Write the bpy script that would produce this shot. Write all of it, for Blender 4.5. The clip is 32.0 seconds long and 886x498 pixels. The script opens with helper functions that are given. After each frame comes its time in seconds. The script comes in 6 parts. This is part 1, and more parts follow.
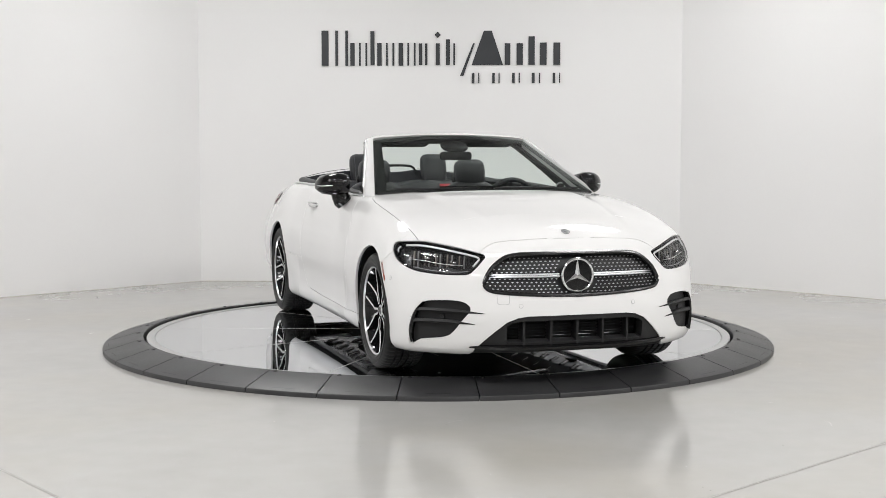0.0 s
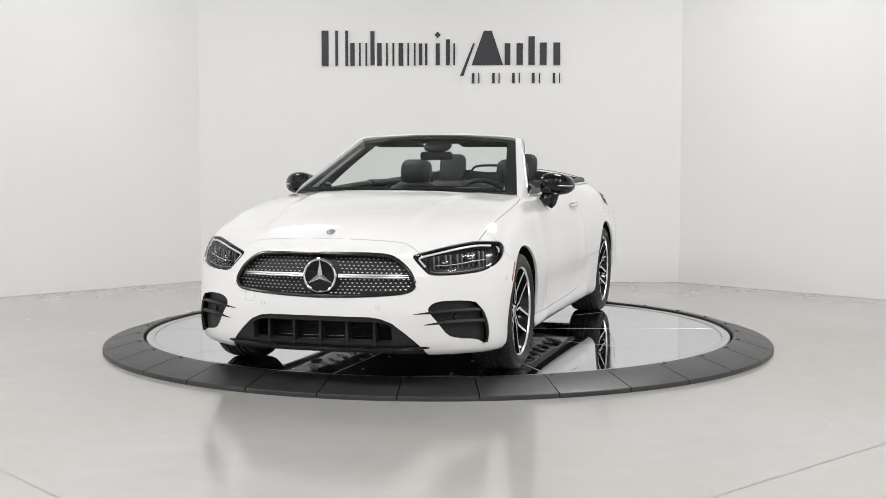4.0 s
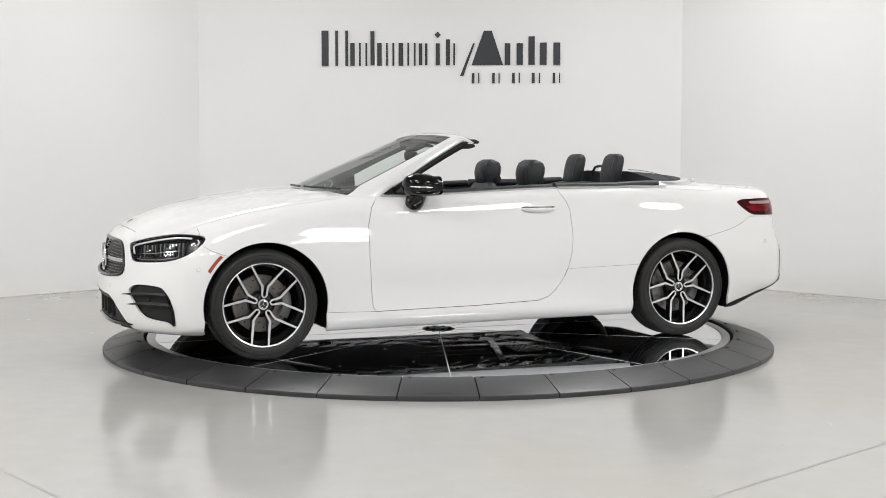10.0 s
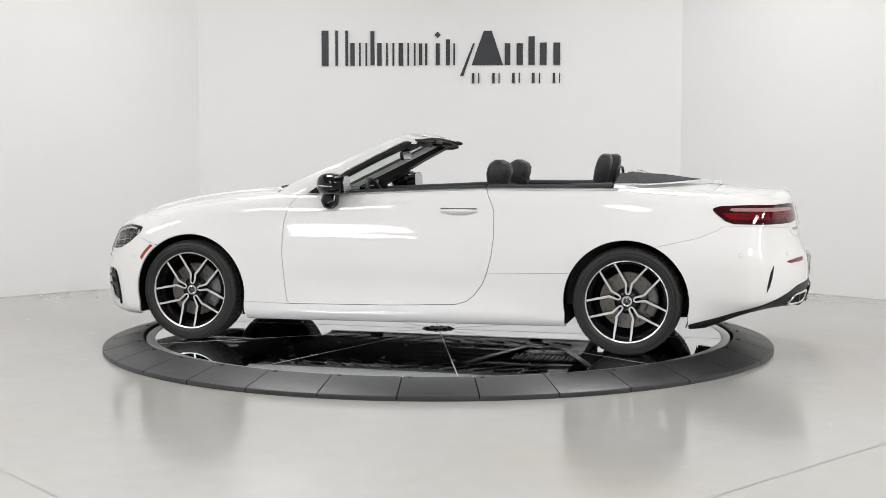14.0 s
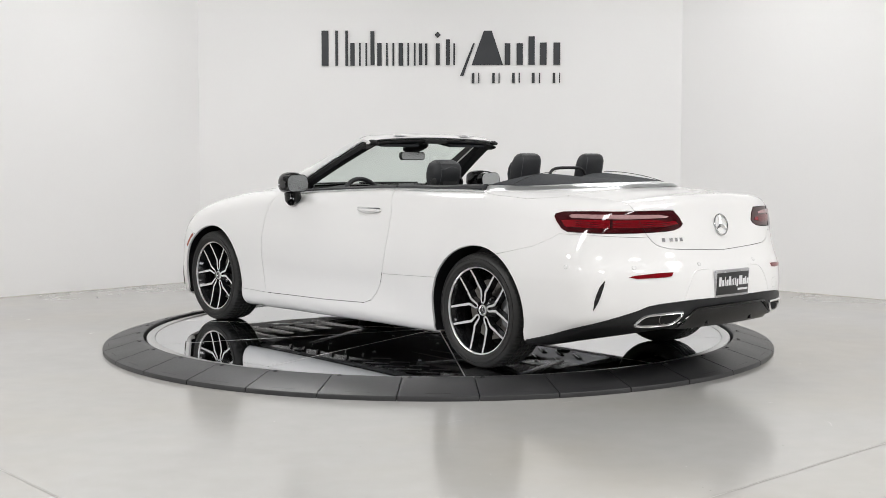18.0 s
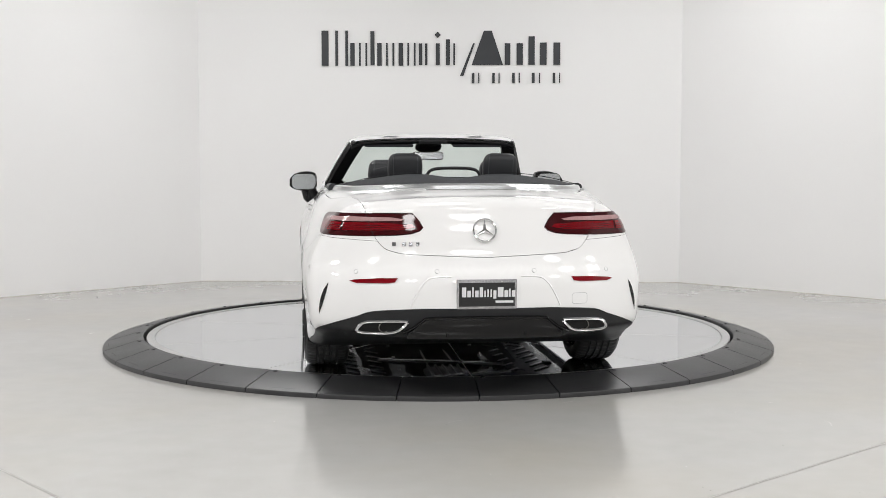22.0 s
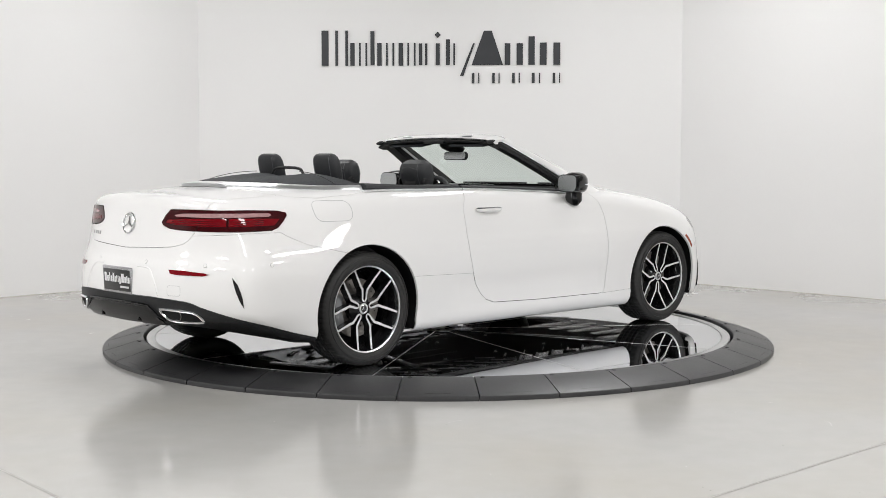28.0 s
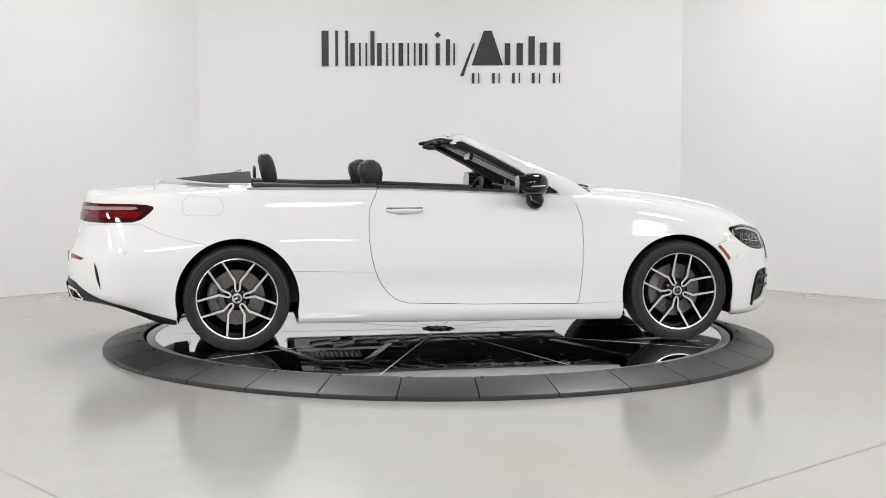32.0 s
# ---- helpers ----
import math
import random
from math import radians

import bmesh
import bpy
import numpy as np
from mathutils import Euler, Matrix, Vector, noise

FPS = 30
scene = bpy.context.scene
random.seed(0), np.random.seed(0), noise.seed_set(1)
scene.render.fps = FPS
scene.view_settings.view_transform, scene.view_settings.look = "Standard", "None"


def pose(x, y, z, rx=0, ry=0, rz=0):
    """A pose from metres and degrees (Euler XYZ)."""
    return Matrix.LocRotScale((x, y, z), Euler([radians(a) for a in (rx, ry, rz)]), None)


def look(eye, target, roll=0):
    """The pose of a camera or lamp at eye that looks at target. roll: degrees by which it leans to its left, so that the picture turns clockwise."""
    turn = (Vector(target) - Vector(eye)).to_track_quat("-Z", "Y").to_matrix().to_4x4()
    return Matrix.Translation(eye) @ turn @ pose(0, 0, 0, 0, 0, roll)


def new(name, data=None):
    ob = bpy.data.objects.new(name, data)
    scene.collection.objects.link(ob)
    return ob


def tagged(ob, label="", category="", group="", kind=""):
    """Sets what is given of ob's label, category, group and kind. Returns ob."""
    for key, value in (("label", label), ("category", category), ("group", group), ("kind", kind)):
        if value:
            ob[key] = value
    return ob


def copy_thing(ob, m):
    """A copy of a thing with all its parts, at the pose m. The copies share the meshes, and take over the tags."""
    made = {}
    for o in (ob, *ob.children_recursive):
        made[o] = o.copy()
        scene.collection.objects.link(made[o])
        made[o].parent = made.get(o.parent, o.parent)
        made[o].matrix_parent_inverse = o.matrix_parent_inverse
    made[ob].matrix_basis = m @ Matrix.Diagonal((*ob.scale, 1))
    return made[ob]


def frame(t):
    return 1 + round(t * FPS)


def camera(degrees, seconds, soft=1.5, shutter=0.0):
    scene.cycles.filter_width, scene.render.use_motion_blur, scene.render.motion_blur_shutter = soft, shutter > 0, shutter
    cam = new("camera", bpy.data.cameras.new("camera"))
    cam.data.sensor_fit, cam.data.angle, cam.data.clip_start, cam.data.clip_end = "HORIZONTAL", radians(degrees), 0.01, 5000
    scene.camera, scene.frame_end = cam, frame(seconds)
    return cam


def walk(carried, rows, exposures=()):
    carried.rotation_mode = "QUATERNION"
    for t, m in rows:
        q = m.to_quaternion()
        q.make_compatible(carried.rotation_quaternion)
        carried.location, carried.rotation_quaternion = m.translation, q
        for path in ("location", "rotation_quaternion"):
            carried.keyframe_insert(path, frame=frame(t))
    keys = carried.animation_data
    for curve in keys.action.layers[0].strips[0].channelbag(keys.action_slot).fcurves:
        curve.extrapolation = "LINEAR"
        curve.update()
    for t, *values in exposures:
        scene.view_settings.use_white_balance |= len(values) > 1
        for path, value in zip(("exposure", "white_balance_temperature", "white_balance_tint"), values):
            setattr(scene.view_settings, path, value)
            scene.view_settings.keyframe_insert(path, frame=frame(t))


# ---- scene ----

# ---- camera: it stands still on a tripod ----
cam = camera(39.05, 32.0, soft=0.55)
EYE = (0.0, -8.793, 1.282)
AIM = (0.0316, 0.0, 0.636)
walk(cam, [(0.0, look(EYE, AIM)), (32.0, look(EYE, AIM))], exposures=[(0.0, 0.0), (32.0, 0.0)])

# ---- light: a closed studio with panels in its ceiling ----
DECK = 0.07          # height of the turning disc over the floor
CEILING = 4.3
world = bpy.data.worlds.new("world")
scene.world = world
world.use_nodes = True
world.node_tree.nodes["Background"].inputs[0].default_value = (0.9, 0.95, 1.0, 1)
world.node_tree.nodes["Background"].inputs[1].default_value = 0.02
# place and power of each panel; the outer four are added to brighten the flanks
PANELS = [(-2.0, 1.35, 62.0), (2.1, 1.3, 62.0), (-3.6, -4.6, 108.0), (0.3, -4.9, 52.0), (4.2, -4.6, 108.0), (-6.4, -3.6, 180.0), (6.6, -3.6, 180.0),
          (-9.6, -5.6, 115.0), (9.6, -5.6, 115.0), (-5.2, -8.4, 72.0), (5.2, -8.0, 72.0), (-1.8, -10.6, 45.0), (2.0, -10.6, 45.0)]
PANEL_R = 0.66
for px, py, power in PANELS:
    lamp = bpy.data.lights.new("panel_light", "AREA")
    lamp.shape, lamp.size = "DISK", 2 * PANEL_R - 0.06
    lamp.energy, lamp.color = power, (0.995, 0.99, 0.995)
    ob = new("panel_light", lamp)
    ob.matrix_world = pose(px, py, CEILING - 0.065)


# ---- materials ----
def mat(name, colour, rough=0.5, metal=0.0, coat=0.0, coat_rough=0.03, grain=0.0, grain_size=200.0, blotch=0.0, blotch_size=2.0, bump=0.0, spec=0.5, rough_var=0.0, emit=None, power=0.0):
    """A surface with fine grain and broad blotches in its colour and roughness, in metres of its own space."""
    m = bpy.data.materials.new(name)
    m.use_nodes = True
    nt = m.node_tree
    n, l = nt.nodes, nt.links
    b = n["Principled BSDF"]
    b.inputs["Roughness"].default_value, b.inputs["Metallic"].default_value = rough, metal
    b.inputs["Coat Weight"].default_value, b.inputs["Coat Roughness"].default_value = coat, coat_rough
    b.inputs["Specular IOR Level"].default_value = spec
    b.inputs["Base Color"].default_value = (*colour, 1)
    if emit:
        b.inputs["Emission Color"].default_value, b.inputs["Emission Strength"].default_value = (*emit, 1), power
    if grain or blotch or bump or rough_var:
        tc = n.new("ShaderNodeTexCoord")
        fine, broad = n.new("ShaderNodeTexNoise"), n.new("ShaderNodeTexNoise")
        fine.inputs["Scale"].default_value, broad.inputs["Scale"].default_value = grain_size, blotch_size
        fine.inputs["Detail"].default_value, broad.inputs["Detail"].default_value = 3, 5
        for t in (fine, broad):
            l.new(tc.outputs["Object"], t.inputs["Vector"])
        if grain or blotch:
            val = n.new("ShaderNodeMath")
            val.operation = "MULTIPLY_ADD"
            val.inputs[1].default_value, val.inputs[2].default_value = 2 * grain, 1 - grain - blotch
            l.new(fine.outputs["Fac"], val.inputs[0])
            add = n.new("ShaderNodeMath")
            add.operation = "MULTIPLY_ADD"
            add.inputs[1].default_value = 2 * blotch
            l.new(broad.outputs["Fac"], add.inputs[0])
            l.new(val.outputs[0], add.inputs[2])
            mix = n.new("ShaderNodeMix")
            mix.data_type, mix.blend_type = "RGBA", "MULTIPLY"
            mix.inputs["Factor"].default_value = 1
            mix.inputs["A"].default_value = (*colour, 1)
            l.new(add.outputs[0], mix.inputs["B"])
            l.new(mix.outputs["Result"], b.inputs["Base Color"])
        if rough_var:
            rv = n.new("ShaderNodeMath")
            rv.operation = "MULTIPLY_ADD"
            rv.inputs[1].default_value, rv.inputs[2].default_value = 2 * rough_var, rough - rough_var
            l.new(broad.outputs["Fac"], rv.inputs[0])
            l.new(rv.outputs[0], b.inputs["Roughness"])
        if bump:
            bp = n.new("ShaderNodeBump")
            bp.inputs["Strength"].default_value, bp.inputs["Distance"].default_value = bump, 0.002
            l.new(fine.outputs["Fac"], bp.inputs["Height"])
            l.new(bp.outputs["Normal"], b.inputs["Normal"])
    return m


def clear(name, tint, gloss=0.04, blend=0.3):
    """Thin glass: seen through, with a mirror gleam at its glancing edges."""
    m = bpy.data.materials.new(name)
    m.use_nodes = True
    n, l = m.node_tree.nodes, m.node_tree.links
    n.remove(n["Principled BSDF"])
    see, shine, mix, lw = n.new("ShaderNodeBsdfTransparent"), n.new("ShaderNodeBsdfGlossy"), n.new("ShaderNodeMixShader"), n.new("ShaderNodeLayerWeight")
    see.inputs[0].default_value = (*tint, 1)
    shine.inputs["Roughness"].default_value = gloss
    pw, ad = n.new("ShaderNodeMath"), n.new("ShaderNodeMath")
    pw.operation, ad.operation = "POWER", "MULTIPLY_ADD"
    lw.inputs["Blend"].default_value, pw.inputs[1].default_value = 0.5, 4.0
    ad.inputs[1].default_value, ad.inputs[2].default_value = 0.55, blend * 0.2
    l.new(lw.outputs["Facing"], pw.inputs[0])
    l.new(pw.outputs[0], ad.inputs[0])
    l.new(ad.outputs[0], mix.inputs[0])
    l.new(see.outputs[0], mix.inputs[1])
    l.new(shine.outputs[0], mix.inputs[2])
    l.new(mix.outputs[0], n["Material Output"].inputs[0])
    return m


M_PAINT = mat("white_car_paint", (0.772, 0.767, 0.758), 0.5, coat=1.0, coat_rough=0.012, grain=0.006, grain_size=900, spec=0.1)
M_BLACK = mat("gloss_black", (0.0035, 0.0035, 0.004), 0.045, grain=0.05, grain_size=300, spec=0.45)
M_PLASTIC = mat("matt_black_plastic", (0.021, 0.021, 0.0215), 0.45, grain=0.2, grain_size=700, bump=0.12, spec=0.2)
M_DIFFUSER = mat("dark_grey_plastic", (0.022, 0.0225, 0.0235), 0.42, grain=0.12, grain_size=700, bump=0.1, spec=0.2)
# near-black of the linings, also painted in for the shade of gaps and hollows
M_VOID = mat("lining_and_gap_shade", (0.014, 0.014, 0.014), 0.8, grain=0.2, grain_size=60, spec=0.15)
M_CHROME = mat("chrome", (0.82, 0.83, 0.84), 0.07, 1.0, rough_var=0.03, blotch_size=12)
M_SILVER = mat("satin_silver", (0.80, 0.81, 0.82), 0.30, 1.0, grain=0.05, grain_size=300)
M_TYRE = mat("tyre_rubber", (0.025, 0.0247, 0.0240), 0.52, grain=0.25, grain_size=120, blotch=0.15, blotch_size=9, bump=0.25, spec=0.3)
M_RIM = mat("machined_alloy", (0.84, 0.84, 0.85), 0.34, 1.0, grain=0.06, grain_size=400)
M_STUD = mat("grey_chrome_stud", (0.42, 0.42, 0.43), 0.30, 1.0, grain=0.2, grain_size=60)
M_RIMBLACK = mat("black_alloy", (0.008, 0.008, 0.0085), 0.12, grain=0.08, grain_size=250, spec=0.5)
M_DISC = mat("brake_steel", (0.24, 0.225, 0.21), 0.42, 0.9, grain=0.15, grain_size=150, blotch=0.1, blotch_size=20)
M_CALIPER = mat("grey_caliper", (0.22, 0.225, 0.23), 0.4, 0.5, grain=0.08)
M_LEATHER = mat("black_leather", (0.024, 0.0252, 0.0275), 0.46, grain=0.2, grain_size=260, blotch=0.1, blotch_size=7, bump=0.5, spec=0.35)
M_CLOTH = mat("dark_grey_cloth", (0.026, 0.028, 0.032), 0.75, grain=0.3, grain_size=600, blotch=0.06, blotch_size=6, bump=0.4, spec=0.3)
M_STITCH = mat("grey_stitching", (0.085, 0.088, 0.095), 0.7, grain=0.2, grain_size=800)
M_GLASS = clear("windscreen_glass", (0.87, 0.945, 0.91), 0.005, 0.2)
M_LENS = clear("clear_lens", (0.92, 0.92, 0.92), 0.01, 0.18)
# chrome with the dark room it reflects put into its colour
M_LETTER = mat("dimmed_chrome", (0.42, 0.42, 0.43), 0.18, 1.0, rough_var=0.05)
M_MIRROR = mat("mirror_glass", (0.50, 0.52, 0.53), 0.24, 1.0, rough_var=0.01)
M_RED = mat("red_lens", (0.16, 0.002, 0.006), 0.05, grain=0.15, grain_size=90, blotch=0.3, blotch_size=14)
M_DARKRED = mat("dark_red_lens", (0.035, 0.0015, 0.003), 0.05, grain=0.1, grain_size=90)
M_PINK = mat("clear_lamp_band", (0.38, 0.23, 0.23), 0.12, coat=0.6, grain=0.35, grain_size=120)
M_AMBER = mat("amber_reflector", (0.30, 0.055, 0.022), 0.2, coat=0.7, grain=0.1, grain_size=300)
M_LAMP = mat("lamp_white", (0.82, 0.83, 0.84), 0.25, coat=0.5, grain=0.05)
M_HOUSING = mat("lamp_housing", (0.035, 0.0355, 0.038), 0.26, 0.4, grain=0.25, grain_size=60, blotch=0.2, blotch_size=18)
M_PLATE = mat("plate_black", (0.012, 0.012, 0.013), 0.3, coat=0.4, grain=0.1)
M_PLATEFRAME = mat("plate_holder", (0.55, 0.55, 0.57), 0.18, 0.95, blotch=0.35, blotch_size=90, grain=0.4, grain_size=300)
M_FRAMEBLACK = mat("satin_black", (0.011, 0.011, 0.0115), 0.22, grain=0.08, grain_size=300, spec=0.4)
M_RINGGREY = mat("sensor_ring_grey", (0.38, 0.38, 0.38), 0.4, grain=0.05)
M_INK = mat("white_ink", (0.72, 0.72, 0.73), 0.5, grain=0.05)
M_UNDER = mat("underbody_panel", (0.17, 0.17, 0.168), 0.32, grain=0.25, grain_size=40, blotch=0.3, blotch_size=6, bump=0.2)
M_PIPE = mat("exhaust_steel", (0.13, 0.125, 0.115), 0.38, 0.9, blotch=0.25, blotch_size=8, grain=0.15)


# ---- building helpers ----
def part(name, bm, material, parent=None, label="", sharp=35, materials=()):
    """Links a bmesh as one mesh object, under a thing or a part."""
    me = bpy.data.meshes.new(name)
    bm.to_mesh(me)
    bm.free()
    for m in (material, *materials):
        me.materials.append(m)
    me.polygons.foreach_set("use_smooth", [True] * len(me.polygons))
    me.set_sharp_from_angle(angle=radians(sharp))
    ob = new(name, me)
    ob.parent = parent
    if label:
        ob["label"] = label
    return ob


def empty(name, m=None, parent=None):
    ob = new(name)
    ob.empty_display_size = 0.2
    ob.parent = parent
    if m is not None:
        ob.matrix_basis = m
    return ob


def box(bm, size, m=None, bevel=0.0, segs=2):
    """A box of that size about the pose m, its edges rounded."""
    made = bmesh.ops.create_cube(bm, size=1)["verts"]
    bmesh.ops.scale(bm, verts=made, vec=size)
    if bevel:
        edges = list({e for v in made for e in v.link_edges})
        made = bmesh.ops.bevel(bm, geom=edges, offset=bevel, segments=segs, profile=0.6, affect="EDGES")["verts"]
    bmesh.ops.transform(bm, matrix=m or Matrix(), verts=list(made))
    return bm


def boxed(size, m=None, bevel=0.004, segs=2):
    return box(bmesh.new(), size, m, bevel, segs)


def lathe(bm, profile, m=None, segs=48, start=0.0, sweep=360.0, closed=False):
    """Turns a profile of (radius, height) round the z axis of the pose m."""
    m = m or Matrix()
    full = sweep >= 360
    count = segs if full else segs + 1
    rings = []
    for i in range(count):
        a = radians(start + sweep * i / segs)
        rings.append([bm.verts.new(m @ Vector((r * math.cos(a), r * math.sin(a), h))) for r, h in profile])
    k = len(profile)
    for i in range(segs):
        p, q = rings[i], rings[(i + 1) % count]
        for j in range(k if closed else k - 1):
            vs = (p[j], q[j], q[(j + 1) % k], p[(j + 1) % k])
            bm.faces.new(vs)
    return bm


def tube(bm, pts, radius, segs=10, flat=1.0, closed=False, ends=True):
    """A round bar along points; radius: one, or one for each point; flat squeezes it upright."""
    pts = [Vector(p) for p in pts]
    k = len(pts)
    rad = radius if isinstance(radius, (list, tuple)) else [radius] * k
    rings = []
    up = Vector((0, 0, 1))
    for i, p in enumerate(pts):
        a = pts[(i - 1) % k] if closed or i else p
        b = pts[(i + 1) % k] if closed or i < k - 1 else p
        d = (b - a).normalized()
        s = d.cross(up)
        if s.length < 1e-3:
            s = d.cross(Vector((1, 0, 0)))
        s.normalize()
        n = s.cross(d)
        rings.append([bm.verts.new(p + rad[i] * (math.cos(t) * s + flat * math.sin(t) * n)) for t in (2 * math.pi * j / segs for j in range(segs))])
    for i in range(k if closed else k - 1):
        p, q = rings[i], rings[(i + 1) % k]
        for j in range(segs):
            bm.faces.new((p[j], p[(j + 1) % segs], q[(j + 1) % segs], q[j]))
    if ends and not closed:
        bm.faces.new(rings[0][::-1])
        bm.faces.new(rings[-1])
    return bm


def slab(bm, outline, depth, m=None, bevel=0.0):
    """A plate with that outline (x, y), from z = 0 up to depth, in the pose m."""
    m = m or Matrix()
    low = [bm.verts.new((x, y, 0)) for x, y in outline]
    high = [bm.verts.new((x, y, depth)) for x, y in outline]
    k = len(outline)
    bm.faces.new(low[::-1])
    topf = bm.faces.new(high)
    for i in range(k):
        bm.faces.new((low[i], low[(i + 1) % k], high[(i + 1) % k], high[i]))
    vs = low + high
    if bevel:
        vs = list({*vs, *bmesh.ops.bevel(bm, geom=list(topf.edges), offset=bevel, segments=2, profile=0.6, affect="EDGES")["verts"]})
        vs = [v for v in vs if v.is_valid]
    bmesh.ops.transform(bm, matrix=m, verts=vs)
    return bm


def loft(bm, rings, closed=True, caps=True):
    """A skin over rows of points, each row with as many points as the next."""
    rows = [[bm.verts.new(p) for p in r] for r in rings]
    k = len(rows[0])
    for p, q in zip(rows, rows[1:]):
        for j in range(k if closed else k - 1):
            bm.faces.new((p[j], p[(j + 1) % k], q[(j + 1) % k], q[j]))
    if caps and closed:
        bm.faces.new(rows[0][::-1])
        bm.faces.new(rows[-1])
    bmesh.ops.recalc_face_normals(bm, faces=bm.faces)
    return bm


def smooth_line(pts, step=0.02, closed=False):
    """Points at even steps on a smooth line through pts."""
    pts = [np.array(p, float) for p in pts]
    k, outp = len(pts), []
    for i in range(k if closed else k - 1):
        p0 = pts[(i - 1) % k] if closed or i else pts[0]
        p1, p2 = pts[i], pts[(i + 1) % k]
        p3 = pts[(i + 2) % k] if closed or i < k - 2 else p2
        n = max(1, int(np.ceil(np.linalg.norm(p2 - p1) / step)))
        for s in np.arange(n) / n:
            outp.append(0.5 * (2 * p1 + (p2 - p0) * s + (2 * p0 - 5 * p1 + 4 * p2 - p3) * s * s + (3 * p1 - 3 * p2 + p3 - p0) * s ** 3))
    if not closed:
        outp.append(pts[-1])
    return outp


def rounded(w, h, r, n=4):
    """A rectangle with round corners, about the middle."""
    return [(sx * (w / 2 - r) + r * math.cos(a), sy * (h / 2 - r) + r * math.sin(a))
            for sx, sy, a0 in ((1, 1, 0), (-1, 1, 90), (-1, -1, 180), (1, -1, 270))
            for a in (radians(a0 + 90 * i / n) for i in range(n + 1))]


# ---- the studio: floor, walls, ceiling ----
def floor_material():
    m = mat("pale_epoxy_floor", (0.38, 0.374, 0.359), 0.15, grain=0.05, grain_size=7, blotch=0.08, blotch_size=1.1, rough_var=0.05, spec=0.5)
    n, l = m.node_tree.nodes, m.node_tree.links
    b = n["Principled BSDF"]
    # thin specks and scuffs with a shape of their own
    tc = n.new("ShaderNodeTexCoord")
    vor, ramp = n.new("ShaderNodeTexVoronoi"), n.new("ShaderNodeValToRGB")
    vor.inputs["Scale"].default_value = 5.0
    l.new(tc.outputs["Object"], vor.inputs["Vector"])
    ramp.color_ramp.elements[0].position, ramp.color_ramp.elements[1].position = 0.012, 0.022
    ramp.color_ramp.elements[0].color = (0.45, 0.44, 0.42, 1)
    l.new(vor.outputs["Distance"], ramp.inputs[0])
    mix = n.new("ShaderNodeMix")
    mix.data_type, mix.blend_type = "RGBA", "MULTIPLY"
    mix.inputs["Factor"].default_value = 0.7
    old = b.inputs["Base Color"].links[0].from_socket
    l.new(old, mix.inputs["A"])
    l.new(ramp.outputs[0], mix.inputs["B"])
    # broad warm dirt in cloudy patches
    dirt, edge, warm = n.new("ShaderNodeTexNoise"), n.new("ShaderNodeValToRGB"), n.new("ShaderNodeMix")
    dirt.inputs["Scale"].default_value, dirt.inputs["Detail"].default_value = 0.55, 7
    l.new(tc.outputs["Object"], dirt.inputs["Vector"])
    edge.color_ramp.elements[0].position, edge.color_ramp.elements[1].position = 0.42, 0.66
    edge.color_ramp.elements[0].color, edge.color_ramp.elements[1].color = (1, 1, 1, 1), (0.90, 0.865, 0.80, 1)
    l.new(dirt.outputs["Fac"], edge.inputs[0])
    warm.data_type, warm.blend_type = "RGBA", "MULTIPLY"
    warm.inputs["Factor"].default_value = 0.8
    l.new(mix.outputs["Result"], warm.inputs["A"])
    l.new(edge.outputs[0], warm.inputs["B"])
    l.new(warm.outputs["Result"], b.inputs["Base Color"])
    return m


M_FLOOR = floor_material()
M_WALL = mat("white_wall_paint", (0.775, 0.770, 0.762), 0.75, grain=0.008, grain_size=60, blotch=0.02, blotch_size=0.7, bump=0.06)
M_CEILING = mat("pale_ceiling_paint", (0.34, 0.34, 0.34), 0.85, grain=0.03, grain_size=60, blotch=0.06, blotch_size=1.0)
M_GLOW = mat("lamp_diffuser", (0.9, 0.9, 0.9), 0.6, emit=(1.0, 0.99, 0.985), power=6.0)
M_GROUT = mat("floor_joint", (0.30, 0.29, 0.27), 0.8, grain=0.3, grain_size=40)

# corners of the wall's foot, seen from above, going round
PLAN = [(-12.6, 0.44), (-6.2, 0.44), (-2.46, 4.12), (2.465, 3.95), (6.2, 0.20), (12.6, 0.20), (12.6, -13.5), (-12.6, -13.5)]
bm = bmesh.new()
vs = [bm.verts.new((x, y, 0)) for x, y in PLAN]
bm.faces.new(vs[::-1])
for f in bmesh.ops.extrude_face_region(bm, geom=bm.faces[:])["geom"]:
    if isinstance(f, bmesh.types.BMVert):
        f.co.z -= 0.15
bmesh.ops.recalc_face_normals(bm, faces=bm.faces)
tagged(part("floor", bm, M_FLOOR), "pale grey polished epoxy concrete floor with faint joints and scuffs", "floor", kind="structure")
bm = bmesh.new()
vs = [bm.verts.new((x * 1.05, y * 1.05, CEILING)) for x, y in PLAN]
bm.faces.new(vs)
for f in bmesh.ops.extrude_face_region(bm, geom=bm.faces[:])["geom"]:
    if isinstance(f, bmesh.types.BMVert):
        f.co.z += 0.15
bmesh.ops.recalc_face_normals(bm, faces=bm.faces)
tagged(part("ceiling", bm, M_CEILING), "plain pale grey studio ceiling with light panels", "ceiling", kind="structure")
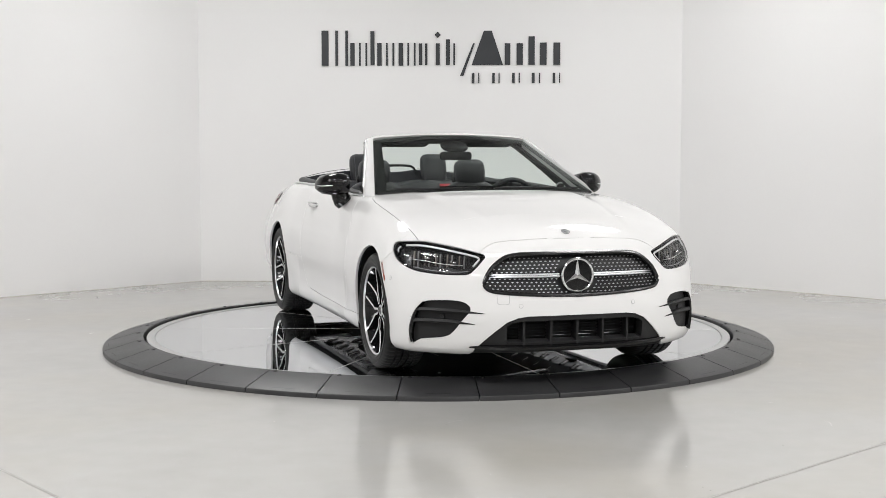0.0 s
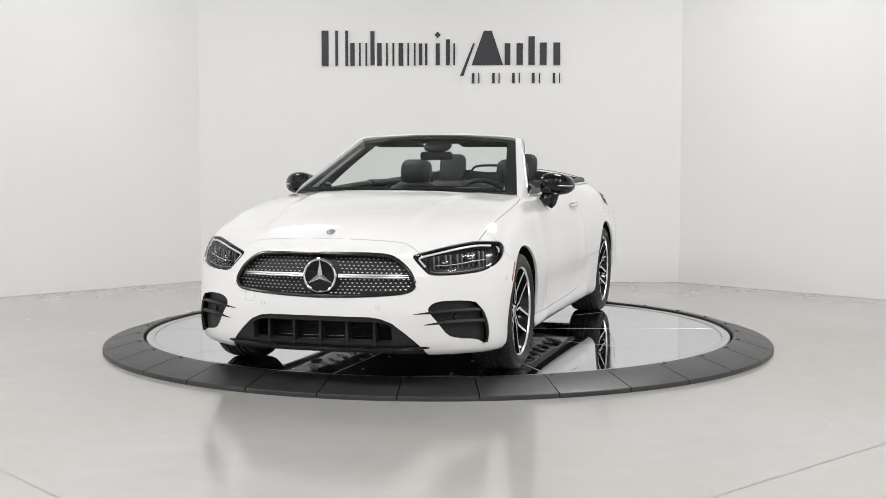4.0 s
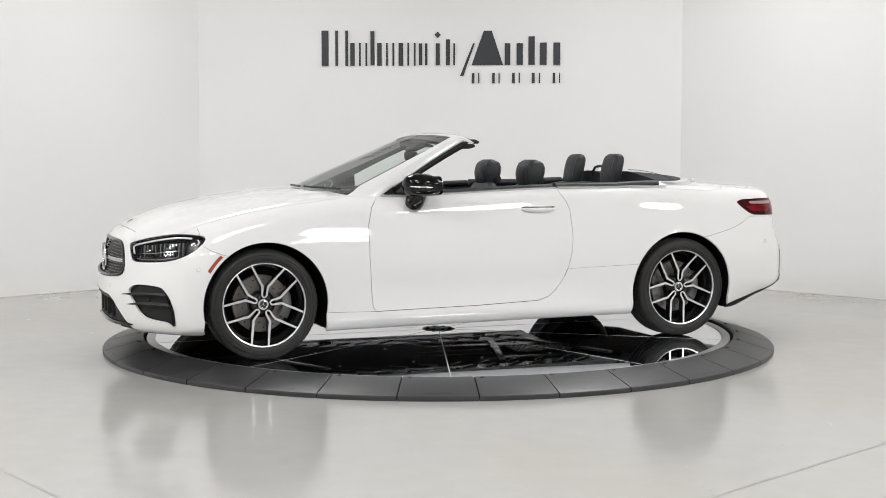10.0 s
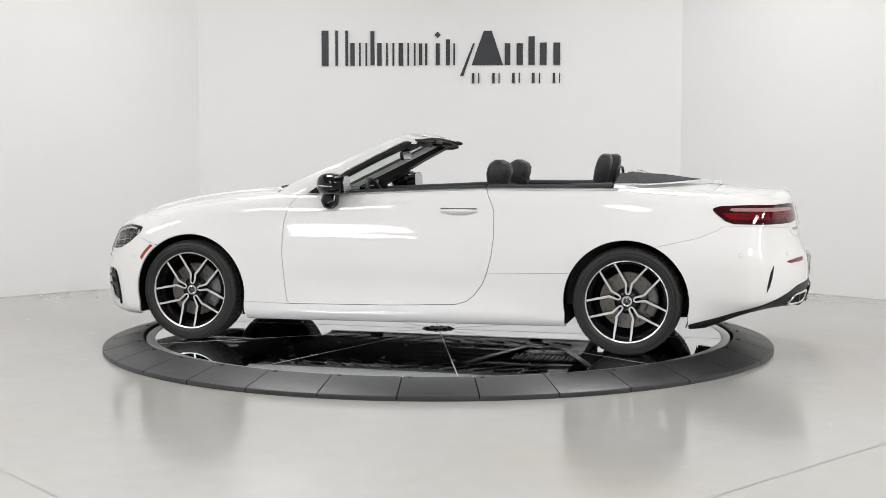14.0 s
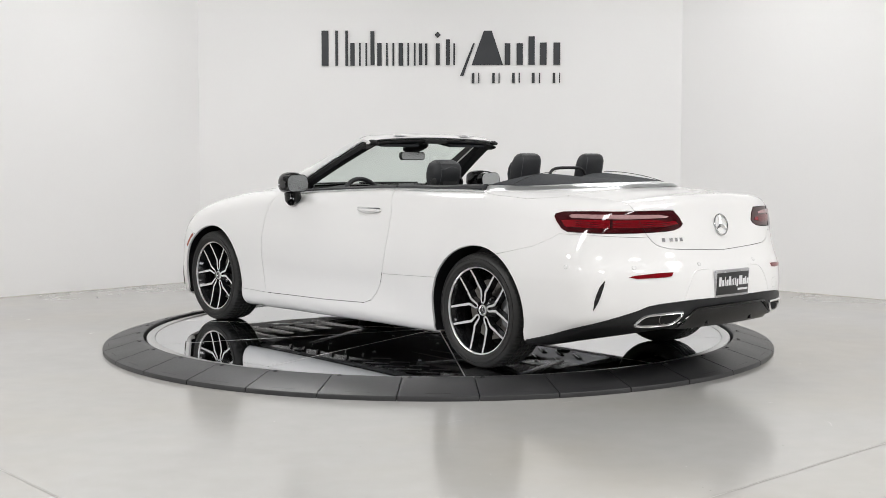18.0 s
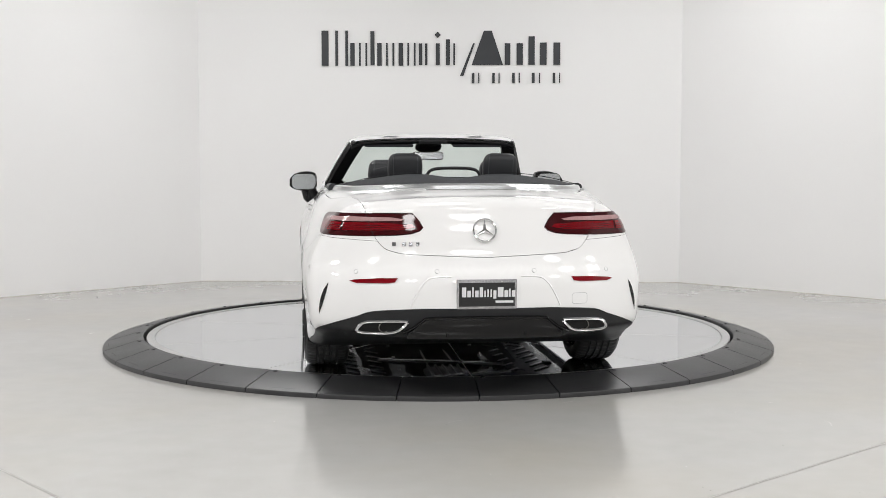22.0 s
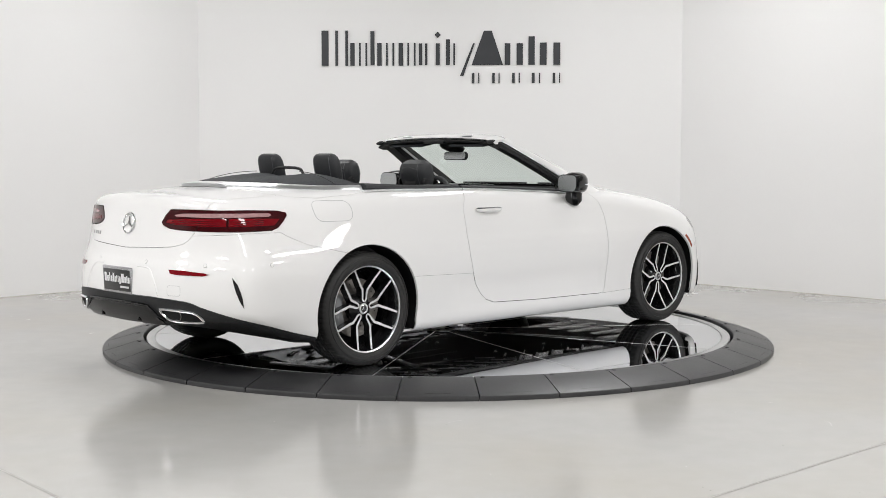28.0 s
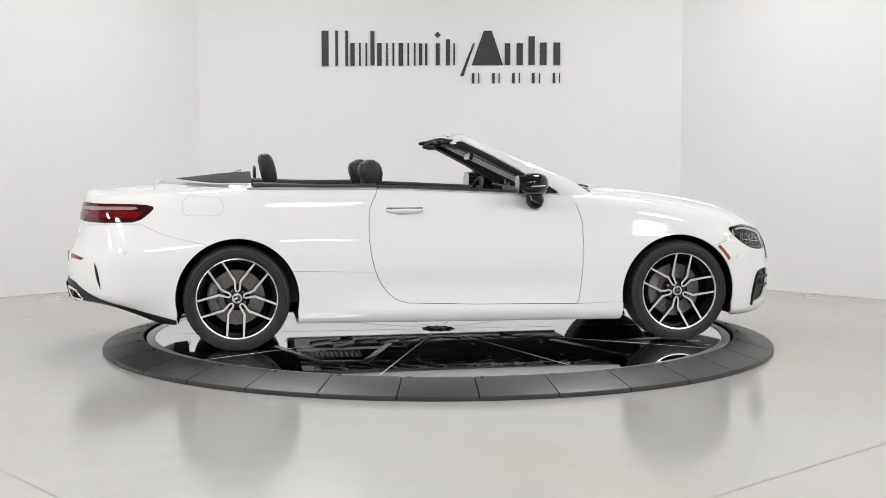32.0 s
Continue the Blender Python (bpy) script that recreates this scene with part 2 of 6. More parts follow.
for name, i in (("wall_return_west", 0), ("wall_northwest", 1), ("wall_north", 2), ("wall_northeast", 3), ("wall_return_east", 4), ("wall_east", 5), ("wall_south", 6), ("wall_west", 7)):
    a, b = Vector((*PLAN[i], 0)), Vector((*PLAN[(i + 1) % 8], 0))
    d = (b - a).normalized()
    n = Vector((-d.y, d.x, 0))          # outwards
    if n.dot((a + b) / 2 - Vector((0, -4, 0))) < 0:
        n = -n
    bm = bmesh.new()
    # mitred at the corners; the foot stands a little unevenly on the floor
    e = 0.06
    quad = [a, b, b + 0.15 * n + e * d, a + 0.15 * n - e * d]
    lo, hi = [bm.verts.new(p) for p in quad], [bm.verts.new(p + Vector((0, 0, CEILING))) for p in quad]
    bm.faces.new(lo[::-1]), bm.faces.new(hi)
    for j in range(4):
        bm.faces.new((lo[j], lo[(j + 1) % 4], hi[(j + 1) % 4], hi[j]))
    bmesh.ops.recalc_face_normals(bm, faces=bm.faces)
    tagged(part(name, bm, M_WALL), "smooth white painted studio wall", "wall", kind="structure")

# dirty seam where the back walls meet the floor
M_SEAM = mat("dirty_wall_foot", (0.50, 0.48, 0.44), 0.9, grain=0.35, grain_size=25, blotch=0.4, blotch_size=3)
for i in (1, 2, 3):
    a, b = Vector((*PLAN[i], 0)), Vector((*PLAN[i + 1], 0))
    d = (b - a).normalized()
    inn = Vector((d.y, -d.x, 0))
    bm = bmesh.new()
    k = 90
    row = []
    for j in range(k + 1):
        p = a.lerp(b, j / k)
        w = 0.005 + 0.008 * noise.noise(p * 3.1) ** 2
        h = 0.004 + 0.005 * abs(noise.noise(p * 5.7))
        row.append([bm.verts.new(p + inn * w), bm.verts.new(p + inn * 0.004 + Vector((0, 0, h))), bm.verts.new(p - inn * 0.01 + Vector((0, 0, h))), bm.verts.new(p - inn * 0.01 - Vector((0, 0, 0.01)))])
    for p, q in zip(row, row[1:]):
        for j in range(3):
            bm.faces.new((p[j], q[j], q[j + 1], p[j + 1]))
    bmesh.ops.recalc_face_normals(bm, faces=bm.faces)
    tagged(part("baseboard", bm, M_SEAM), "thin dirty caulk line along the wall foot", "trim", kind="structure")

# saw-cut joints of the floor
for a, b in (((-2.6, -2.8), (-0.75, -4.95)), ((0.0, -5.1), (4.6, -0.9))):
    a, b = Vector((*a, 0)), Vector((*b, 0))
    d = (b - a).normalized()
    s = Vector((d.y, -d.x, 0))
    bm = bmesh.new()
    row = []
    for j in range(121):
        p = a.lerp(b, j / 120) + s * 0.004 * noise.noise(Vector((j * 0.31, a.x, 0)))
        w = 0.0025 + 0.0018 * noise.noise(Vector((j * 0.6, 3, a.y)))
        row.append((bm.verts.new(p + s * w + Vector((0, 0, 0.0012))), bm.verts.new(p - s * w + Vector((0, 0, 0.0012)))))
    for p, q in zip(row, row[1:]):
        bm.faces.new((p[0], q[0], q[1], p[1]))
    bmesh.ops.recalc_face_normals(bm, faces=bm.faces)
    tagged(part("floor_joint", bm, M_GROUT), "fine dark saw-cut joint in the floor", "joint", kind="structure")

# dark flecks and short scuffs on the floor
rng = random.Random(11)
bm = bmesh.new()
for i in range(90):
    x, y = rng.uniform(-4.2, 4.2), rng.uniform(-4.6, 2.6)
    if math.hypot(x, y) < 2.4 or y > 3.4 - abs(x) * 0.6:
        continue
    a, k, w = rng.uniform(0, math.pi), rng.choice((0.008, 0.012, 0.03, 0.07)), rng.uniform(0.0012, 0.0028)
    d, e = Vector((math.cos(a), math.sin(a), 0)), Vector((-math.sin(a), math.cos(a), 0))
    p = Vector((x, y, 0.0013))
    bend = e * k * rng.uniform(-0.3, 0.3)
    vs = [bm.verts.new(q) for q in (p - d * k, p + bend - e * w, p + d * k, p + bend + e * w)]
    bm.faces.new(vs)
bmesh.ops.recalc_face_normals(bm, faces=bm.faces)
tagged(part("floor_scuffs", bm, M_GROUT), "small dark flecks and scuffs on the floor", "scuffs", kind="stuff")

# light panels in the ceiling, the added outer four among them
M_WHITEMETAL = mat("white_metal", (0.75, 0.75, 0.74), 0.4, grain=0.02)
first = None
for px, py, power in PANELS:
    if first:
        copy_thing(first, pose(px, py, CEILING))
        continue
    first = empty("ceiling_light", pose(px, py, CEILING))
    tagged(first, "bright octagonal light panel set in the ceiling", "ceiling light", "light panels of the ceiling")
    bm = bmesh.new()
    lathe(bm, [(PANEL_R + 0.002, -0.005), (PANEL_R + 0.004, -0.06), (PANEL_R + 0.05, -0.06), (PANEL_R + 0.055, 0.0)], None, 8, 22.5)
    part("frame", bm, M_WHITEMETAL, first, sharp=20)
    bm = bmesh.new()
    lathe(bm, [(0.0, -0.03), (PANEL_R, -0.03), (PANEL_R, -0.005)], None, 8, 22.5)
    bmesh.ops.remove_doubles(bm, verts=bm.verts, dist=1e-6)
    bmesh.ops.recalc_face_normals(bm, faces=bm.faces)
    part("diffuser", bm, M_GLOW, first, sharp=20)


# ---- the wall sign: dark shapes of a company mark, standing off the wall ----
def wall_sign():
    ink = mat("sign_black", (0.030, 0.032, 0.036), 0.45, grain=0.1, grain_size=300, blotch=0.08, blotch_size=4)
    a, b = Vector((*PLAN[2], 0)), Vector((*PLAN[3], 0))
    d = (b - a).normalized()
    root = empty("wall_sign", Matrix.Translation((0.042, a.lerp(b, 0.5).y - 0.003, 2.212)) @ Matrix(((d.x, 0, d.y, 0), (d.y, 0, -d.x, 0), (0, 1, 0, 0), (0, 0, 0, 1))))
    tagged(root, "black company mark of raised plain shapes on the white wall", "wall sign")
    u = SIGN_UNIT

    def put(outline, name="shape"):
        bm = bmesh.new()
        slab(bm, [(x * u, y * u) for x, y in outline], 0.012)
        part(name, bm, ink, root, sharp=30)

    def bar(x0, x1, y0, y1):
        put([(x0, y0), (x1, y0), (x1, y1), (x0, y1)], "bar")

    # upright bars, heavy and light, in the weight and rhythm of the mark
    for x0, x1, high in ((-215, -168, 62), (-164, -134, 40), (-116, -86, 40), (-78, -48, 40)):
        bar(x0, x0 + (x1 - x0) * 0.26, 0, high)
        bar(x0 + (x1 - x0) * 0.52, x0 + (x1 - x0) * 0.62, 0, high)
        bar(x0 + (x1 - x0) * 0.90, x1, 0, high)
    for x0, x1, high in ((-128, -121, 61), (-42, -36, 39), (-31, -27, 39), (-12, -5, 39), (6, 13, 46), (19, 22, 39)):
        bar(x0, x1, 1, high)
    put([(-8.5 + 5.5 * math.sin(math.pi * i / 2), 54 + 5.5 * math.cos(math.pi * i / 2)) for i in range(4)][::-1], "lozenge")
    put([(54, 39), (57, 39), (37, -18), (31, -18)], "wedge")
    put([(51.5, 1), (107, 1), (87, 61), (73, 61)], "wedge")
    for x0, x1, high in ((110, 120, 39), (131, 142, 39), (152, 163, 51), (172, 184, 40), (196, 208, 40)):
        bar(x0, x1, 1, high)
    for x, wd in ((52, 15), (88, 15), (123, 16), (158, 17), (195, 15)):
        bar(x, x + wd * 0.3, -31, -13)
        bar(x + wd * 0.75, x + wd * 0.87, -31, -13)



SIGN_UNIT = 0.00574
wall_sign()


# ---- the turntable: ramp ring on the floor, turning mirror disc ----
def ramp_ring():
    root = empty("turntable_ramp_ring")
    tagged(root, "low black rubber ramp ring of bolted tiles round the turntable", "ramp ring")
    rubber = mat("black_ramp_rubber", (0.027, 0.027, 0.028), 0.40, grain=0.2, grain_size=150, blotch=0.3, blotch_size=4, bump=0.25, rough_var=0.08)
    bolt = mat("bolt_black", (0.01, 0.01, 0.01), 0.5, grain=0.1)
    count = 33
    step = 360 / count
    r0, r1 = 2.035, 2.30
    profile = [(r0, 0.01), (r0, 0.082), (r0 + 0.006, 0.087), (r0 + 0.05, 0.086), (r1 - 0.012, 0.030), (r1 - 0.003, 0.026), (r1, 0.018), (r1, 0.0), (r0 + 0.02, 0.0)]
    bm = bmesh.new()
    segs = 6
    gap = 0.09
    rows = []
    for i in range(segs + 1):
        a = radians(gap + (step - 2 * gap) * i / segs)
        rows.append([(r * math.cos(a), r * math.sin(a), h) for r, h in profile])
    loft(bm, rows)
    me = None
    for i in range(count):
        m = pose(0, 0, 0, 0, 0, -90 - 5.5 + step * i)
        if me is None:
            tile = part("tile", bm, rubber, root, sharp=25)
            me = tile.data
            bb = bmesh.new()
            lathe(bb, [(0.0, 0.006), (0.011, 0.006), (0.014, 0.0)], Matrix.Translation((2.075, 0, 0.0845)) @ pose(0, 0, 0, 0, 12, 0), 12)
            b = part("bolt", bb, bolt, tile)
            b.matrix_basis = pose(0, 0, 0, 0, 0, 1.2)
            mb = b.data
            slot = part("slot", boxed((0.004, 0.14, 0.003), pose(2.262, 0, 0.0357, 0, 14, 0), 0), bolt, tile)
            slot.matrix_basis = pose(0, 0, 0, 0, 0, step / 2)
        else:
            tile = new("tile", me)
            tile.parent = root
            b = new("bolt", mb)
            b.parent = tile
            b.matrix_basis = pose(0, 0, 0, 0, 0, 1.2)
            again = new("slot", slot.data)
            again.parent = tile
            again.matrix_basis = pose(0, 0, 0, 0, 0, step / 2)
        tile.matrix_basis = m
    return root


ramp_ring()


def turning_disc():
    root = empty("turntable_disc", pose(0, 0, DECK))
    tagged(root, "round mirror-polished turntable platform of wedge panels with a drilled hub plate", "turntable")
    polish = mat("mirror_panel", (0.665, 0.68, 0.705), 0.03, 1.0, grain=0.03, grain_size=3, rough_var=0.02, blotch_size=1.4)
    steel = mat("brushed_rim_steel", (0.60, 0.60, 0.60), 0.3, 1.0, grain=0.12, grain_size=80, blotch=0.15, blotch_size=5)
    dark = mat("pit_black", (0.008, 0.008, 0.008), 0.9, grain=0.1)
    plate = mat("hub_plate", (0.34, 0.33, 0.30), 0.45, 0.4, grain=0.2, grain_size=60, blotch=0.2, blotch_size=8)
    count = 10
    step = 360 / count
    bm = bmesh.new()
    prof = [(0.115, -0.02), (0.115, -0.001), (0.117, 0.0), (1.955, 0.0), (1.957, -0.001), (1.957, -0.02)]
    rows = []
    for i in range(13):
        a = radians(step * i / 12)
        rows.append([(r * math.cos(a) + (0.0016 if i == 0 else -0.0016 if i == 12 else 0) * -math.sin(a), r * math.sin(a) + (0.0016 if i == 0 else -0.0016 if i == 12 else 0) * math.cos(a), h) for r, h in prof])
    loft(bm, rows)
    me = None
    for i in range(count):
        if me is None:
            ob = part("panel", bm, polish, root, sharp=20)
            me = ob.data
        else:
            ob = new("panel", me)
            ob.parent = root
        ob.matrix_basis = pose(0, 0, 0, 0, 0, -1 + step * i)
    seam = None
    for i in range(count):
        if seam is None:
            seam = part("seam_strip", boxed((1.84, 0.0075, 0.004), pose(1.038, 0, -0.0012), 0.001), steel, root)
            strip = seam
        else:
            strip = new("seam_strip", seam.data)
            strip.parent = root
        strip.matrix_basis = pose(0, 0, 0, 0, 0, -1 + step * i)
    bm = bmesh.new()
    lathe(bm, [(1.960, -0.03), (1.960, 0.002), (1.964, 0.004), (2.012, 0.004), (2.016, 0.0), (2.016, -0.03)], segs=120, closed=True)
    part("rim", bm, steel, root, "dull brushed steel edge rim")
    bm = bmesh.new()
    lathe(bm, [(0.0, -0.035), (2.02, -0.035), (2.02, -0.055), (0.0, -0.055)], segs=96)
    bmesh.ops.remove_doubles(bm, verts=bm.verts, dist=1e-5)
    part("base", bm, dark, root)
    bm = bmesh.new()
    lathe(bm, [(0.0, 0.006), (0.10, 0.006), (0.112, 0.003), (0.112, -0.02), (0.0, -0.02)], segs=48)
    bmesh.ops.remove_doubles(bm, verts=bm.verts, dist=1e-5)
    part("hub_plate", bm, plate, root, "worn grey round hub plate")
    for i in range(8):
        bm = bmesh.new()
        lathe(bm, [(0.0, 0.0035), (0.013, 0.0035), (0.015, 0.0)], Matrix.Translation((0.085 * math.cos(i * 0.785), 0.085 * math.sin(i * 0.785), 0.006)), 12)
        part("bolt", bm, dark, root)
    return root


disc = turning_disc()

# ---- the car's outer form, as smooth curves (x forward, y to its left, z up from the tyres' foot) ----
def curve(*pts):
    """A smooth curve through (x, value) pairs, flat where the pairs turn."""
    xs, ys = np.array(pts, float).T
    h, d = np.diff(xs), np.diff(ys) / np.diff(xs)
    m = np.zeros_like(xs)
    m[0], m[-1] = d[0], d[-1]
    for i in range(1, len(xs) - 1):
        if d[i - 1] * d[i] > 0:
            w1, w2 = 2 * h[i] + h[i - 1], h[i] + 2 * h[i - 1]
            m[i] = (w1 + w2) / (w1 / d[i - 1] + w2 / d[i])

    def value(x):
        x = np.asarray(x, float)
        i = np.clip(np.searchsorted(xs, x) - 1, 0, len(h) - 1)
        s = (np.clip(x, xs[0], xs[-1]) - xs[i]) / h[i]
        return ((1 + 2 * s) * (1 - s) ** 2 * ys[i] + s * (1 - s) ** 2 * h[i] * m[i]
                + s * s * (3 - 2 * s) * ys[i + 1] + s * s * (s - 1) * h[i] * m[i + 1])
    return value


crest = curve((-2.55, 0.99), (-2.40, 1.008), (-2.29, 1.008), (-2.08, 1.026), (-1.90, 1.042), (-1.6, 1.05), (-1.2, 1.05),
              (-0.5, 1.04), (0.3, 1.02), (0.9, 1.005), (1.155, 0.995), (1.45, 0.963), (1.68, 0.924), (1.93, 0.866), (2.16, 0.785), (2.32, 0.70))
brow = curve((-2.5, 0.93), (-2.2, 0.95), (-1.9, 0.972), (-1.6, 1.0), (-1.37, 1.02), (-0.9, 1.02), (-0.54, 1.028), (0.17, 0.995),
             (0.64, 0.970), (0.85, 0.971), (1.1, 0.953), (1.45, 0.904), (1.8, 0.81), (2.1, 0.66), (2.3, 0.55))
girth = curve((-2.4, 0.88), (-1.95, 0.912), (-1.44, 0.937), (-0.9, 0.922), (-0.3, 0.908), (0.4, 0.905), (0.9, 0.915), (1.44, 0.932), (1.7, 0.931), (1.9, 0.921), (2.3, 0.90))
tuck = curve((-2.3, 0.07), (-1.95, 0.05), (-1.5, 0.012), (-1.0, 0.0), (1.1, 0.0), (1.5, 0.015), (1.8, 0.04), (2.2, 0.05))
flank = curve((0.05, -0.10), (0.15, -0.055), (0.22, -0.022), (0.30, -0.016), (0.42, -0.006), (0.55, 0.0), (0.61, -0.002), (0.68, -0.010), (0.74, -0.0235),
              (0.82, -0.0425), (0.88, -0.059), (0.95, -0.083), (1.0, -0.103), (1.1, -0.19))
nose = curve((0.05, 2.16), (0.14, 2.23), (0.25, 2.28), (0.38, 2.292), (0.50, 2.28), (0.585, 2.265), (0.66, 2.238), (0.72, 2.21), (0.80, 2.135), (0.9, 1.99))
stern = curve((0.10, -2.30), (0.2, -2.44), (0.30, -2.51), (0.45, -2.535), (0.55, -2.529), (0.61, -2.515), (0.66, -2.493), (0.72, -2.475), (0.84, -2.45), (0.93, -2.43), (1.02, -2.415), (1.1, -2.40))
keel = curve((-2.5, 0.285), (-2.36, 0.272), (-2.1, 0.225), (-1.85, 0.175), (-1.1, 0.165), (1.1, 0.15), (1.8, 0.162), (2.3, 0.168))


def smax(a, b, k):
    h = np.maximum(k - np.abs(a - b), 0) / k
    return np.maximum(a, b) + h * h * k * 0.25


def form(p):
    """Below 0 inside the body, above 0 outside."""
    x, y, z = p[..., 0], np.abs(p[..., 1]), p[..., 2]
    side = y - girth(x) - flank(z) + tuck(x) * np.clip((z - 0.55) / 0.35, 0, 1.6) ** 1.5 + 0.07 * np.clip((-x - 1.8) / 0.3, 0, 1) * np.clip((0.36 - z) / 0.15, 0, 1.2) ** 1.5 + (0.009 * np.exp(-((z - 0.40) / 0.075) ** 2) - 0.010 * np.exp(-((z - 0.235) / 0.045) ** 2)) * np.clip((0.98 - np.abs(x)) / 0.3, 0, 1) ** 2
    c = crest(x)
    top = z - c + (c - brow(x)) * (y / 0.8) ** 2.6
    # raised middle of the bonnet, between two creases that draw together towards the nose
    edge = 0.50 - 0.10 * np.clip((x - 1.0) / 1.1, 0, 1)
    step = np.clip((edge + 0.045 - y) / 0.09, 0, 1)
    top = top - 0.011 * step * step * (3 - 2 * step) * np.clip((x - 0.95) / 0.15, 0, 1) * np.clip((2.10 - x) / 0.25, 0, 1)
    front = (x - nose(z) + 0.54 * y ** 3) / np.sqrt(1 + 2.25 * np.minimum(y, 0.9) ** 4)
    back = (stern(z) + 0.45 * y ** 3 - x) / np.sqrt(1 + 1.8 * np.minimum(y, 0.9) ** 4)
    f = smax(smax(side, top, 0.10), smax(front, back, 0.05), 0.06)
    return smax(f, keel(x) + 0.085 * np.clip((-x - 1.9) / 0.5, 0, 1) * np.clip(y / 0.8, 0, 1.2) ** 3 - z, 0.04)


def out_to(o, d):
    """From points o inside the body along d to its skin."""
    o, d = np.broadcast_arrays(np.asarray(o, float), np.asarray(d, float))
    lo, hi = np.zeros(o.shape[:-1]), np.full(o.shape[:-1], 3.2)
    for _ in range(34):
        mid = (lo + hi) / 2
        inside = form(o + mid[..., None] * d) < 0
        lo, hi = np.where(inside, mid, lo), np.where(inside, hi, mid)
    return o + lo[..., None] * d


def skin_normal(p):
    e = 1e-4
    g = np.stack([form(p + np.eye(3)[i] * e) - form(p - np.eye(3)[i] * e) for i in range(3)], -1)
    return g / np.linalg.norm(g, axis=-1, keepdims=True)


def on_side(q):
    q = np.asarray(q, float)
    return out_to(np.stack([q[:, 0], 0 * q[:, 0], q[:, 1]], 1), (0, 1, 0))


def on_front(q):
    q = np.asarray(q, float)
    return out_to(np.stack([0 * q[:, 0] + 1.2, q[:, 0], q[:, 1]], 1), (1, 0, 0))


def on_back(q):
    q = np.asarray(q, float)
    return out_to(np.stack([0 * q[:, 0] - 1.2, q[:, 0], q[:, 1]], 1), (-1, 0, 0))


def on_top(q):
    q = np.asarray(q, float)
    return out_to(np.stack([q[:, 0], q[:, 1], 0 * q[:, 0] + 0.6], 1), (0, 0, 1))


def on_corner(q):
    """Towards a front corner: (x - y, z)."""
    q = np.asarray(q, float)
    return out_to(np.stack([q[:, 0] - 0.3, 0 * q[:, 0] - 0.3, q[:, 1]], 1), (0.7071, 0.7071, 0))


def on_rear_corner(q):
    """Towards a rear corner: (-x - y, z)."""
    q = np.asarray(q, float)
    return out_to(np.stack([0.3 - q[:, 0], 0 * q[:, 0] - 0.3, q[:, 1]], 1), (-0.7071, 0.7071, 0))


VIEWS = {"side": (on_side, lambda p: p[:, [0, 2]]), "front": (on_front, lambda p: p[:, [1, 2]]), "back": (on_back, lambda p: p[:, [1, 2]]),
         "top": (on_top, lambda p: p[:, [0, 1]]), "corner": (on_corner, lambda p: np.stack([p[:, 0] - p[:, 1], p[:, 2]], 1)),
         "rear_corner": (on_rear_corner, lambda p: np.stack([-p[:, 0] - p[:, 1], p[:, 2]], 1))}


def arch_line(x, r):
    a = np.radians(np.linspace(-12, 192, 35))
    return [(x + r * 1.03, -0.2)] + [(x + r * np.cos(t), 0.33 + r * np.sin(t)) for t in a] + [(x - r * 1.03, -0.2)]


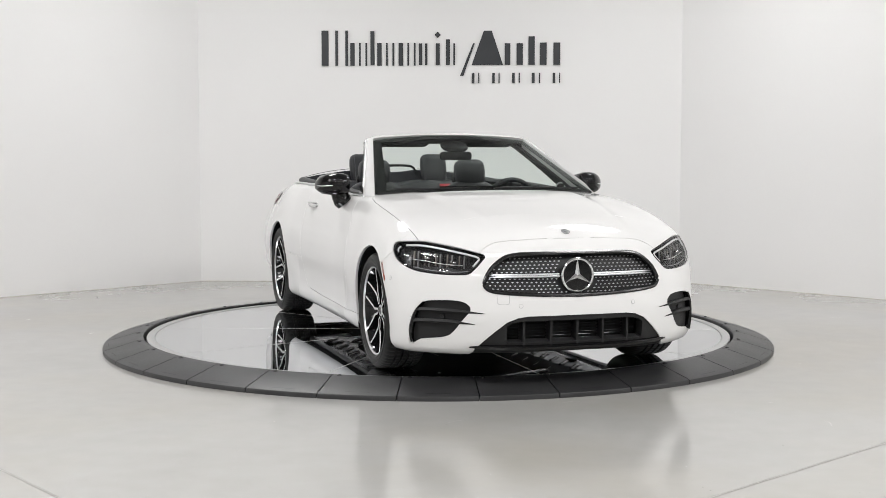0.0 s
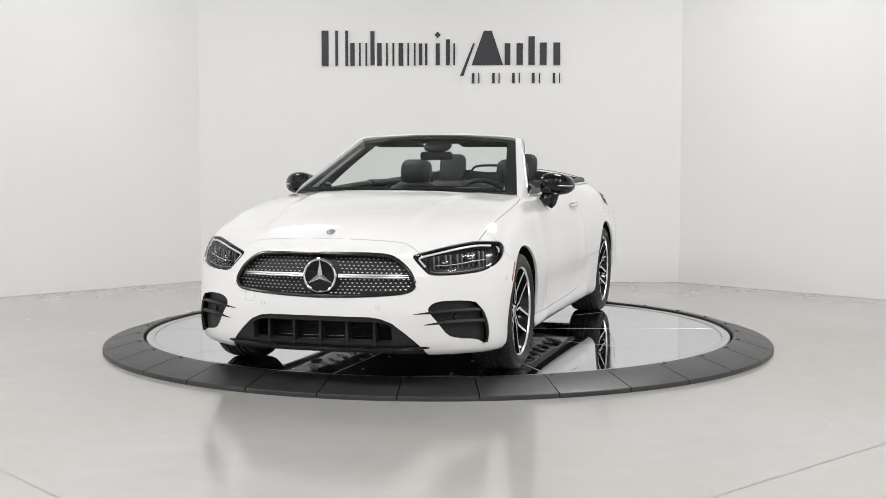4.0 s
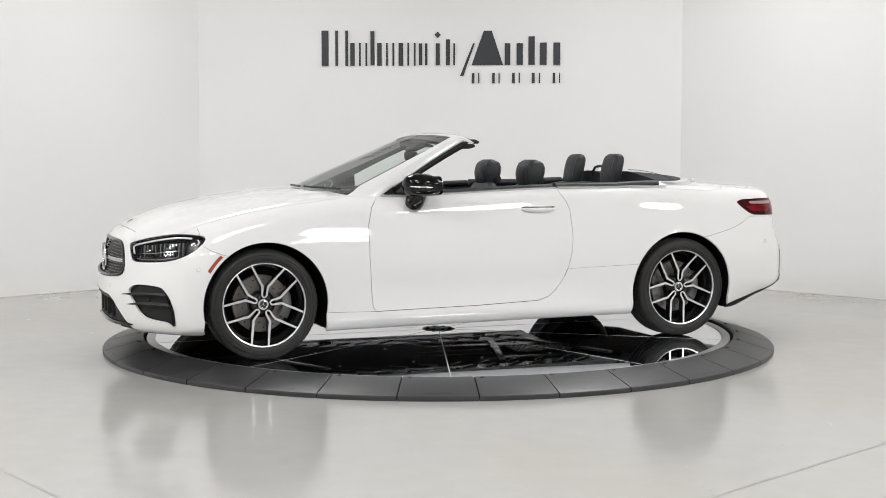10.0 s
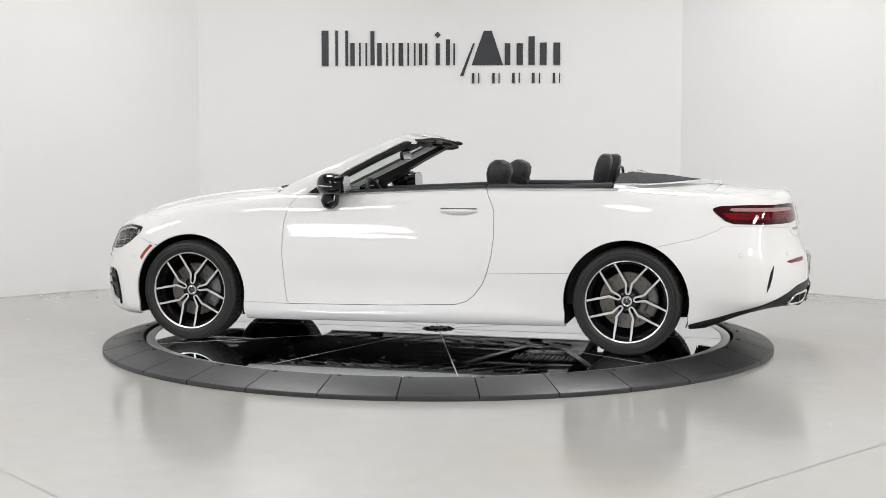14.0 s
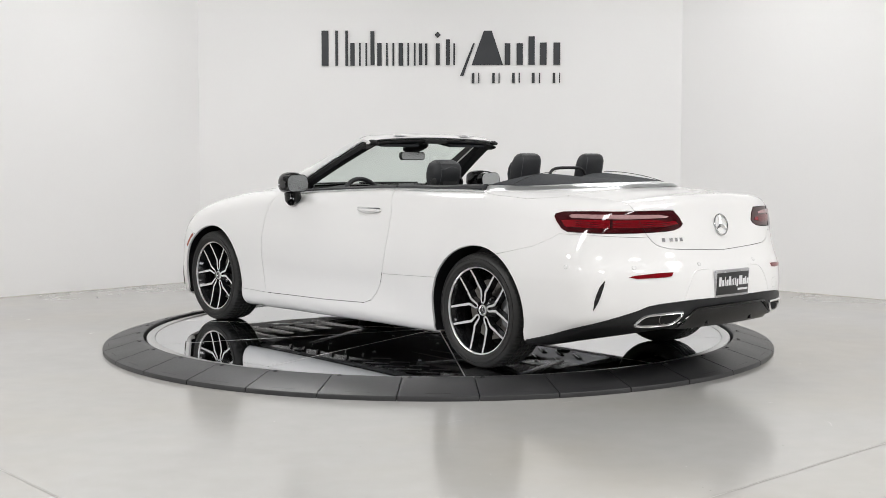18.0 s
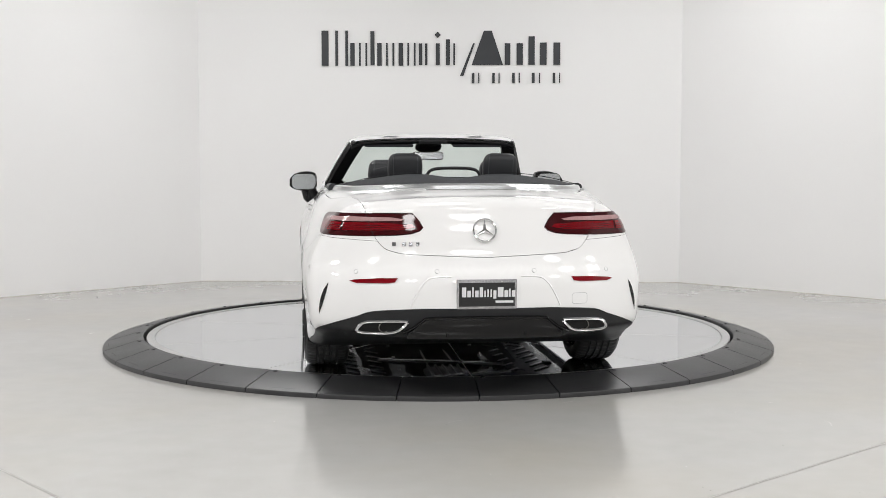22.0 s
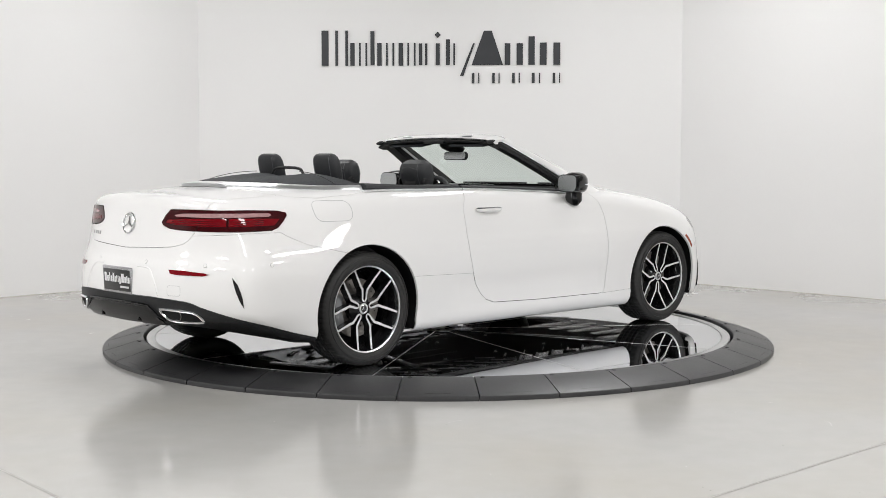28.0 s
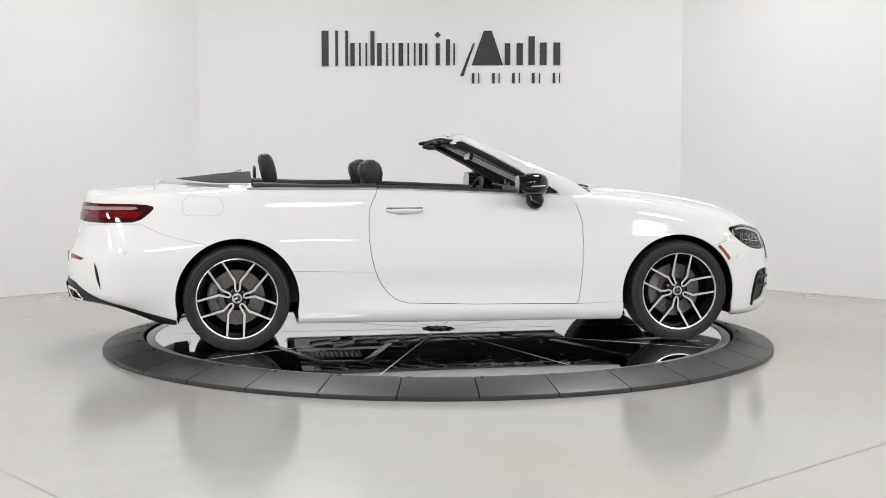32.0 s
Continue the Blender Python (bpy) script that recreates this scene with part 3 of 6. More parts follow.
# each panel: its name, the view in which its outline is drawn, the outline, and the stretch of x, y and z that it may cover
UNDERLINE = [(x, float(keel(x)) + 0.002) for x in np.linspace(2.2, -1.9, 60)]
OUTLINES = [
    ("front_arch", "side", arch_line(1.425, 0.378), (0.5, 2.0), (0.4, 2), (-1, 1)),
    ("rear_arch", "side", arch_line(-1.432, 0.38), (-2.0, -0.9), (0.4, 2), (-1, 1)),
    ("headlight", "corner", [tuple(p) for p in smooth_line([(1.673, 0.694), (1.591, 0.712), (1.45, 0.733), (1.30, 0.750), (1.156, 0.761), (0.99, 0.757), (0.915, 0.748), (0.905, 0.715), (0.985, 0.655),
                             (1.13, 0.612), (1.30, 0.596), (1.49, 0.592), (1.58, 0.598), (1.615, 0.62), (1.657, 0.66)], 0.015, True)], (1.2, 3), (0.3, 2), (0.5, 1)),
    ("grille_opening", "front", [tuple(p) for p in smooth_line([(-0.01, 0.702), (0.255, 0.701), (0.345, 0.695), (0.40, 0.678), (0.463, 0.629), (0.498, 0.575), (0.505, 0.541), (0.477, 0.512), (0.386, 0.498), (0.194, 0.486), (-0.01, 0.48)], 0.02)],
     (1.5, 3), (-1, 2), (0.4, 0.8)),
    ("duct_opening", "front", [(-0.01, 0.355), (0.30, 0.355), (0.37, 0.345), (0.40, 0.325), (0.40, 0.235), (0.385, 0.228), (-0.01, 0.228)], (1.9, 3), (-1, 2), (0, 0.5)),
    ("lower_intake", "front", [(-0.01, 0.377), (0.282, 0.376), (0.34, 0.368), (0.398, 0.345), (0.462, 0.292), (0.512, 0.244), (0.548, 0.202), (0.568, 0.15), (0.568, 0.06), (-0.01, 0.06)], (1.9, 3), (-1, 2), (0, 0.5)),
    ("side_intake", "front", [tuple(p) for p in smooth_line([(0.578, 0.41), (0.588, 0.437), (0.612, 0.452), (0.66, 0.459), (0.74, 0.456), (0.786, 0.444), (0.825, 0.39), (0.842, 0.33), (0.845, 0.27), (0.838, 0.224), (0.82, 0.222), (0.80, 0.243),
                              (0.70, 0.262), (0.659, 0.29), (0.62, 0.35)], 0.015, True)], (1.5, 3), (0.3, 2), (0.1, 0.6)),
    ("taillight", "rear_corner", [(1.15, 0.905), (1.14, 0.89), (1.155, 0.865), (1.19, 0.828), (1.235, 0.812), (1.47, 0.808), (1.75, 0.808), (1.98, 0.815), (2.058, 0.822), (2.103, 0.836), (2.118, 0.853),
                                  (2.086, 0.89), (2.04, 0.925), (1.85, 0.925), (1.42, 0.923), (1.21, 0.917)], (-3, -1.6), (0.2, 2), (0.7, 1)),
    ("underbody", "side", UNDERLINE + [(-1.9, -0.2), (2.2, -0.2)], (-1.9, 2.2), (-1, 2), (-1, 0.19)),
    ("diffuser", "rear_corner", [(2.8, 0.446)] + [tuple(p) for p in smooth_line([(2.187, 0.446), (1.883, 0.430), (1.74, 0.398), (1.52, 0.352), (1.30, 0.306), (1.108, 0.250), (0.921, 0.206)], 0.02)] + [(0.86, 0.0), (2.8, 0.0)], (-3, -1.7), (-1, 2), (0, 0.5)),
    ("hood", "top", [(0.98, -0.01), (0.95, 0.4), (0.87, 0.74), (0.961, 0.782), (1.136, 0.803), (1.312, 0.810), (1.49, 0.808), (1.671, 0.800), (1.80, 0.788), (1.89, 0.776), (1.935, 0.760), (2.005, 0.70), (2.078, 0.625),
                     (2.142, 0.540), (2.140, 0.505), (2.128, 0.46), (2.122, 0.42), (2.141, 0.26), (2.148, -0.01)], (0.8, 2.3), (-1, 2), (0.68, 2)),
    ("cabin", "top", [(0.98, -0.01), (0.95, 0.4), (0.84, 0.68), (0.66, 0.735), (0.3, 0.765), (-0.5, 0.775), (-1.25, 0.755), (-1.34, 0.70), (-1.37, 0.3), (-1.37, -0.01)], (-2, 1.1), (-1, 2), (0.8, 2)),
    ("soft_top_cover", "top", [(-1.37, -0.01), (-1.37, 0.3), (-1.34, 0.70), (-1.35, 0.765), (-1.40, 0.785), (-1.483, 0.79), (-1.70, 0.765), (-1.867, 0.70), (-1.94, 0.6), (-1.975, 0.3), (-1.985, -0.01)], (-2.2, -1.2), (-1, 2), (0.8, 2)),
    ("trunk_lid", "back", [tuple(p) for p in smooth_line([(-0.01, 0.70), (0.218, 0.71), (0.40, 0.719), (0.453, 0.727), (0.513, 0.748), (0.556, 0.80), (0.588, 0.872), (0.611, 0.957), (0.63, 0.98), (0.655, 0.995)], 0.018)] + [(0.66, 1.2), (-0.01, 1.2)], (-3, -1.8), (-1, 2), (0.6, 2)),
    ("door", "side", [(0.66, 1.2), (0.69, 0.975), (0.715, 0.945), (0.748, 0.905), (0.779, 0.80), (0.783, 0.604), (0.770, 0.40), (0.758, 0.29), (0.737, 0.264), (0.065, 0.272), (-0.365, 0.287), (-0.44, 0.31),
                      (-0.49, 0.351), (-0.545, 0.425), (-0.575, 0.50), (-0.60, 0.60), (-0.612, 0.71), (-0.607, 0.87), (-0.59, 0.92), (-0.563, 0.97), (-0.543, 1.02), (-0.54, 1.2)], (-1, 1), (0.5, 2), (0.2, 2)),
    ("sill", "side", [(1.3, 0.0), (1.3, 0.272), (1.03, 0.271), (0.737, 0.264), (0.065, 0.272), (-0.365, 0.287), (-0.44, 0.31), (-0.49, 0.351), (-0.545, 0.425), (-0.57, 0.488), (-1.3, 0.51), (-1.3, 0.0)], (-1.3, 1.3), (0.4, 2), (-1, 0.6)),
    ("front_bumper", "side", [(2.9, -0.1), (1.5, -0.1), (1.5, 0.61), (1.68, 0.638), (1.76, 0.67), (1.80, 0.70), (1.86, 1.1), (2.9, 1.1)], (1.3, 3), (-1, 2), (-1, 1)),
    ("rear_bumper", "side", [(-1.5, -0.1), (-1.5, 0.66), (-1.623, 0.675), (-1.856, 0.727), (-1.965, 0.773), (-2.01, 0.80), (-2.2, 0.80), (-2.9, 0.74), (-2.9, -0.1)], (-3, -1.4), (-1, 2), (-1, 0.9)),
]


# ---- the car ----
car = empty("convertible_car", pose(0, 0, DECK))
tagged(car, "glossy white two-door convertible car with its soft top folded", "car")

AXIS_F, AXIS_R, FAN = 1.7, -1.95, 0.6


def axis_height(x):
    return 0.84 + (0.585 - 0.84) * np.clip((x - AXIS_R) / (AXIS_F - AXIS_R), 0, 1)


def sheet_to_skin(q):
    """From the flat sheet (length, girth) to the skin of one half of the body."""
    a, b = q[:, 0], q[:, 1] / 0.75
    x = np.clip(a, AXIS_R, AXIS_F)
    al = (a - x) / FAN
    o = np.stack([x, 0 * x, axis_height(x)], 1)
    d = np.stack([np.sin(al), np.cos(al) * np.cos(b), np.cos(al) * np.sin(b)], 1)
    return out_to(o, d)


def skin_to_sheet(p):
    x = np.clip(p[:, 0], AXIS_R, AXIS_F)
    d = p - np.stack([x, 0 * x, axis_height(x)], 1)
    r = np.hypot(d[:, 1], d[:, 2])
    return np.stack([x + FAN * np.arctan2(d[:, 0], r), 0.75 * np.arctan2(d[:, 2], np.maximum(d[:, 1], 0))], 1)


def inside(q, poly):
    """Which of the points q lie within the outline."""
    poly = np.asarray(poly, float)
    hit = np.zeros(len(q), bool)
    for (x1, y1), (x2, y2) in zip(poly, np.roll(poly, -1, 0)):
        if y1 != y2:
            c = (y1 > q[:, 1]) != (y2 > q[:, 1])
            hit ^= c & (q[:, 0] < (x2 - x1) * (q[:, 1] - y1) / (y2 - y1) + x1)
    return hit


def cut_body():
    """One half of the body as a sheet of triangles, cut along every panel's outline: points, triangles, the panel of each."""
    from mathutils.geometry import delaunay_2d_cdt
    a0, a1, bm_ = AXIS_R - FAN * math.pi / 2, AXIS_F + FAN * math.pi / 2, 0.75 * math.pi / 2
    lines = []
    polys = {}
    for name, view, outline, *reach in OUTLINES:
        poly = [np.array(p) for p in outline]
        fine = []
        for p, q in zip(poly, poly[1:] + poly[:1]):
            n = max(1, int(np.linalg.norm(q - p) / 0.018))
            fine += [p + (q - p) * i / n for i in range(n)]
        polys[name] = np.array(fine)
        lift = VIEWS[view][0](np.array(fine))
        ok = (np.abs(form(lift)) < 0.004)
        for k, (lo, hi) in enumerate(reach):
            ok &= (lift[:, k] >= lo - 0.03) & (lift[:, k] <= hi + 0.03)
        ok &= lift[:, 1] >= -0.011
        lift[:, 1] = np.maximum(lift[:, 1], 0)
        sheet = skin_to_sheet(lift)
        run = []
        for s, good, p3 in zip(sheet, ok, lift):
            if good and (not run or np.linalg.norm(p3 - run[-1][1]) < 0.12):
                run.append((s, p3))
            else:
                lines.append([r[0] for r in run])
                run = [(s, p3)] if good else []
        if run and ok[0] and np.linalg.norm(run[-1][1] - lift[0]) < 0.12:
            run.append((sheet[0], lift[0]))
        lines.append([r[0] for r in run])
    pts, edges = [], []
    for ln in lines:
        if len(ln) > 1:
            base = len(pts)
            pts += [tuple(p) for p in ln]
            edges += [(base + i, base + i + 1) for i in range(len(ln) - 1)]
    con = np.array(pts)
    na, nb = int((a1 - a0) / 0.021), 118
    ga, gb = np.meshgrid(np.linspace(a0, a1, na), np.linspace(-bm_, bm_, nb), indexing="ij")
    grid = np.stack([ga.ravel(), gb.ravel()], 1)
    rim = (np.abs(np.abs(grid[:, 1]) - bm_) < 1e-6) | (grid[:, 0] < a0 + 1e-6) | (grid[:, 0] > a1 - 1e-6)
    near = np.array([np.min((con[:, 0] - g[0]) ** 2 + (con[:, 1] - g[1]) ** 2) for g in grid]) < 0.007 ** 2
    grid = grid[rim | ~near]
    allp = np.concatenate([con, grid])
    vs, _, faces, *_ = delaunay_2d_cdt([Vector(p) for p in allp], edges, [], 0, 1e-5)
    sheet = np.array([tuple(v) for v in vs])
    sheet[:, 0], sheet[:, 1] = np.clip(sheet[:, 0], a0, a1), np.clip(sheet[:, 1], -bm_, bm_)
    skin = sheet_to_skin(sheet)
    skin[np.abs(np.abs(sheet[:, 1]) - bm_) < 1e-6, 1] = 0
    tris = np.array([f for f in faces if len(f) == 3])
    mid = skin[tris].mean(1)
    owner = np.full(len(tris), -1)
    for k, (name, view, outline, *reach) in enumerate(OUTLINES):
        ok = inside(VIEWS[view][1](mid), polys[name]) & (owner < 0)
        for j, (lo, hi) in enumerate(reach):
            ok &= (mid[:, j] >= lo) & (mid[:, j] <= hi)
        owner[ok] = k
    names = [o[0] for o in OUTLINES] + ["under_rear", "fender", "quarter_panel"]
    rest = owner < 0
    owner[rest & (mid[:, 0] > 0.3)] = len(OUTLINES) + 1
    owner[rest & (mid[:, 0] <= 0.3)] = len(OUTLINES) + 2
    low = (skin_normal(mid)[:, 2] < -0.75) & (mid[:, 0] < -1.85)
    owner[low & np.isin(owner, [names.index(n) for n in ("sill", "fender", "quarter_panel", "rear_bumper", "front_bumper", "door")])] = len(OUTLINES)
    return skin, skin_normal(skin), tris, [names[i] for i in owner]


SKIN, SKIN_N, TRIS, OWNER = cut_body()
OWNER = np.array(OWNER)


def panel_mesh(name, which, flips, gap=0.0022, rim=0.014, lift=0.0, back=None):
    """The skin of one panel, its edge drawn in by the gap and folded inwards; flips: +1 and -1 for the car's left and right."""
    sel = TRIS[which]
    # edges that only one triangle of the panel has
    e = np.concatenate([sel[:, [0, 1]], sel[:, [1, 2]], sel[:, [2, 0]]])
    key = np.sort(e, 1)
    u, inv, cnt = np.unique(key, axis=0, return_inverse=True, return_counts=True)
    edge = e[cnt[inv.ravel()] == 1]
    edge = edge[~((SKIN[edge[:, 0], 1] < 1e-6) & (SKIN[edge[:, 1], 1] < 1e-6))]
    p = SKIN + SKIN_N * lift
    pull, num = np.zeros_like(p), np.zeros(len(p))
    tri_of = {tuple(k): None for k in map(tuple, np.sort(edge, 1))}
    for t in sel:
        for i, j, k in ((0, 1, 2), (1, 2, 0), (2, 0, 1)):
            kk = (min(t[i], t[j]), max(t[i], t[j]))
            if kk in tri_of:
                d = p[t[j]] - p[t[i]]
                w = p[t[k]] - p[t[i]]
                w = w - d * (w @ d) / max(d @ d, 1e-12)
                w /= max(np.linalg.norm(w), 1e-9)
                for v in (t[i], t[j]):
                    pull[v] += w
                    num[v] += 1
    ln = np.linalg.norm(pull, axis=1)
    mv = ln > 1e-6
    pull[mv] /= ln[mv][:, None]
    pull[SKIN[:, 1] < 1e-6, 1] = 0
    p = p + pull * gap
    used = np.unique(sel)
    idx = np.full(len(p), -1)
    idx[used] = np.arange(len(used))
    verts, faces, norms = [], [], []
    for s in flips:
        base = len(verts)
        pv = p[used] * (1, s, 1)
        nv = SKIN_N[used] * (1, s, 1)
        verts += [tuple(v) for v in pv]
        norms += [tuple(v) for v in nv]
        faces += [tuple(base + idx[t] if s < 0 else base + idx[t[::-1]]) for t in sel]
        if rim:
            for i, j in edge:
                b = len(verts)
                q = [p[i], p[j], p[j] - SKIN_N[j] * rim, p[i] - SKIN_N[i] * rim]
                out = np.cross(q[1] - q[0], q[2] - q[1])
                out /= max(np.linalg.norm(out), 1e-9)
                verts += [tuple(v * (1, s, 1)) for v in q]
                norms += [tuple(out * (1, s, 1))] * 4
                faces.append((b, b + 1, b + 2, b + 3) if s > 0 else (b, b + 3, b + 2, b + 1))
    return verts, faces, norms


def panel(name, owner, material, sides, parent=None, label="", keep=None, **kw):
    """Links the panel: sides 'one' for one mesh over the middle line, 'both' for one on each side."""
    which = np.isin(OWNER, owner)
    if keep:
        which &= keep(SKIN[TRIS].mean(1))
    made = []
    for flips in ([(1, -1)] if sides == "one" else [(1,), (-1,)]):
        verts, faces, norms = panel_mesh(name, which, flips, **kw)
        me = bpy.data.meshes.new(name)
        me.from_pydata(verts, [], faces)
        me.materials.append(material)
        me.validate()
        me.polygons.foreach_set("use_smooth", [True] * len(me.polygons))
        if len(me.vertices) == len(norms):
            me.normals_split_custom_set_from_vertices(norms)
        ob = new(name, me)
        ob.parent = parent or car
        if label:
            ob["label"] = label
        made.append(ob)
    return made


hood, = panel("hood", ["hood"], M_PAINT, "one", label="white bonnet", gap=0.0024)
doors = panel("door", ["door"], M_PAINT, "both", label="long white door, closed", gap=0.0026)
fenders = panel("fender", ["fender"], M_PAINT, "both", label="white front wing", gap=0.0012)
quarters = panel("quarter_panel", ["quarter_panel"], M_PAINT, "both", label="white rear wing", gap=0.0010)
panel("sill", ["sill"], M_PAINT, "both", label="white side sill", gap=0.0010)
front_bumper, = panel("front_bumper", ["front_bumper"], M_PAINT, "one", label="white front bumper", gap=0.0010)
rear_bumper, = panel("rear_bumper", ["rear_bumper"], M_PAINT, "one", label="white rear bumper", gap=0.0010)
trunk_lid, = panel("trunk_lid", ["trunk_lid"], M_PAINT, "one", label="white boot lid")
panel("soft_top_cover", ["soft_top_cover"], M_PAINT, "one", label="white lid over the folded soft top")
diffuser, = panel("diffuser", ["diffuser"], M_DIFFUSER, "one", label="dark grey plastic rear valance", lift=0.003)
# dark shell added behind the panels, so that their gaps read as shade
panel("gap_backing", ["hood", "door", "fender", "quarter_panel", "sill", "front_bumper", "rear_bumper", "trunk_lid", "soft_top_cover", "diffuser", "taillight", "underbody", "under_rear"], M_VOID, "one", gap=0, rim=0, lift=-0.017)


# ---- pieces laid on the car's skin ----
def decal_mesh(view, outline, lift=0.002, thick=0.006, flip=1, cell=0.02):
    """A thin plate that follows the skin inside an outline drawn in one view."""
    from mathutils.geometry import delaunay_2d_cdt
    ol = [np.array(p, float) for p in outline]
    fine = []
    for p, q in zip(ol, ol[1:] + ol[:1]):
        n = max(1, int(np.linalg.norm(q - p) / cell))
        fine += [p + (q - p) * i / n for i in range(n)]
    fine = np.array(fine)
    lo, hi = fine.min(0), fine.max(0)
    gx, gy = np.meshgrid(np.arange(lo[0] + cell / 2, hi[0], cell), np.arange(lo[1] + cell / 2, hi[1], cell))
    g = np.stack([gx.ravel(), gy.ravel()], 1)
    if len(g):
        g = g[inside(g, fine)]
    if len(g):
        near = np.min(((g[:, None] - fine[None]) ** 2).sum(-1), 1) < (0.4 * cell) ** 2
        g = g[~near]
    pts = np.concatenate([fine, g]) if len(g) else fine
    k = len(fine)
    vs, _, faces, *_ = delaunay_2d_cdt([Vector(p) for p in pts], [(i, (i + 1) % k) for i in range(k)], [], 1, 1e-6)
    flat = np.array([tuple(v) for v in vs])
    skin = VIEWS[view][0](flat)
    nrm = skin_normal(skin)
    top, low = skin + nrm * (lift + thick), skin + nrm * lift
    bm = bmesh.new()
    tv = [bm.verts.new(p * (1, flip, 1)) for p in top]
    lv = [bm.verts.new(p * (1, flip, 1)) for p in low]
    edges = {}
    for f in faces:
        bm.faces.new([tv[i] for i in f])
        for i, j in zip(f, list(f[1:]) + [f[0]]):
            key = (min(i, j), max(i, j))
            edges[key] = edges.get(key, 0) + 1
    for (i, j), c in edges.items():
        if c == 1:
            bm.faces.new((tv[i], tv[j], lv[j], lv[i]))
    bmesh.ops.recalc_face_normals(bm, faces=bm.faces)
    # the plate is open below; turn it outwards
    mid = sum((f.normal for f in bm.faces), Vector())
    ref = Vector(nrm.mean(0) * (1, flip, 1))
    if mid.dot(ref) < 0:
        bmesh.ops.reverse_faces(bm, faces=bm.faces[:])
    return bm


def decal(name, view, outline, material, parent, lift=0.002, thick=0.006, flip=1, label="", cell=0.02):
    return part(name, decal_mesh(view, outline, lift, thick, flip, cell), material, parent, label)


def skin_line(view, pts, lift=0.0, flip=1, step=0.02, closed=False):
    """A smooth line on the skin, through points of one view."""
    q = np.array(smooth_line(pts, step, closed))
    p = VIEWS[view][0](q)
    return [tuple(v) for v in (p + skin_normal(p) * lift) * (1, flip, 1)]


def pillow(bm, size, m=None, power=3.0, nu=22, nv=14):
    """A padded block with rounded sides."""
    def sp(c, e):
        return math.copysign(abs(c) ** e, c)
    m = m or Matrix()
    e = 2 / power
    rows = []
    for i in range(nv + 1):
        v = -math.pi / 2 + math.pi * i / nv
        rows.append([bm.verts.new(m @ Vector((size[0] / 2 * sp(math.cos(v), e) * sp(math.cos(u), e), size[1] / 2 * sp(math.cos(v), e) * sp(math.sin(u), e), size[2] / 2 * sp(math.sin(v), e))))
                     for u in (2 * math.pi * j / nu for j in range(nu))])
    for p, q in zip(rows, rows[1:]):
        for j in range(nu):
            bm.faces.new((p[j], p[(j + 1) % nu], q[(j + 1) % nu], q[j]))
    bmesh.ops.remove_doubles(bm, verts=bm.verts, dist=1e-6)
    bmesh.ops.recalc_face_normals(bm, faces=bm.faces)
    return bm


def emblem(parent, m, r, backing=None):
    """A round badge: a chrome ring with three tapering arms; its face looks along z."""
    bm = bmesh.new()
    k = 40
    lathe(bm, [(r + r * 0.085 * math.cos(t), r * 0.085 * math.sin(t)) for t in (2 * math.pi * i / 8 for i in range(8))], m, k, closed=True)
    bmesh.ops.recalc_face_normals(bm, faces=bm.faces)
    ring = part("emblem", bm, M_CHROME, parent, "round chrome badge")
    for i in range(3):
        bm = bmesh.new()
        a = radians(90 + 120 * i)
        d, s = Vector((math.cos(a), math.sin(a), 0)), Vector((-math.sin(a), math.cos(a), 0))
        tip, z = d * r * 0.97, Vector((0, 0, 1))
        w = r * 0.17
        low = [d * 0.0 - s * w, d * 0.0 + s * w, tip + s * 0.012 * r, tip - s * 0.012 * r]
        vs = [bm.verts.new(m @ p) for p in low] + [bm.verts.new(m @ (z * r * 0.10)), bm.verts.new(m @ (tip + z * r * 0.03))]
        for f in ((0, 4, 5, 3), (4, 1, 2, 5), (0, 1, 4), (3, 5, 2), (0, 3, 2, 1)):
            bm.faces.new([vs[j] for j in f])
        bmesh.ops.recalc_face_normals(bm, faces=bm.faces)
        part("arm", bm, M_CHROME, ring, sharp=10)
    if backing:
        bm = bmesh.new()
        lathe(bm, [(0.0, -r * 0.02), (r * 0.96, -r * 0.04), (r * 0.98, -r * 0.12)], m, k)
        bmesh.ops.remove_doubles(bm, verts=bm.verts, dist=1e-6)
        bmesh.ops.recalc_face_normals(bm, faces=bm.faces)
        part("disc", bm, backing, ring)
    return ring


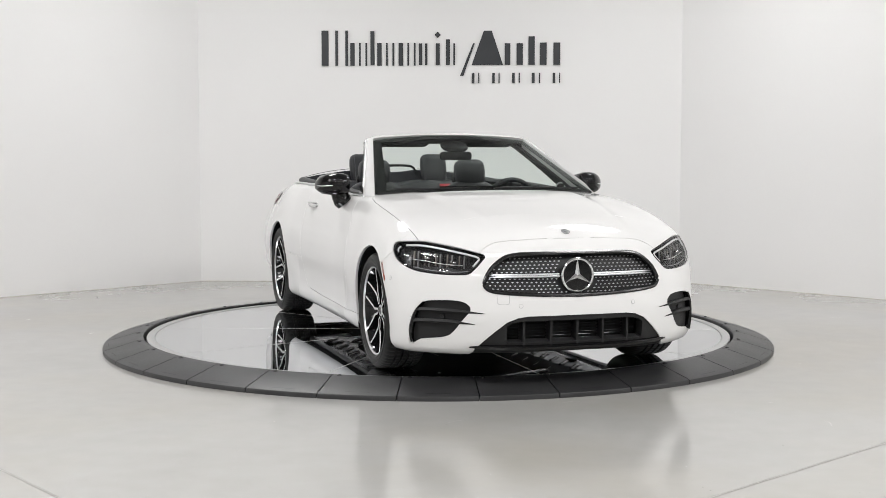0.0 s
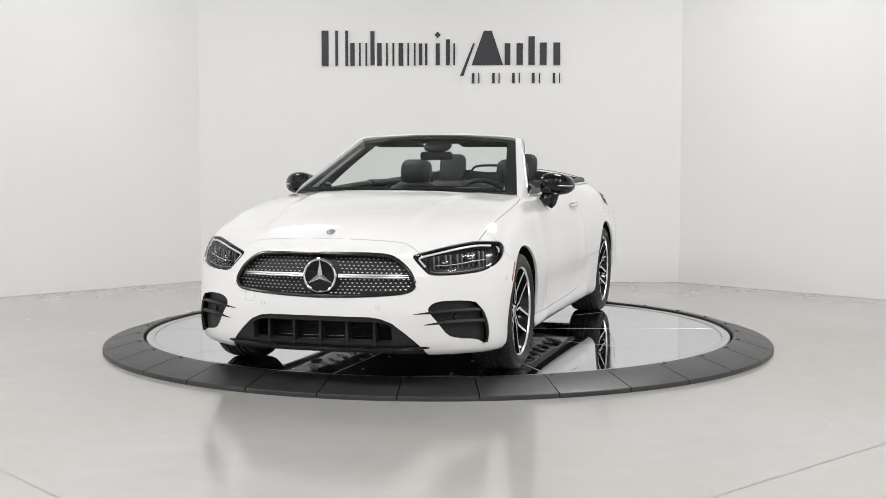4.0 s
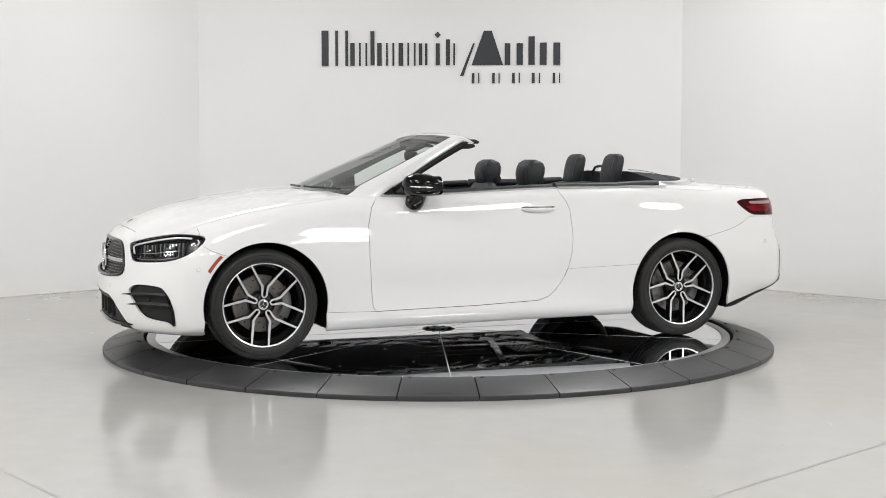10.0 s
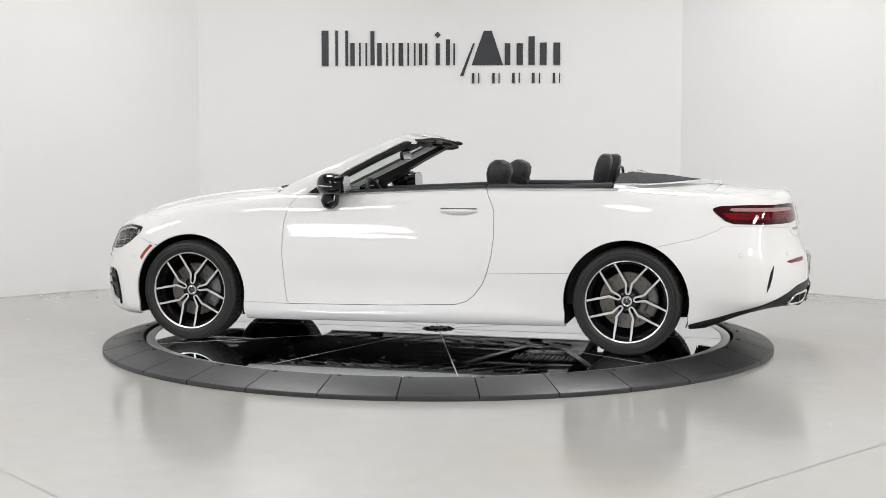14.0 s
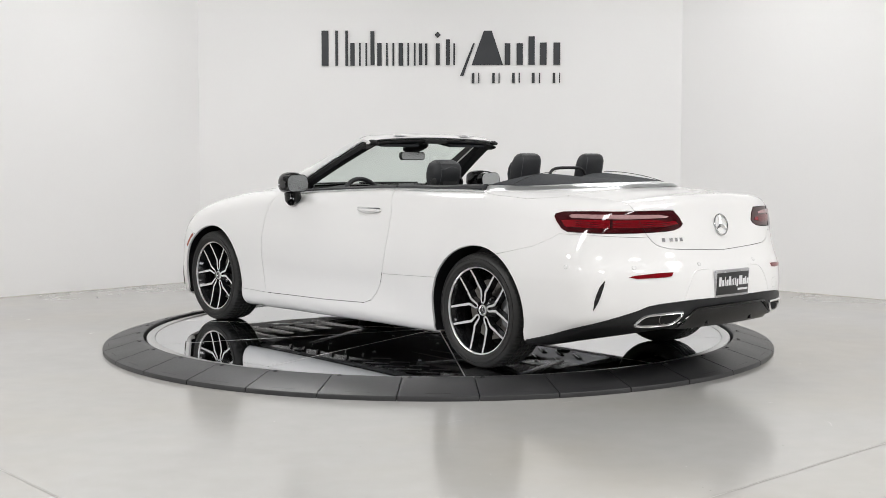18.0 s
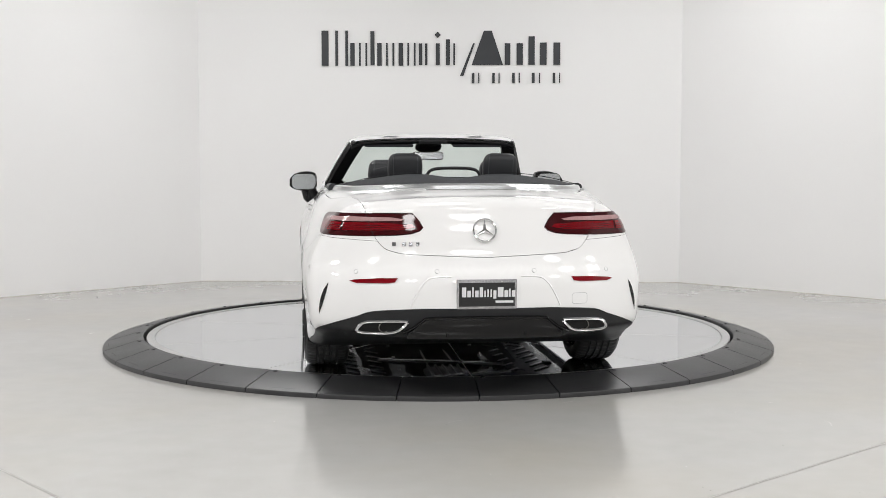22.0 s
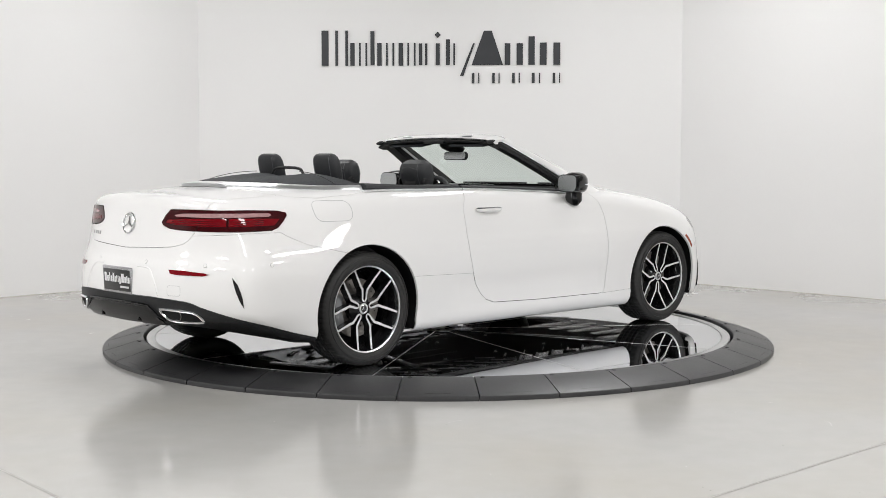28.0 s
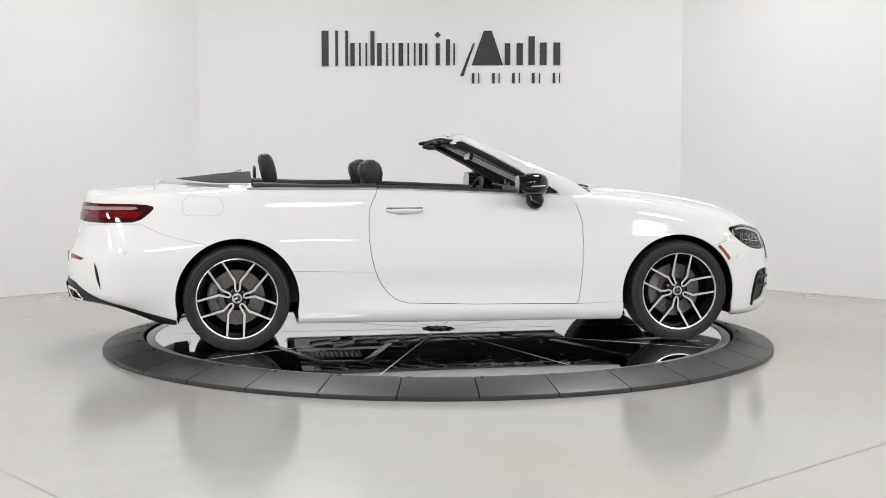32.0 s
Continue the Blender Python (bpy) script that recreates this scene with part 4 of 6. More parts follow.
# ---- front: grille, air intakes, headlights ----
def grille():
    back, = panel("grille", ["grille_opening"], M_PLASTIC, "one", label="black oval grille with chrome studs", lift=-0.035, gap=-0.006, rim=-0.035)
    oval = [p for p in dict((o[0], o[2]) for o in OUTLINES)["grille_opening"] if p[0] >= 0]
    loop = smooth_line([(0.0, 0.702)] + oval[1:-1] + [(0.0, 0.48)], 0.02)
    right = [(-y, z) for y, z in loop[::-1]][1:-1]
    pts = on_front(np.array([(abs(y), z) for y, z in list(loop) + right]))
    pts[:, 1] *= np.sign([y if abs(y) > 1e-9 else 1 for y, z in list(loop) + right])
    bm = bmesh.new()
    tube(bm, [tuple(p - np.array([0.004, 0, 0])) for p in pts], 0.011, 8, closed=True)
    part("surround", bm, M_FRAMEBLACK, back)
    # staggered rows of small studs
    inner = np.array([(0.0, 0.69)] + [(y * 0.965, 0.59 + (z - 0.59) * 0.90) for y, z in oval[1:-1]] + [(0.0, 0.492)])
    verts, faces = [], []
    for i in range(-6, 6):
        z = 0.588 + (i + 0.5) * 0.0176 + (0.006 if i >= 0 else -0.006)
        row = [((j + 0.5 * (i % 2)) * 0.0255, z + 0.005 * (1 - (j * 0.0255 / 0.5) ** 2) * (1 if i >= 0 else -1)) for j in range(20)]
        q = np.array(row)
        ok = inside(q, inner) & (np.hypot(q[:, 0], q[:, 1] - 0.588) > 0.11) & (np.abs(q[:, 1] - 0.588) > 0.013)
        q = q[ok]
        if not len(q):
            continue
        p3 = on_front(q)
        for (y, zz), p in zip(q, p3):
            for s in ((1, -1) if y > 1e-6 else (1,)):
                b = len(verts)
                for dy, dz, dx in ((-0.0078, 0, 0), (0, -0.0040, 0), (0.0078, 0, 0), (0, 0.0040, 0), (0, -0.0016, 0.004)):
                    verts.append((p[0] - 0.020 + dx, s * (p[1] + dy), p[2] + dz))
                for a, c in ((0, 1), (1, 2), (2, 3), (3, 0)):
                    faces.append((b + a, b + c, b + 4) if s > 0 else (b + c, b + a, b + 4))
                # a thin black stalk behind each stud
                for dy, dz in ((-0.004, -0.003), (0.004, -0.003), (0.0, 0.004)):
                    verts.append((p[0] - 0.040, s * (p[1] + dy), p[2] + dz))
    me = bpy.data.meshes.new("grille_studs")
    me.from_pydata(verts, [], faces)
    me.materials.append(M_STUD)
    ob = new("grille_studs", me)
    ob.parent = back
    tagged(ob, "rows of small chrome studs", kind="stuff")
    for s in (1, -1):
        for dz in (0.0055, -0.0055):
            bm = bmesh.new()
            q = on_front(np.array([(y, 0.588 + dz) for y in np.linspace(0.10, 0.475, 14)]))
            tube(bm, [(p[0] - 0.014, s * p[1], p[2]) for p in q], [0.006] * 12 + [0.004, 0.001], 6, flat=0.9)
            part("bar", bm, M_SILVER, back, "thin chrome bar")
    x0 = float(on_front(np.array([(0.0, 0.585)]))[0, 0])
    face = Matrix.Translation((x0 - 0.004, 0, 0.586)) @ Matrix(((0, 0, 1, 0), (1, 0, 0, 0), (0, 1, 0, 0), (0, 0, 0, 1)))
    emblem(back, face, 0.088, M_BLACK)
    return back


grille()


def lower_intake():
    wing, = panel("lower_intake", ["lower_intake"], M_PLASTIC, "one", front_bumper, "black lower air intake", lift=-0.008, gap=-0.004, rim=0.05)
    panel("duct", ["duct_opening"], M_VOID, "one", front_bumper, lift=-0.11, gap=-0.03, rim=-0.06)
    bm = bmesh.new()
    for i in range(7):
        z = 0.245 + i * 0.016
        q = on_front(np.array([(y, z) for y in np.linspace(0, 0.37, 8)]))
        for s in (1, -1):
            tube(bm, [(p[0] - 0.075, s * p[1], p[2]) for p in q], 0.0035, 6)
    part("radiator_slats", bm, M_HOUSING, wing, "thin grey radiator slats")
    for y in (-0.30, -0.15, 0.0, 0.15, 0.30):
        p = on_front(np.array([(abs(y), 0.29)]))[0]
        part("divider", boxed((0.07, 0.014, 0.145), pose(p[0] - 0.052, y, 0.292), 0.003), M_PLASTIC, wing)
    # gloss black lip along the foot of the bumper
    ys = np.linspace(-0.60, 0.60, 45)
    q = on_front(np.array([(abs(y), 0.200) for y in ys]))
    bm = bmesh.new()
    rows = []
    for p, y in zip(q, ys):
        z = 0.207 + 0.008 * abs(y / 0.60) ** 6
        e = 1 - 0.85 * max(0, (abs(y) - 0.47) / 0.13) ** 2
        rows.append([(p[0] + dx * (1 if dx < 0 else e), y, z + dz * e) for dx, dz in ((-0.05, 0.014), (0.004, 0.015), (0.014, 0.010), (0.016, 0.002), (0.010, -0.010), (-0.05, -0.016))])
    loft(bm, rows)
    part("splitter", bm, M_BLACK, wing, "gloss black lower lip")


lower_intake()


def side_intakes():
    for s, ob in zip((1, -1), panel("side_intake", ["side_intake"], M_PLASTIC, "both", front_bumper, "black corner air intake", lift=-0.022, gap=-0.006, rim=-0.022)):
        for pts, wd in (([(0.505, 0.392), (0.56, 0.396), (0.66, 0.402), (0.76, 0.404), (0.815, 0.402)], 0.013), ([(0.555, 0.335), (0.61, 0.340), (0.69, 0.345), (0.77, 0.345), (0.828, 0.342)], 0.014)):
            q = on_front(np.array(smooth_line(pts, 0.02)))
            n = skin_normal(q)
            rows = []
            for i, (p, nn) in enumerate(zip(q, n)):
                k = min(1.0, 0.05 + i / (len(q) - 1) * 2.2)
                up = np.array([0, 0, 1.0])
                rows.append([tuple(v * (1, s, 1)) for v in (p + nn * 0.007 * k, p + nn * 0.002 + up * wd * k, p - nn * 0.022 + up * wd * 0.8 * k, p - nn * 0.022 - up * wd * 0.5 * k, p + nn * 0.002 - up * wd * 0.5 * k)])
            bm = bmesh.new()
            loft(bm, rows)
            part("fin", bm, M_PLASTIC, ob)
        # upright blade at the outer end
        q = on_front(np.array(smooth_line([(0.785, 0.447), (0.818, 0.40), (0.836, 0.33), (0.84, 0.27), (0.832, 0.226)], 0.02)))
        n = skin_normal(q)
        rows = []
        for i, (p, nn) in enumerate(zip(q, n)):
            k = 0.25 + 0.75 * math.sin(math.pi * (i + 0.3) / len(q))
            t = np.cross(nn, (0, 0, 1.0))
            rows.append([tuple(v * (1, s, 1)) for v in (p + nn * 0.012, p + t * 0.012 * k + nn * 0.004, p + t * 0.012 * k - nn * 0.02, p - t * 0.010 * k - nn * 0.02, p - t * 0.010 * k + nn * 0.004)])
        bm = bmesh.new()
        loft(bm, rows)
        part("blade", bm, M_BLACK, ob)
        p = on_front(np.array([(0.70, 0.373)]))[0]
        bm = bmesh.new()
        lathe(bm, [(0.0, 0.004), (0.011, 0.004), (0.014, -0.004)], Matrix.Translation((p[0] - 0.02, s * p[1], p[2])) @ pose(0, 0, 0, 0, 90, s * 35), 16)
        part("sensor", bm, M_DIFFUSER, ob)


side_intakes()


def headlights():
    lens = panel("headlight", ["headlight"], M_LENS, "both", label="slim LED headlight behind clear glass", gap=0.002, rim=0.0, lift=0.001)
    bowls = panel("housing", ["headlight"], M_HOUSING, "both", lens[0], lift=-0.05, gap=-0.003, rim=-0.05)
    for s, ob, bowl in zip((1, -1), lens, bowls):
        bowl.parent = ob
        # daytime strip along the upper edge, hooked round the inner end
        for pts, r in (([(1.600, 0.640), (1.628, 0.668), (1.632, 0.684), (1.58, 0.698), (1.44, 0.719), (1.30, 0.736), (1.15, 0.747), (1.02, 0.744)], 0.0058),
                       ([(0.965, 0.735), (0.945, 0.722), (0.955, 0.705)], 0.0045)):
            bm = bmesh.new()
            tube(bm, skin_line("corner", pts, -0.014, s, 0.015), r, 8)
            part("light_strip", bm, M_LAMP, ob, "white light guide")
        # dark brow above the strip and the rim of the lamp
        bm = bmesh.new()
        tube(bm, skin_line("corner", [(1.665, 0.69), (1.59, 0.709), (1.45, 0.730), (1.30, 0.747), (1.156, 0.758), (0.99, 0.754), (0.922, 0.745), (0.912, 0.715), (0.99, 0.658), (1.13, 0.616), (1.30, 0.600), (1.49, 0.596), (1.575, 0.602), (1.61, 0.625)], -0.004, s, 0.02, True), 0.003, 6, closed=True)
        part("bezel", bm, M_BLACK, ob)
        def within(u, z, deep):
            return Matrix.Translation(np.array(skin_line("corner", [(u, z), (u + 0.001, z)], -deep)[0]) * (1, s, 1)) @ pose(0, 0, 0, 0, -6, s * 38)

        # thin upright fins of the reflector, dark and bright by turns
        for i in range(26):
            u = 1.075 + 0.0195 * i
            top = 0.722 - 0.05 * (u - 1.1)
            z0 = 0.628 + 0.018 * abs(math.sin(i * 1.9))
            part("reflector_fin", boxed((0.010, 0.0075, top - z0), within(u, (top + z0) / 2, 0.042), 0.001), (M_HOUSING, M_DISC, M_PLASTIC, M_CALIPER, M_HOUSING)[i % 5], ob)
        # two projector lenses joined by a thin bar
        for u, z in ((1.44, 0.655), (1.22, 0.674)):
            bm = bmesh.new()
            pillow(bm, (0.020, 0.060, 0.040), within(u, z, 0.032), 3, 16, 10)
            module = part("lens_module", bm, M_PLASTIC, ob, "dark lens module")
            for du, dz, w, h in ((0.014, 0.006, 0.020, 0.010), (-0.010, 0.010, 0.012, 0.016), (0.002, -0.010, 0.024, 0.007)):
                bm = bmesh.new()
                pillow(bm, (0.010, w, h), within(u + du, z + dz, 0.021), 2.4, 10, 6)
                part("lens_facet", bm, M_CHROME, module, "small bright facet")
        bm = bmesh.new()
        tube(bm, skin_line("corner", [(1.10, 0.672), (1.22, 0.664), (1.36, 0.652), (1.52, 0.648)], -0.024, s, 0.02), 0.0022, 6)
        part("divider", bm, M_SILVER, ob)
        bm = bmesh.new()
        tube(bm, skin_line("corner", [(1.12, 0.630), (1.30, 0.614), (1.48, 0.610), (1.57, 0.616)], -0.018, s, 0.02), 0.0022, 6)
        part("lower_guide", bm, M_CALIPER, ob)


headlights()


# ---- rear: taillights, reflectors, plate, exhausts, badges ----
def taillights():
    for s, ob in zip((1, -1), panel("taillight", ["taillight"], M_DARKRED, "both", label="long red taillight", gap=0.0015, rim=0.012, lift=0.004)):
        decal("red_field", "rear_corner", [(1.19, 0.872), (1.222, 0.838), (1.48, 0.835), (1.546, 0.835), (1.546, 0.876), (1.41, 0.877)], M_RED, ob, 0.004, 0.0015, s)
        decal("red_field", "rear_corner", [(1.566, 0.836), (1.75, 0.836), (1.98, 0.840), (2.075, 0.852), (2.055, 0.868), (1.84, 0.876), (1.566, 0.876)], M_RED, ob, 0.004, 0.0015, s)
        decal("clear_band", "rear_corner", [(1.27, 0.884), (1.25, 0.892), (1.27, 0.902), (1.67, 0.906), (1.92, 0.903), (2.0, 0.894), (1.98, 0.886), (1.70, 0.882)], M_PINK, ob, 0.004, 0.002, s, "clear band with small facets")
        for i in range(16):
            u = 1.31 + i * 0.039
            decal("facet", "rear_corner", [(u, 0.886), (u + 0.030, 0.886), (u + 0.031, 0.901), (u + 0.001, 0.901)], M_PINK, ob, 0.006, 0.0012, s, cell=0.03)
        for dz in (0.846, 0.856, 0.866):
            bm = bmesh.new()
            tube(bm, skin_line("rear_corner", [(1.30, dz), (1.55, dz - 0.004), (1.84, dz - 0.003), (2.02, dz + 0.002)], 0.0052, s, 0.03), 0.0016, 5)
            part("light_guide", bm, M_DARKRED, ob)
        bm = bmesh.new()
        tube(bm, skin_line("back", [(0.596, 0.922), (0.585, 0.87), (0.562, 0.812)], 0.004, s, 0.02), 0.002, 6)
        part("joint", bm, M_VOID, ob)


taillights()


def rear_details():
    for s in (1, -1):
        r = decal("reflector", "back", [(0.69, 0.580), (0.66, 0.588), (0.54, 0.598), (0.448, 0.600), (0.462, 0.579), (0.50, 0.574), (0.655, 0.571)], M_RED, rear_bumper, 0.0005, 0.003, s, "slim red reflector")
        decal("side_vent", "rear_corner", [(1.508, 0.566), (1.496, 0.525), (1.478, 0.485), (1.452, 0.44), (1.420, 0.400), (1.428, 0.45), (1.444, 0.49), (1.468, 0.53)], M_BLACK, rear_bumper, 0.0005, 0.002, s, "black slot")
        tip = [(0.650, 0.332), (0.637, 0.355), (0.615, 0.370), (0.57, 0.378), (0.42, 0.384), (0.400, 0.376), (0.425, 0.348), (0.455, 0.330), (0.50, 0.323), (0.62, 0.322)]
        # flat dark plate painted in for the shaded hollow of the tip
        decal("mouth_shade_plate", "back", tip, M_VOID, diffuser, 0.004, 0.003, s)
        bm = bmesh.new()
        tube(bm, skin_line("back", tip, 0.008, s, 0.02, True), 0.0085, 8, closed=True)
        t = part("exhaust_tip", bm, M_CHROME, diffuser, "trapezoid chrome exhaust tip")
        bm = bmesh.new()
        lathe(bm, [(0.026, 0.0), (0.0245, 0.0015), (0.022, -0.004)], Matrix.Translation((float(on_back(np.array([(0.52, 0.348)]))[0, 0]) - 0.008, s * 0.52, 0.348)) @ pose(0, 0, 0, 0, -90, 0), 20)
        part("pipe_end", bm, M_DISC, t)
        for y, z in ((0.25, 0.634), (0.655, 0.628)):
            sensor("back", y, z, rear_bumper, s)
        # moulded panel beside the number plate
        bm = bmesh.new()
        tube(bm, skin_line("back", [(0.385, 0.455), (0.35, 0.53), (0.31, 0.585), (0.27, 0.604), (0.18, 0.607)], -0.003, s, 0.02), 0.006, 6)
        part("crease", bm, M_PAINT, rear_bumper)
    # number plate: dark plate in a bright holder, with plain bars
    holder = part("plate_holder", boxed((0.016, 0.310, 0.166), pose(-2.531, 0, 0.512, 0, -3, 0), 0.006), M_PLATEFRAME, rear_bumper, "bright speckled plate holder")
    part("plate", boxed((0.006, 0.286, 0.122), pose(-2.5395, 0, 0.518, 0, -3, 0), 0.002), M_PLATE, holder, "black plate with white bars")
    for y, z, w, h in ((0.112, 0.521, 0.020, 0.036), (0.088, 0.515, 0.016, 0.024), (0.069, 0.521, 0.007, 0.036), (0.050, 0.515, 0.016, 0.024), (0.028, 0.521, 0.016, 0.036), (0.010, 0.515, 0.007, 0.024), (-0.005, 0.517, 0.007, 0.028),
                       (-0.020, 0.517, 0.007, 0.028), (-0.038, 0.512, 0.014, 0.03), (-0.066, 0.521, 0.027, 0.036), (-0.094, 0.515, 0.018, 0.024), (-0.111, 0.518, 0.008, 0.030), (-0.129, 0.515, 0.016, 0.024), (-0.085, 0.486, 0.085, 0.008)):
        part("bar", boxed((0.002, w * 1.07, h * 1.4), pose(-2.543, y * 1.05, 0.518 + (z - 0.512) * 1.4, 0, -3, 0), 0), M_INK, holder)
    for y in (-0.075, 0.075):
        bm = bmesh.new()
        lathe(bm, [(0.0, 0.004), (0.006, 0.003), (0.008, 0.0)], Matrix.Translation((-2.541, y, 0.580)) @ pose(0, 0, 0, 0, -90, 0), 12)
        part("screw", bm, M_CHROME, holder)
    # badge and bars in place of the model's name
    p = on_back(np.array([(0.0, 0.838)]))[0]
    n = skin_normal(p[None])[0]
    zx = Vector(n)
    right = Vector((0, -1, 0))
    up = zx.cross(right)
    emblem(trunk_lid, Matrix.Translation(p + n * 0.006) @ Matrix(((right.x, up.x, zx.x, 0), (right.y, up.y, zx.y, 0), (right.z, up.z, zx.z, 0), (0, 0, 0, 1))), 0.058)
    for y, w in ((0.462, 0.018), (0.412, 0.020), (0.378, 0.016), (0.344, 0.018)):
        decal("badge_bar", "back", [(y + w / 2, 0.760), (y + w / 2, 0.779), (y - w / 2, 0.779), (y - w / 2, 0.760)], M_LETTER, trunk_lid, 0.0, 0.003, 1, "plain chrome bar, its dim reflection put into the colour", 0.03)
    # gloss black insert of the valance with upright fins
    ys = np.linspace(-0.40, 0.40, 33)
    q = on_back(np.array([(abs(y), 0.33) for y in ys]))
    rows = []
    for p, y in zip(q, ys):
        k = min(1, (0.40 - abs(y)) / 0.10)
        zt = 0.325 + 0.075 * k
        rows.append([(p[0] + 0.03, y, zt), (p[0] - 0.006, y, zt + 0.002), (p[0] - 0.014, y, zt - 0.001), (p[0] - 0.019, y, zt - 0.006), (p[0] - 0.020, y, zt - 0.013), (p[0] - 0.008, y, 0.318), (p[0] + 0.02, y, 0.288), (p[0] + 0.08, y, 0.284)])
    bm = bmesh.new()
    loft(bm, rows)
    ins = part("insert", bm, M_BLACK, diffuser, "gloss black centre insert")
    ridge = smooth_line([(0.43, 0.322), (0.375, 0.348), (0.325, 0.385), (0.28, 0.400), (0.0, 0.404)], 0.02)
    for s in (1, -1):
        bm = bmesh.new()
        tube(bm, [(p[0] - 0.013, s * p[1], p[2]) for p in on_back(np.array(ridge))], 0.0065, 8)
        part("ridge", bm, M_BLACK, ins, "gloss black edge")
    for y in (-0.2, 0.2):
        p = on_back(np.array([(abs(y), 0.33)]))[0]
        part("fin", boxed((0.03, 0.010, 0.07), pose(p[0] + 0.008, y, 0.335, 0, 12, 0), 0.003), M_BLACK, ins)


def sensor(view, u, z, parent, s):
    """A parking sensor: a small painted disc in a thin ring."""
    p = VIEWS[view][0](np.array([(u, z)]))
    n = Vector(skin_normal(p)[0] * (1, s, 1))
    m = Matrix.Translation(p[0] * (1, s, 1)) @ n.to_track_quat("Z", "Y").to_matrix().to_4x4()
    bm = bmesh.new()
    lathe(bm, [(0.0, 0.0015), (0.0095, 0.0012), (0.0105, -0.002)], m, 20)
    bmesh.ops.remove_doubles(bm, verts=bm.verts, dist=1e-6)
    ob = part("parking_sensor", bm, M_PAINT, parent)
    bm = bmesh.new()
    lathe(bm, [(0.0105, 0.0), (0.0108, 0.001), (0.0118, 0.0008), (0.012, -0.001)], m, 20)
    part("ring", bm, M_RINGGREY, ob)


rear_details()
for s in (1, -1):
    sensor("front", 0.325, 0.432, front_bumper, s)
    sensor("side", 1.83, 0.56, front_bumper, s)
    sensor("side", -2.11, 0.63, rear_bumper, s)

# bonnet badge
bp = on_front(np.array([(0.0, 0.806)]))[0]
bn = Vector(skin_normal(bp[None])[0])
badge = emblem(hood, Matrix.Translation(Vector(bp) + bn * 0.004) @ bn.to_track_quat("Z", "Y").to_matrix().to_4x4() @ pose(0, 0, 0, 0, 0, 180), 0.023, M_CALIPER)
badge.name = "badge"

# covers of the towing eyes
for view, u, z, w, h, owner in (("front", 0.415, 0.474, 0.062, 0.066, front_bumper), ("back", 0.493, 0.487, 0.085, 0.055, rear_bumper)):
    bm = bmesh.new()
    tube(bm, skin_line(view, [(u + a, z + b) for a, b in rounded(w, h, 0.014)], -0.0006, -1, 0.012, True), 0.0012, 6, closed=True)
    part("towing_eye_cover", bm, M_RINGGREY, owner, "fine joint of a square cover")


# ---- flanks: handles, mirrors, markers, mouldings ----
def flanks():
    for s, door, fender, quarter in zip((1, -1), doors, fenders, quarters):
        # door handle: a chrome-topped bar over a shallow cup
        xs = np.linspace(-0.262, -0.498, 17)
        q = on_side(np.array([(x, 0.880) for x in xs]))
        rows = []
        for i, p in enumerate(q):
            k = math.sin(math.pi * min(1, (i + 0.35) / 16.7)) ** 0.45
            rows.append([(p[0], s * (p[1] + dy), p[2] + dz * k) for dy, dz in ((0.004, -0.022), (0.022 * k + 0.004, -0.020), (0.031 * k + 0.004, -0.006), (0.027 * k + 0.004, 0.008), (0.012 * k + 0.004, 0.013), (0.002, 0.012))])
        bm = bmesh.new()
        loft(bm, rows)
        handle = part("door_handle", bm, M_PAINT, door, "white pull handle with a chrome strip")
        bm = bmesh.new()
        tube(bm, [(p[0], s * (p[1] + 0.004 + 0.021 * math.sin(math.pi * (i + 0.4) / 16.8) ** 0.45), p[2] + 0.0105) for i, p in enumerate(q)], [0.003] + [0.0075] * 13 + [0.0085, 0.0085, 0.004], 8, flat=0.7)
        part("strip", bm, M_CHROME, handle, "chrome strip")
        cup = [(-0.38 + 0.118 * math.cos(t), 0.868 + 0.027 * math.sin(t)) for t in (2 * math.pi * i / 28 for i in range(28))]
        bm = bmesh.new()
        tube(bm, skin_line("side", cup, -0.0005, s, 0.02, True), 0.0016, 6, closed=True)
        part("cup_rim", bm, M_PAINT, door)
        # amber marker along the front of the arch
        arc = [(1.425 + r * math.cos(a), 0.33 + r * math.sin(a)) for r, a0, a1 in ((0.395, 31, 49), (0.415, 48, 32)) for a in np.radians(np.linspace(a0, a1, 9))]
        decal("side_marker", "side", arc, M_AMBER, front_bumper, 0.0003, 0.0012, s, "narrow amber side marker")
        # chrome moulding along the belt
        bm = bmesh.new()
        line = [tuple(p * (1, s, 1)) for p in on_top(np.array([(x, 0.775 if x < 0.45 else 0.775 - (x - 0.45) * 0.09) for x in np.linspace(0.70, -0.54, 40)]))]
        tube(bm, [(x, y, z + 0.004) for x, y, z in line], 0.011, 8, flat=0.55)
        part("belt_moulding", bm, M_SILVER, door, "satin silver belt moulding")
        bm = bmesh.new()
        line = [tuple(p * (1, s, 1)) for p in on_top(np.array([(x, 0.777) for x in np.linspace(-0.55, -1.37, 28)]))]
        tube(bm, [(x, y, z + 0.006) for x, y, z in line], 0.012, 8, flat=0.6)
        part("belt_moulding", bm, M_SILVER, quarter, "satin silver belt moulding")
        door_mirror(s, door)
    # fuel flap on the right flank
    flap = [(x - 1.64, z + 0.908) for x, z in rounded(0.25, 0.115, 0.045)]
    bm = bmesh.new()
    tube(bm, skin_line("side", flap, -0.0006, -1, 0.02, True), 0.0015, 6, closed=True)
    part("fuel_flap", bm, M_RINGGREY, quarters[1], "joint of the fuel flap")


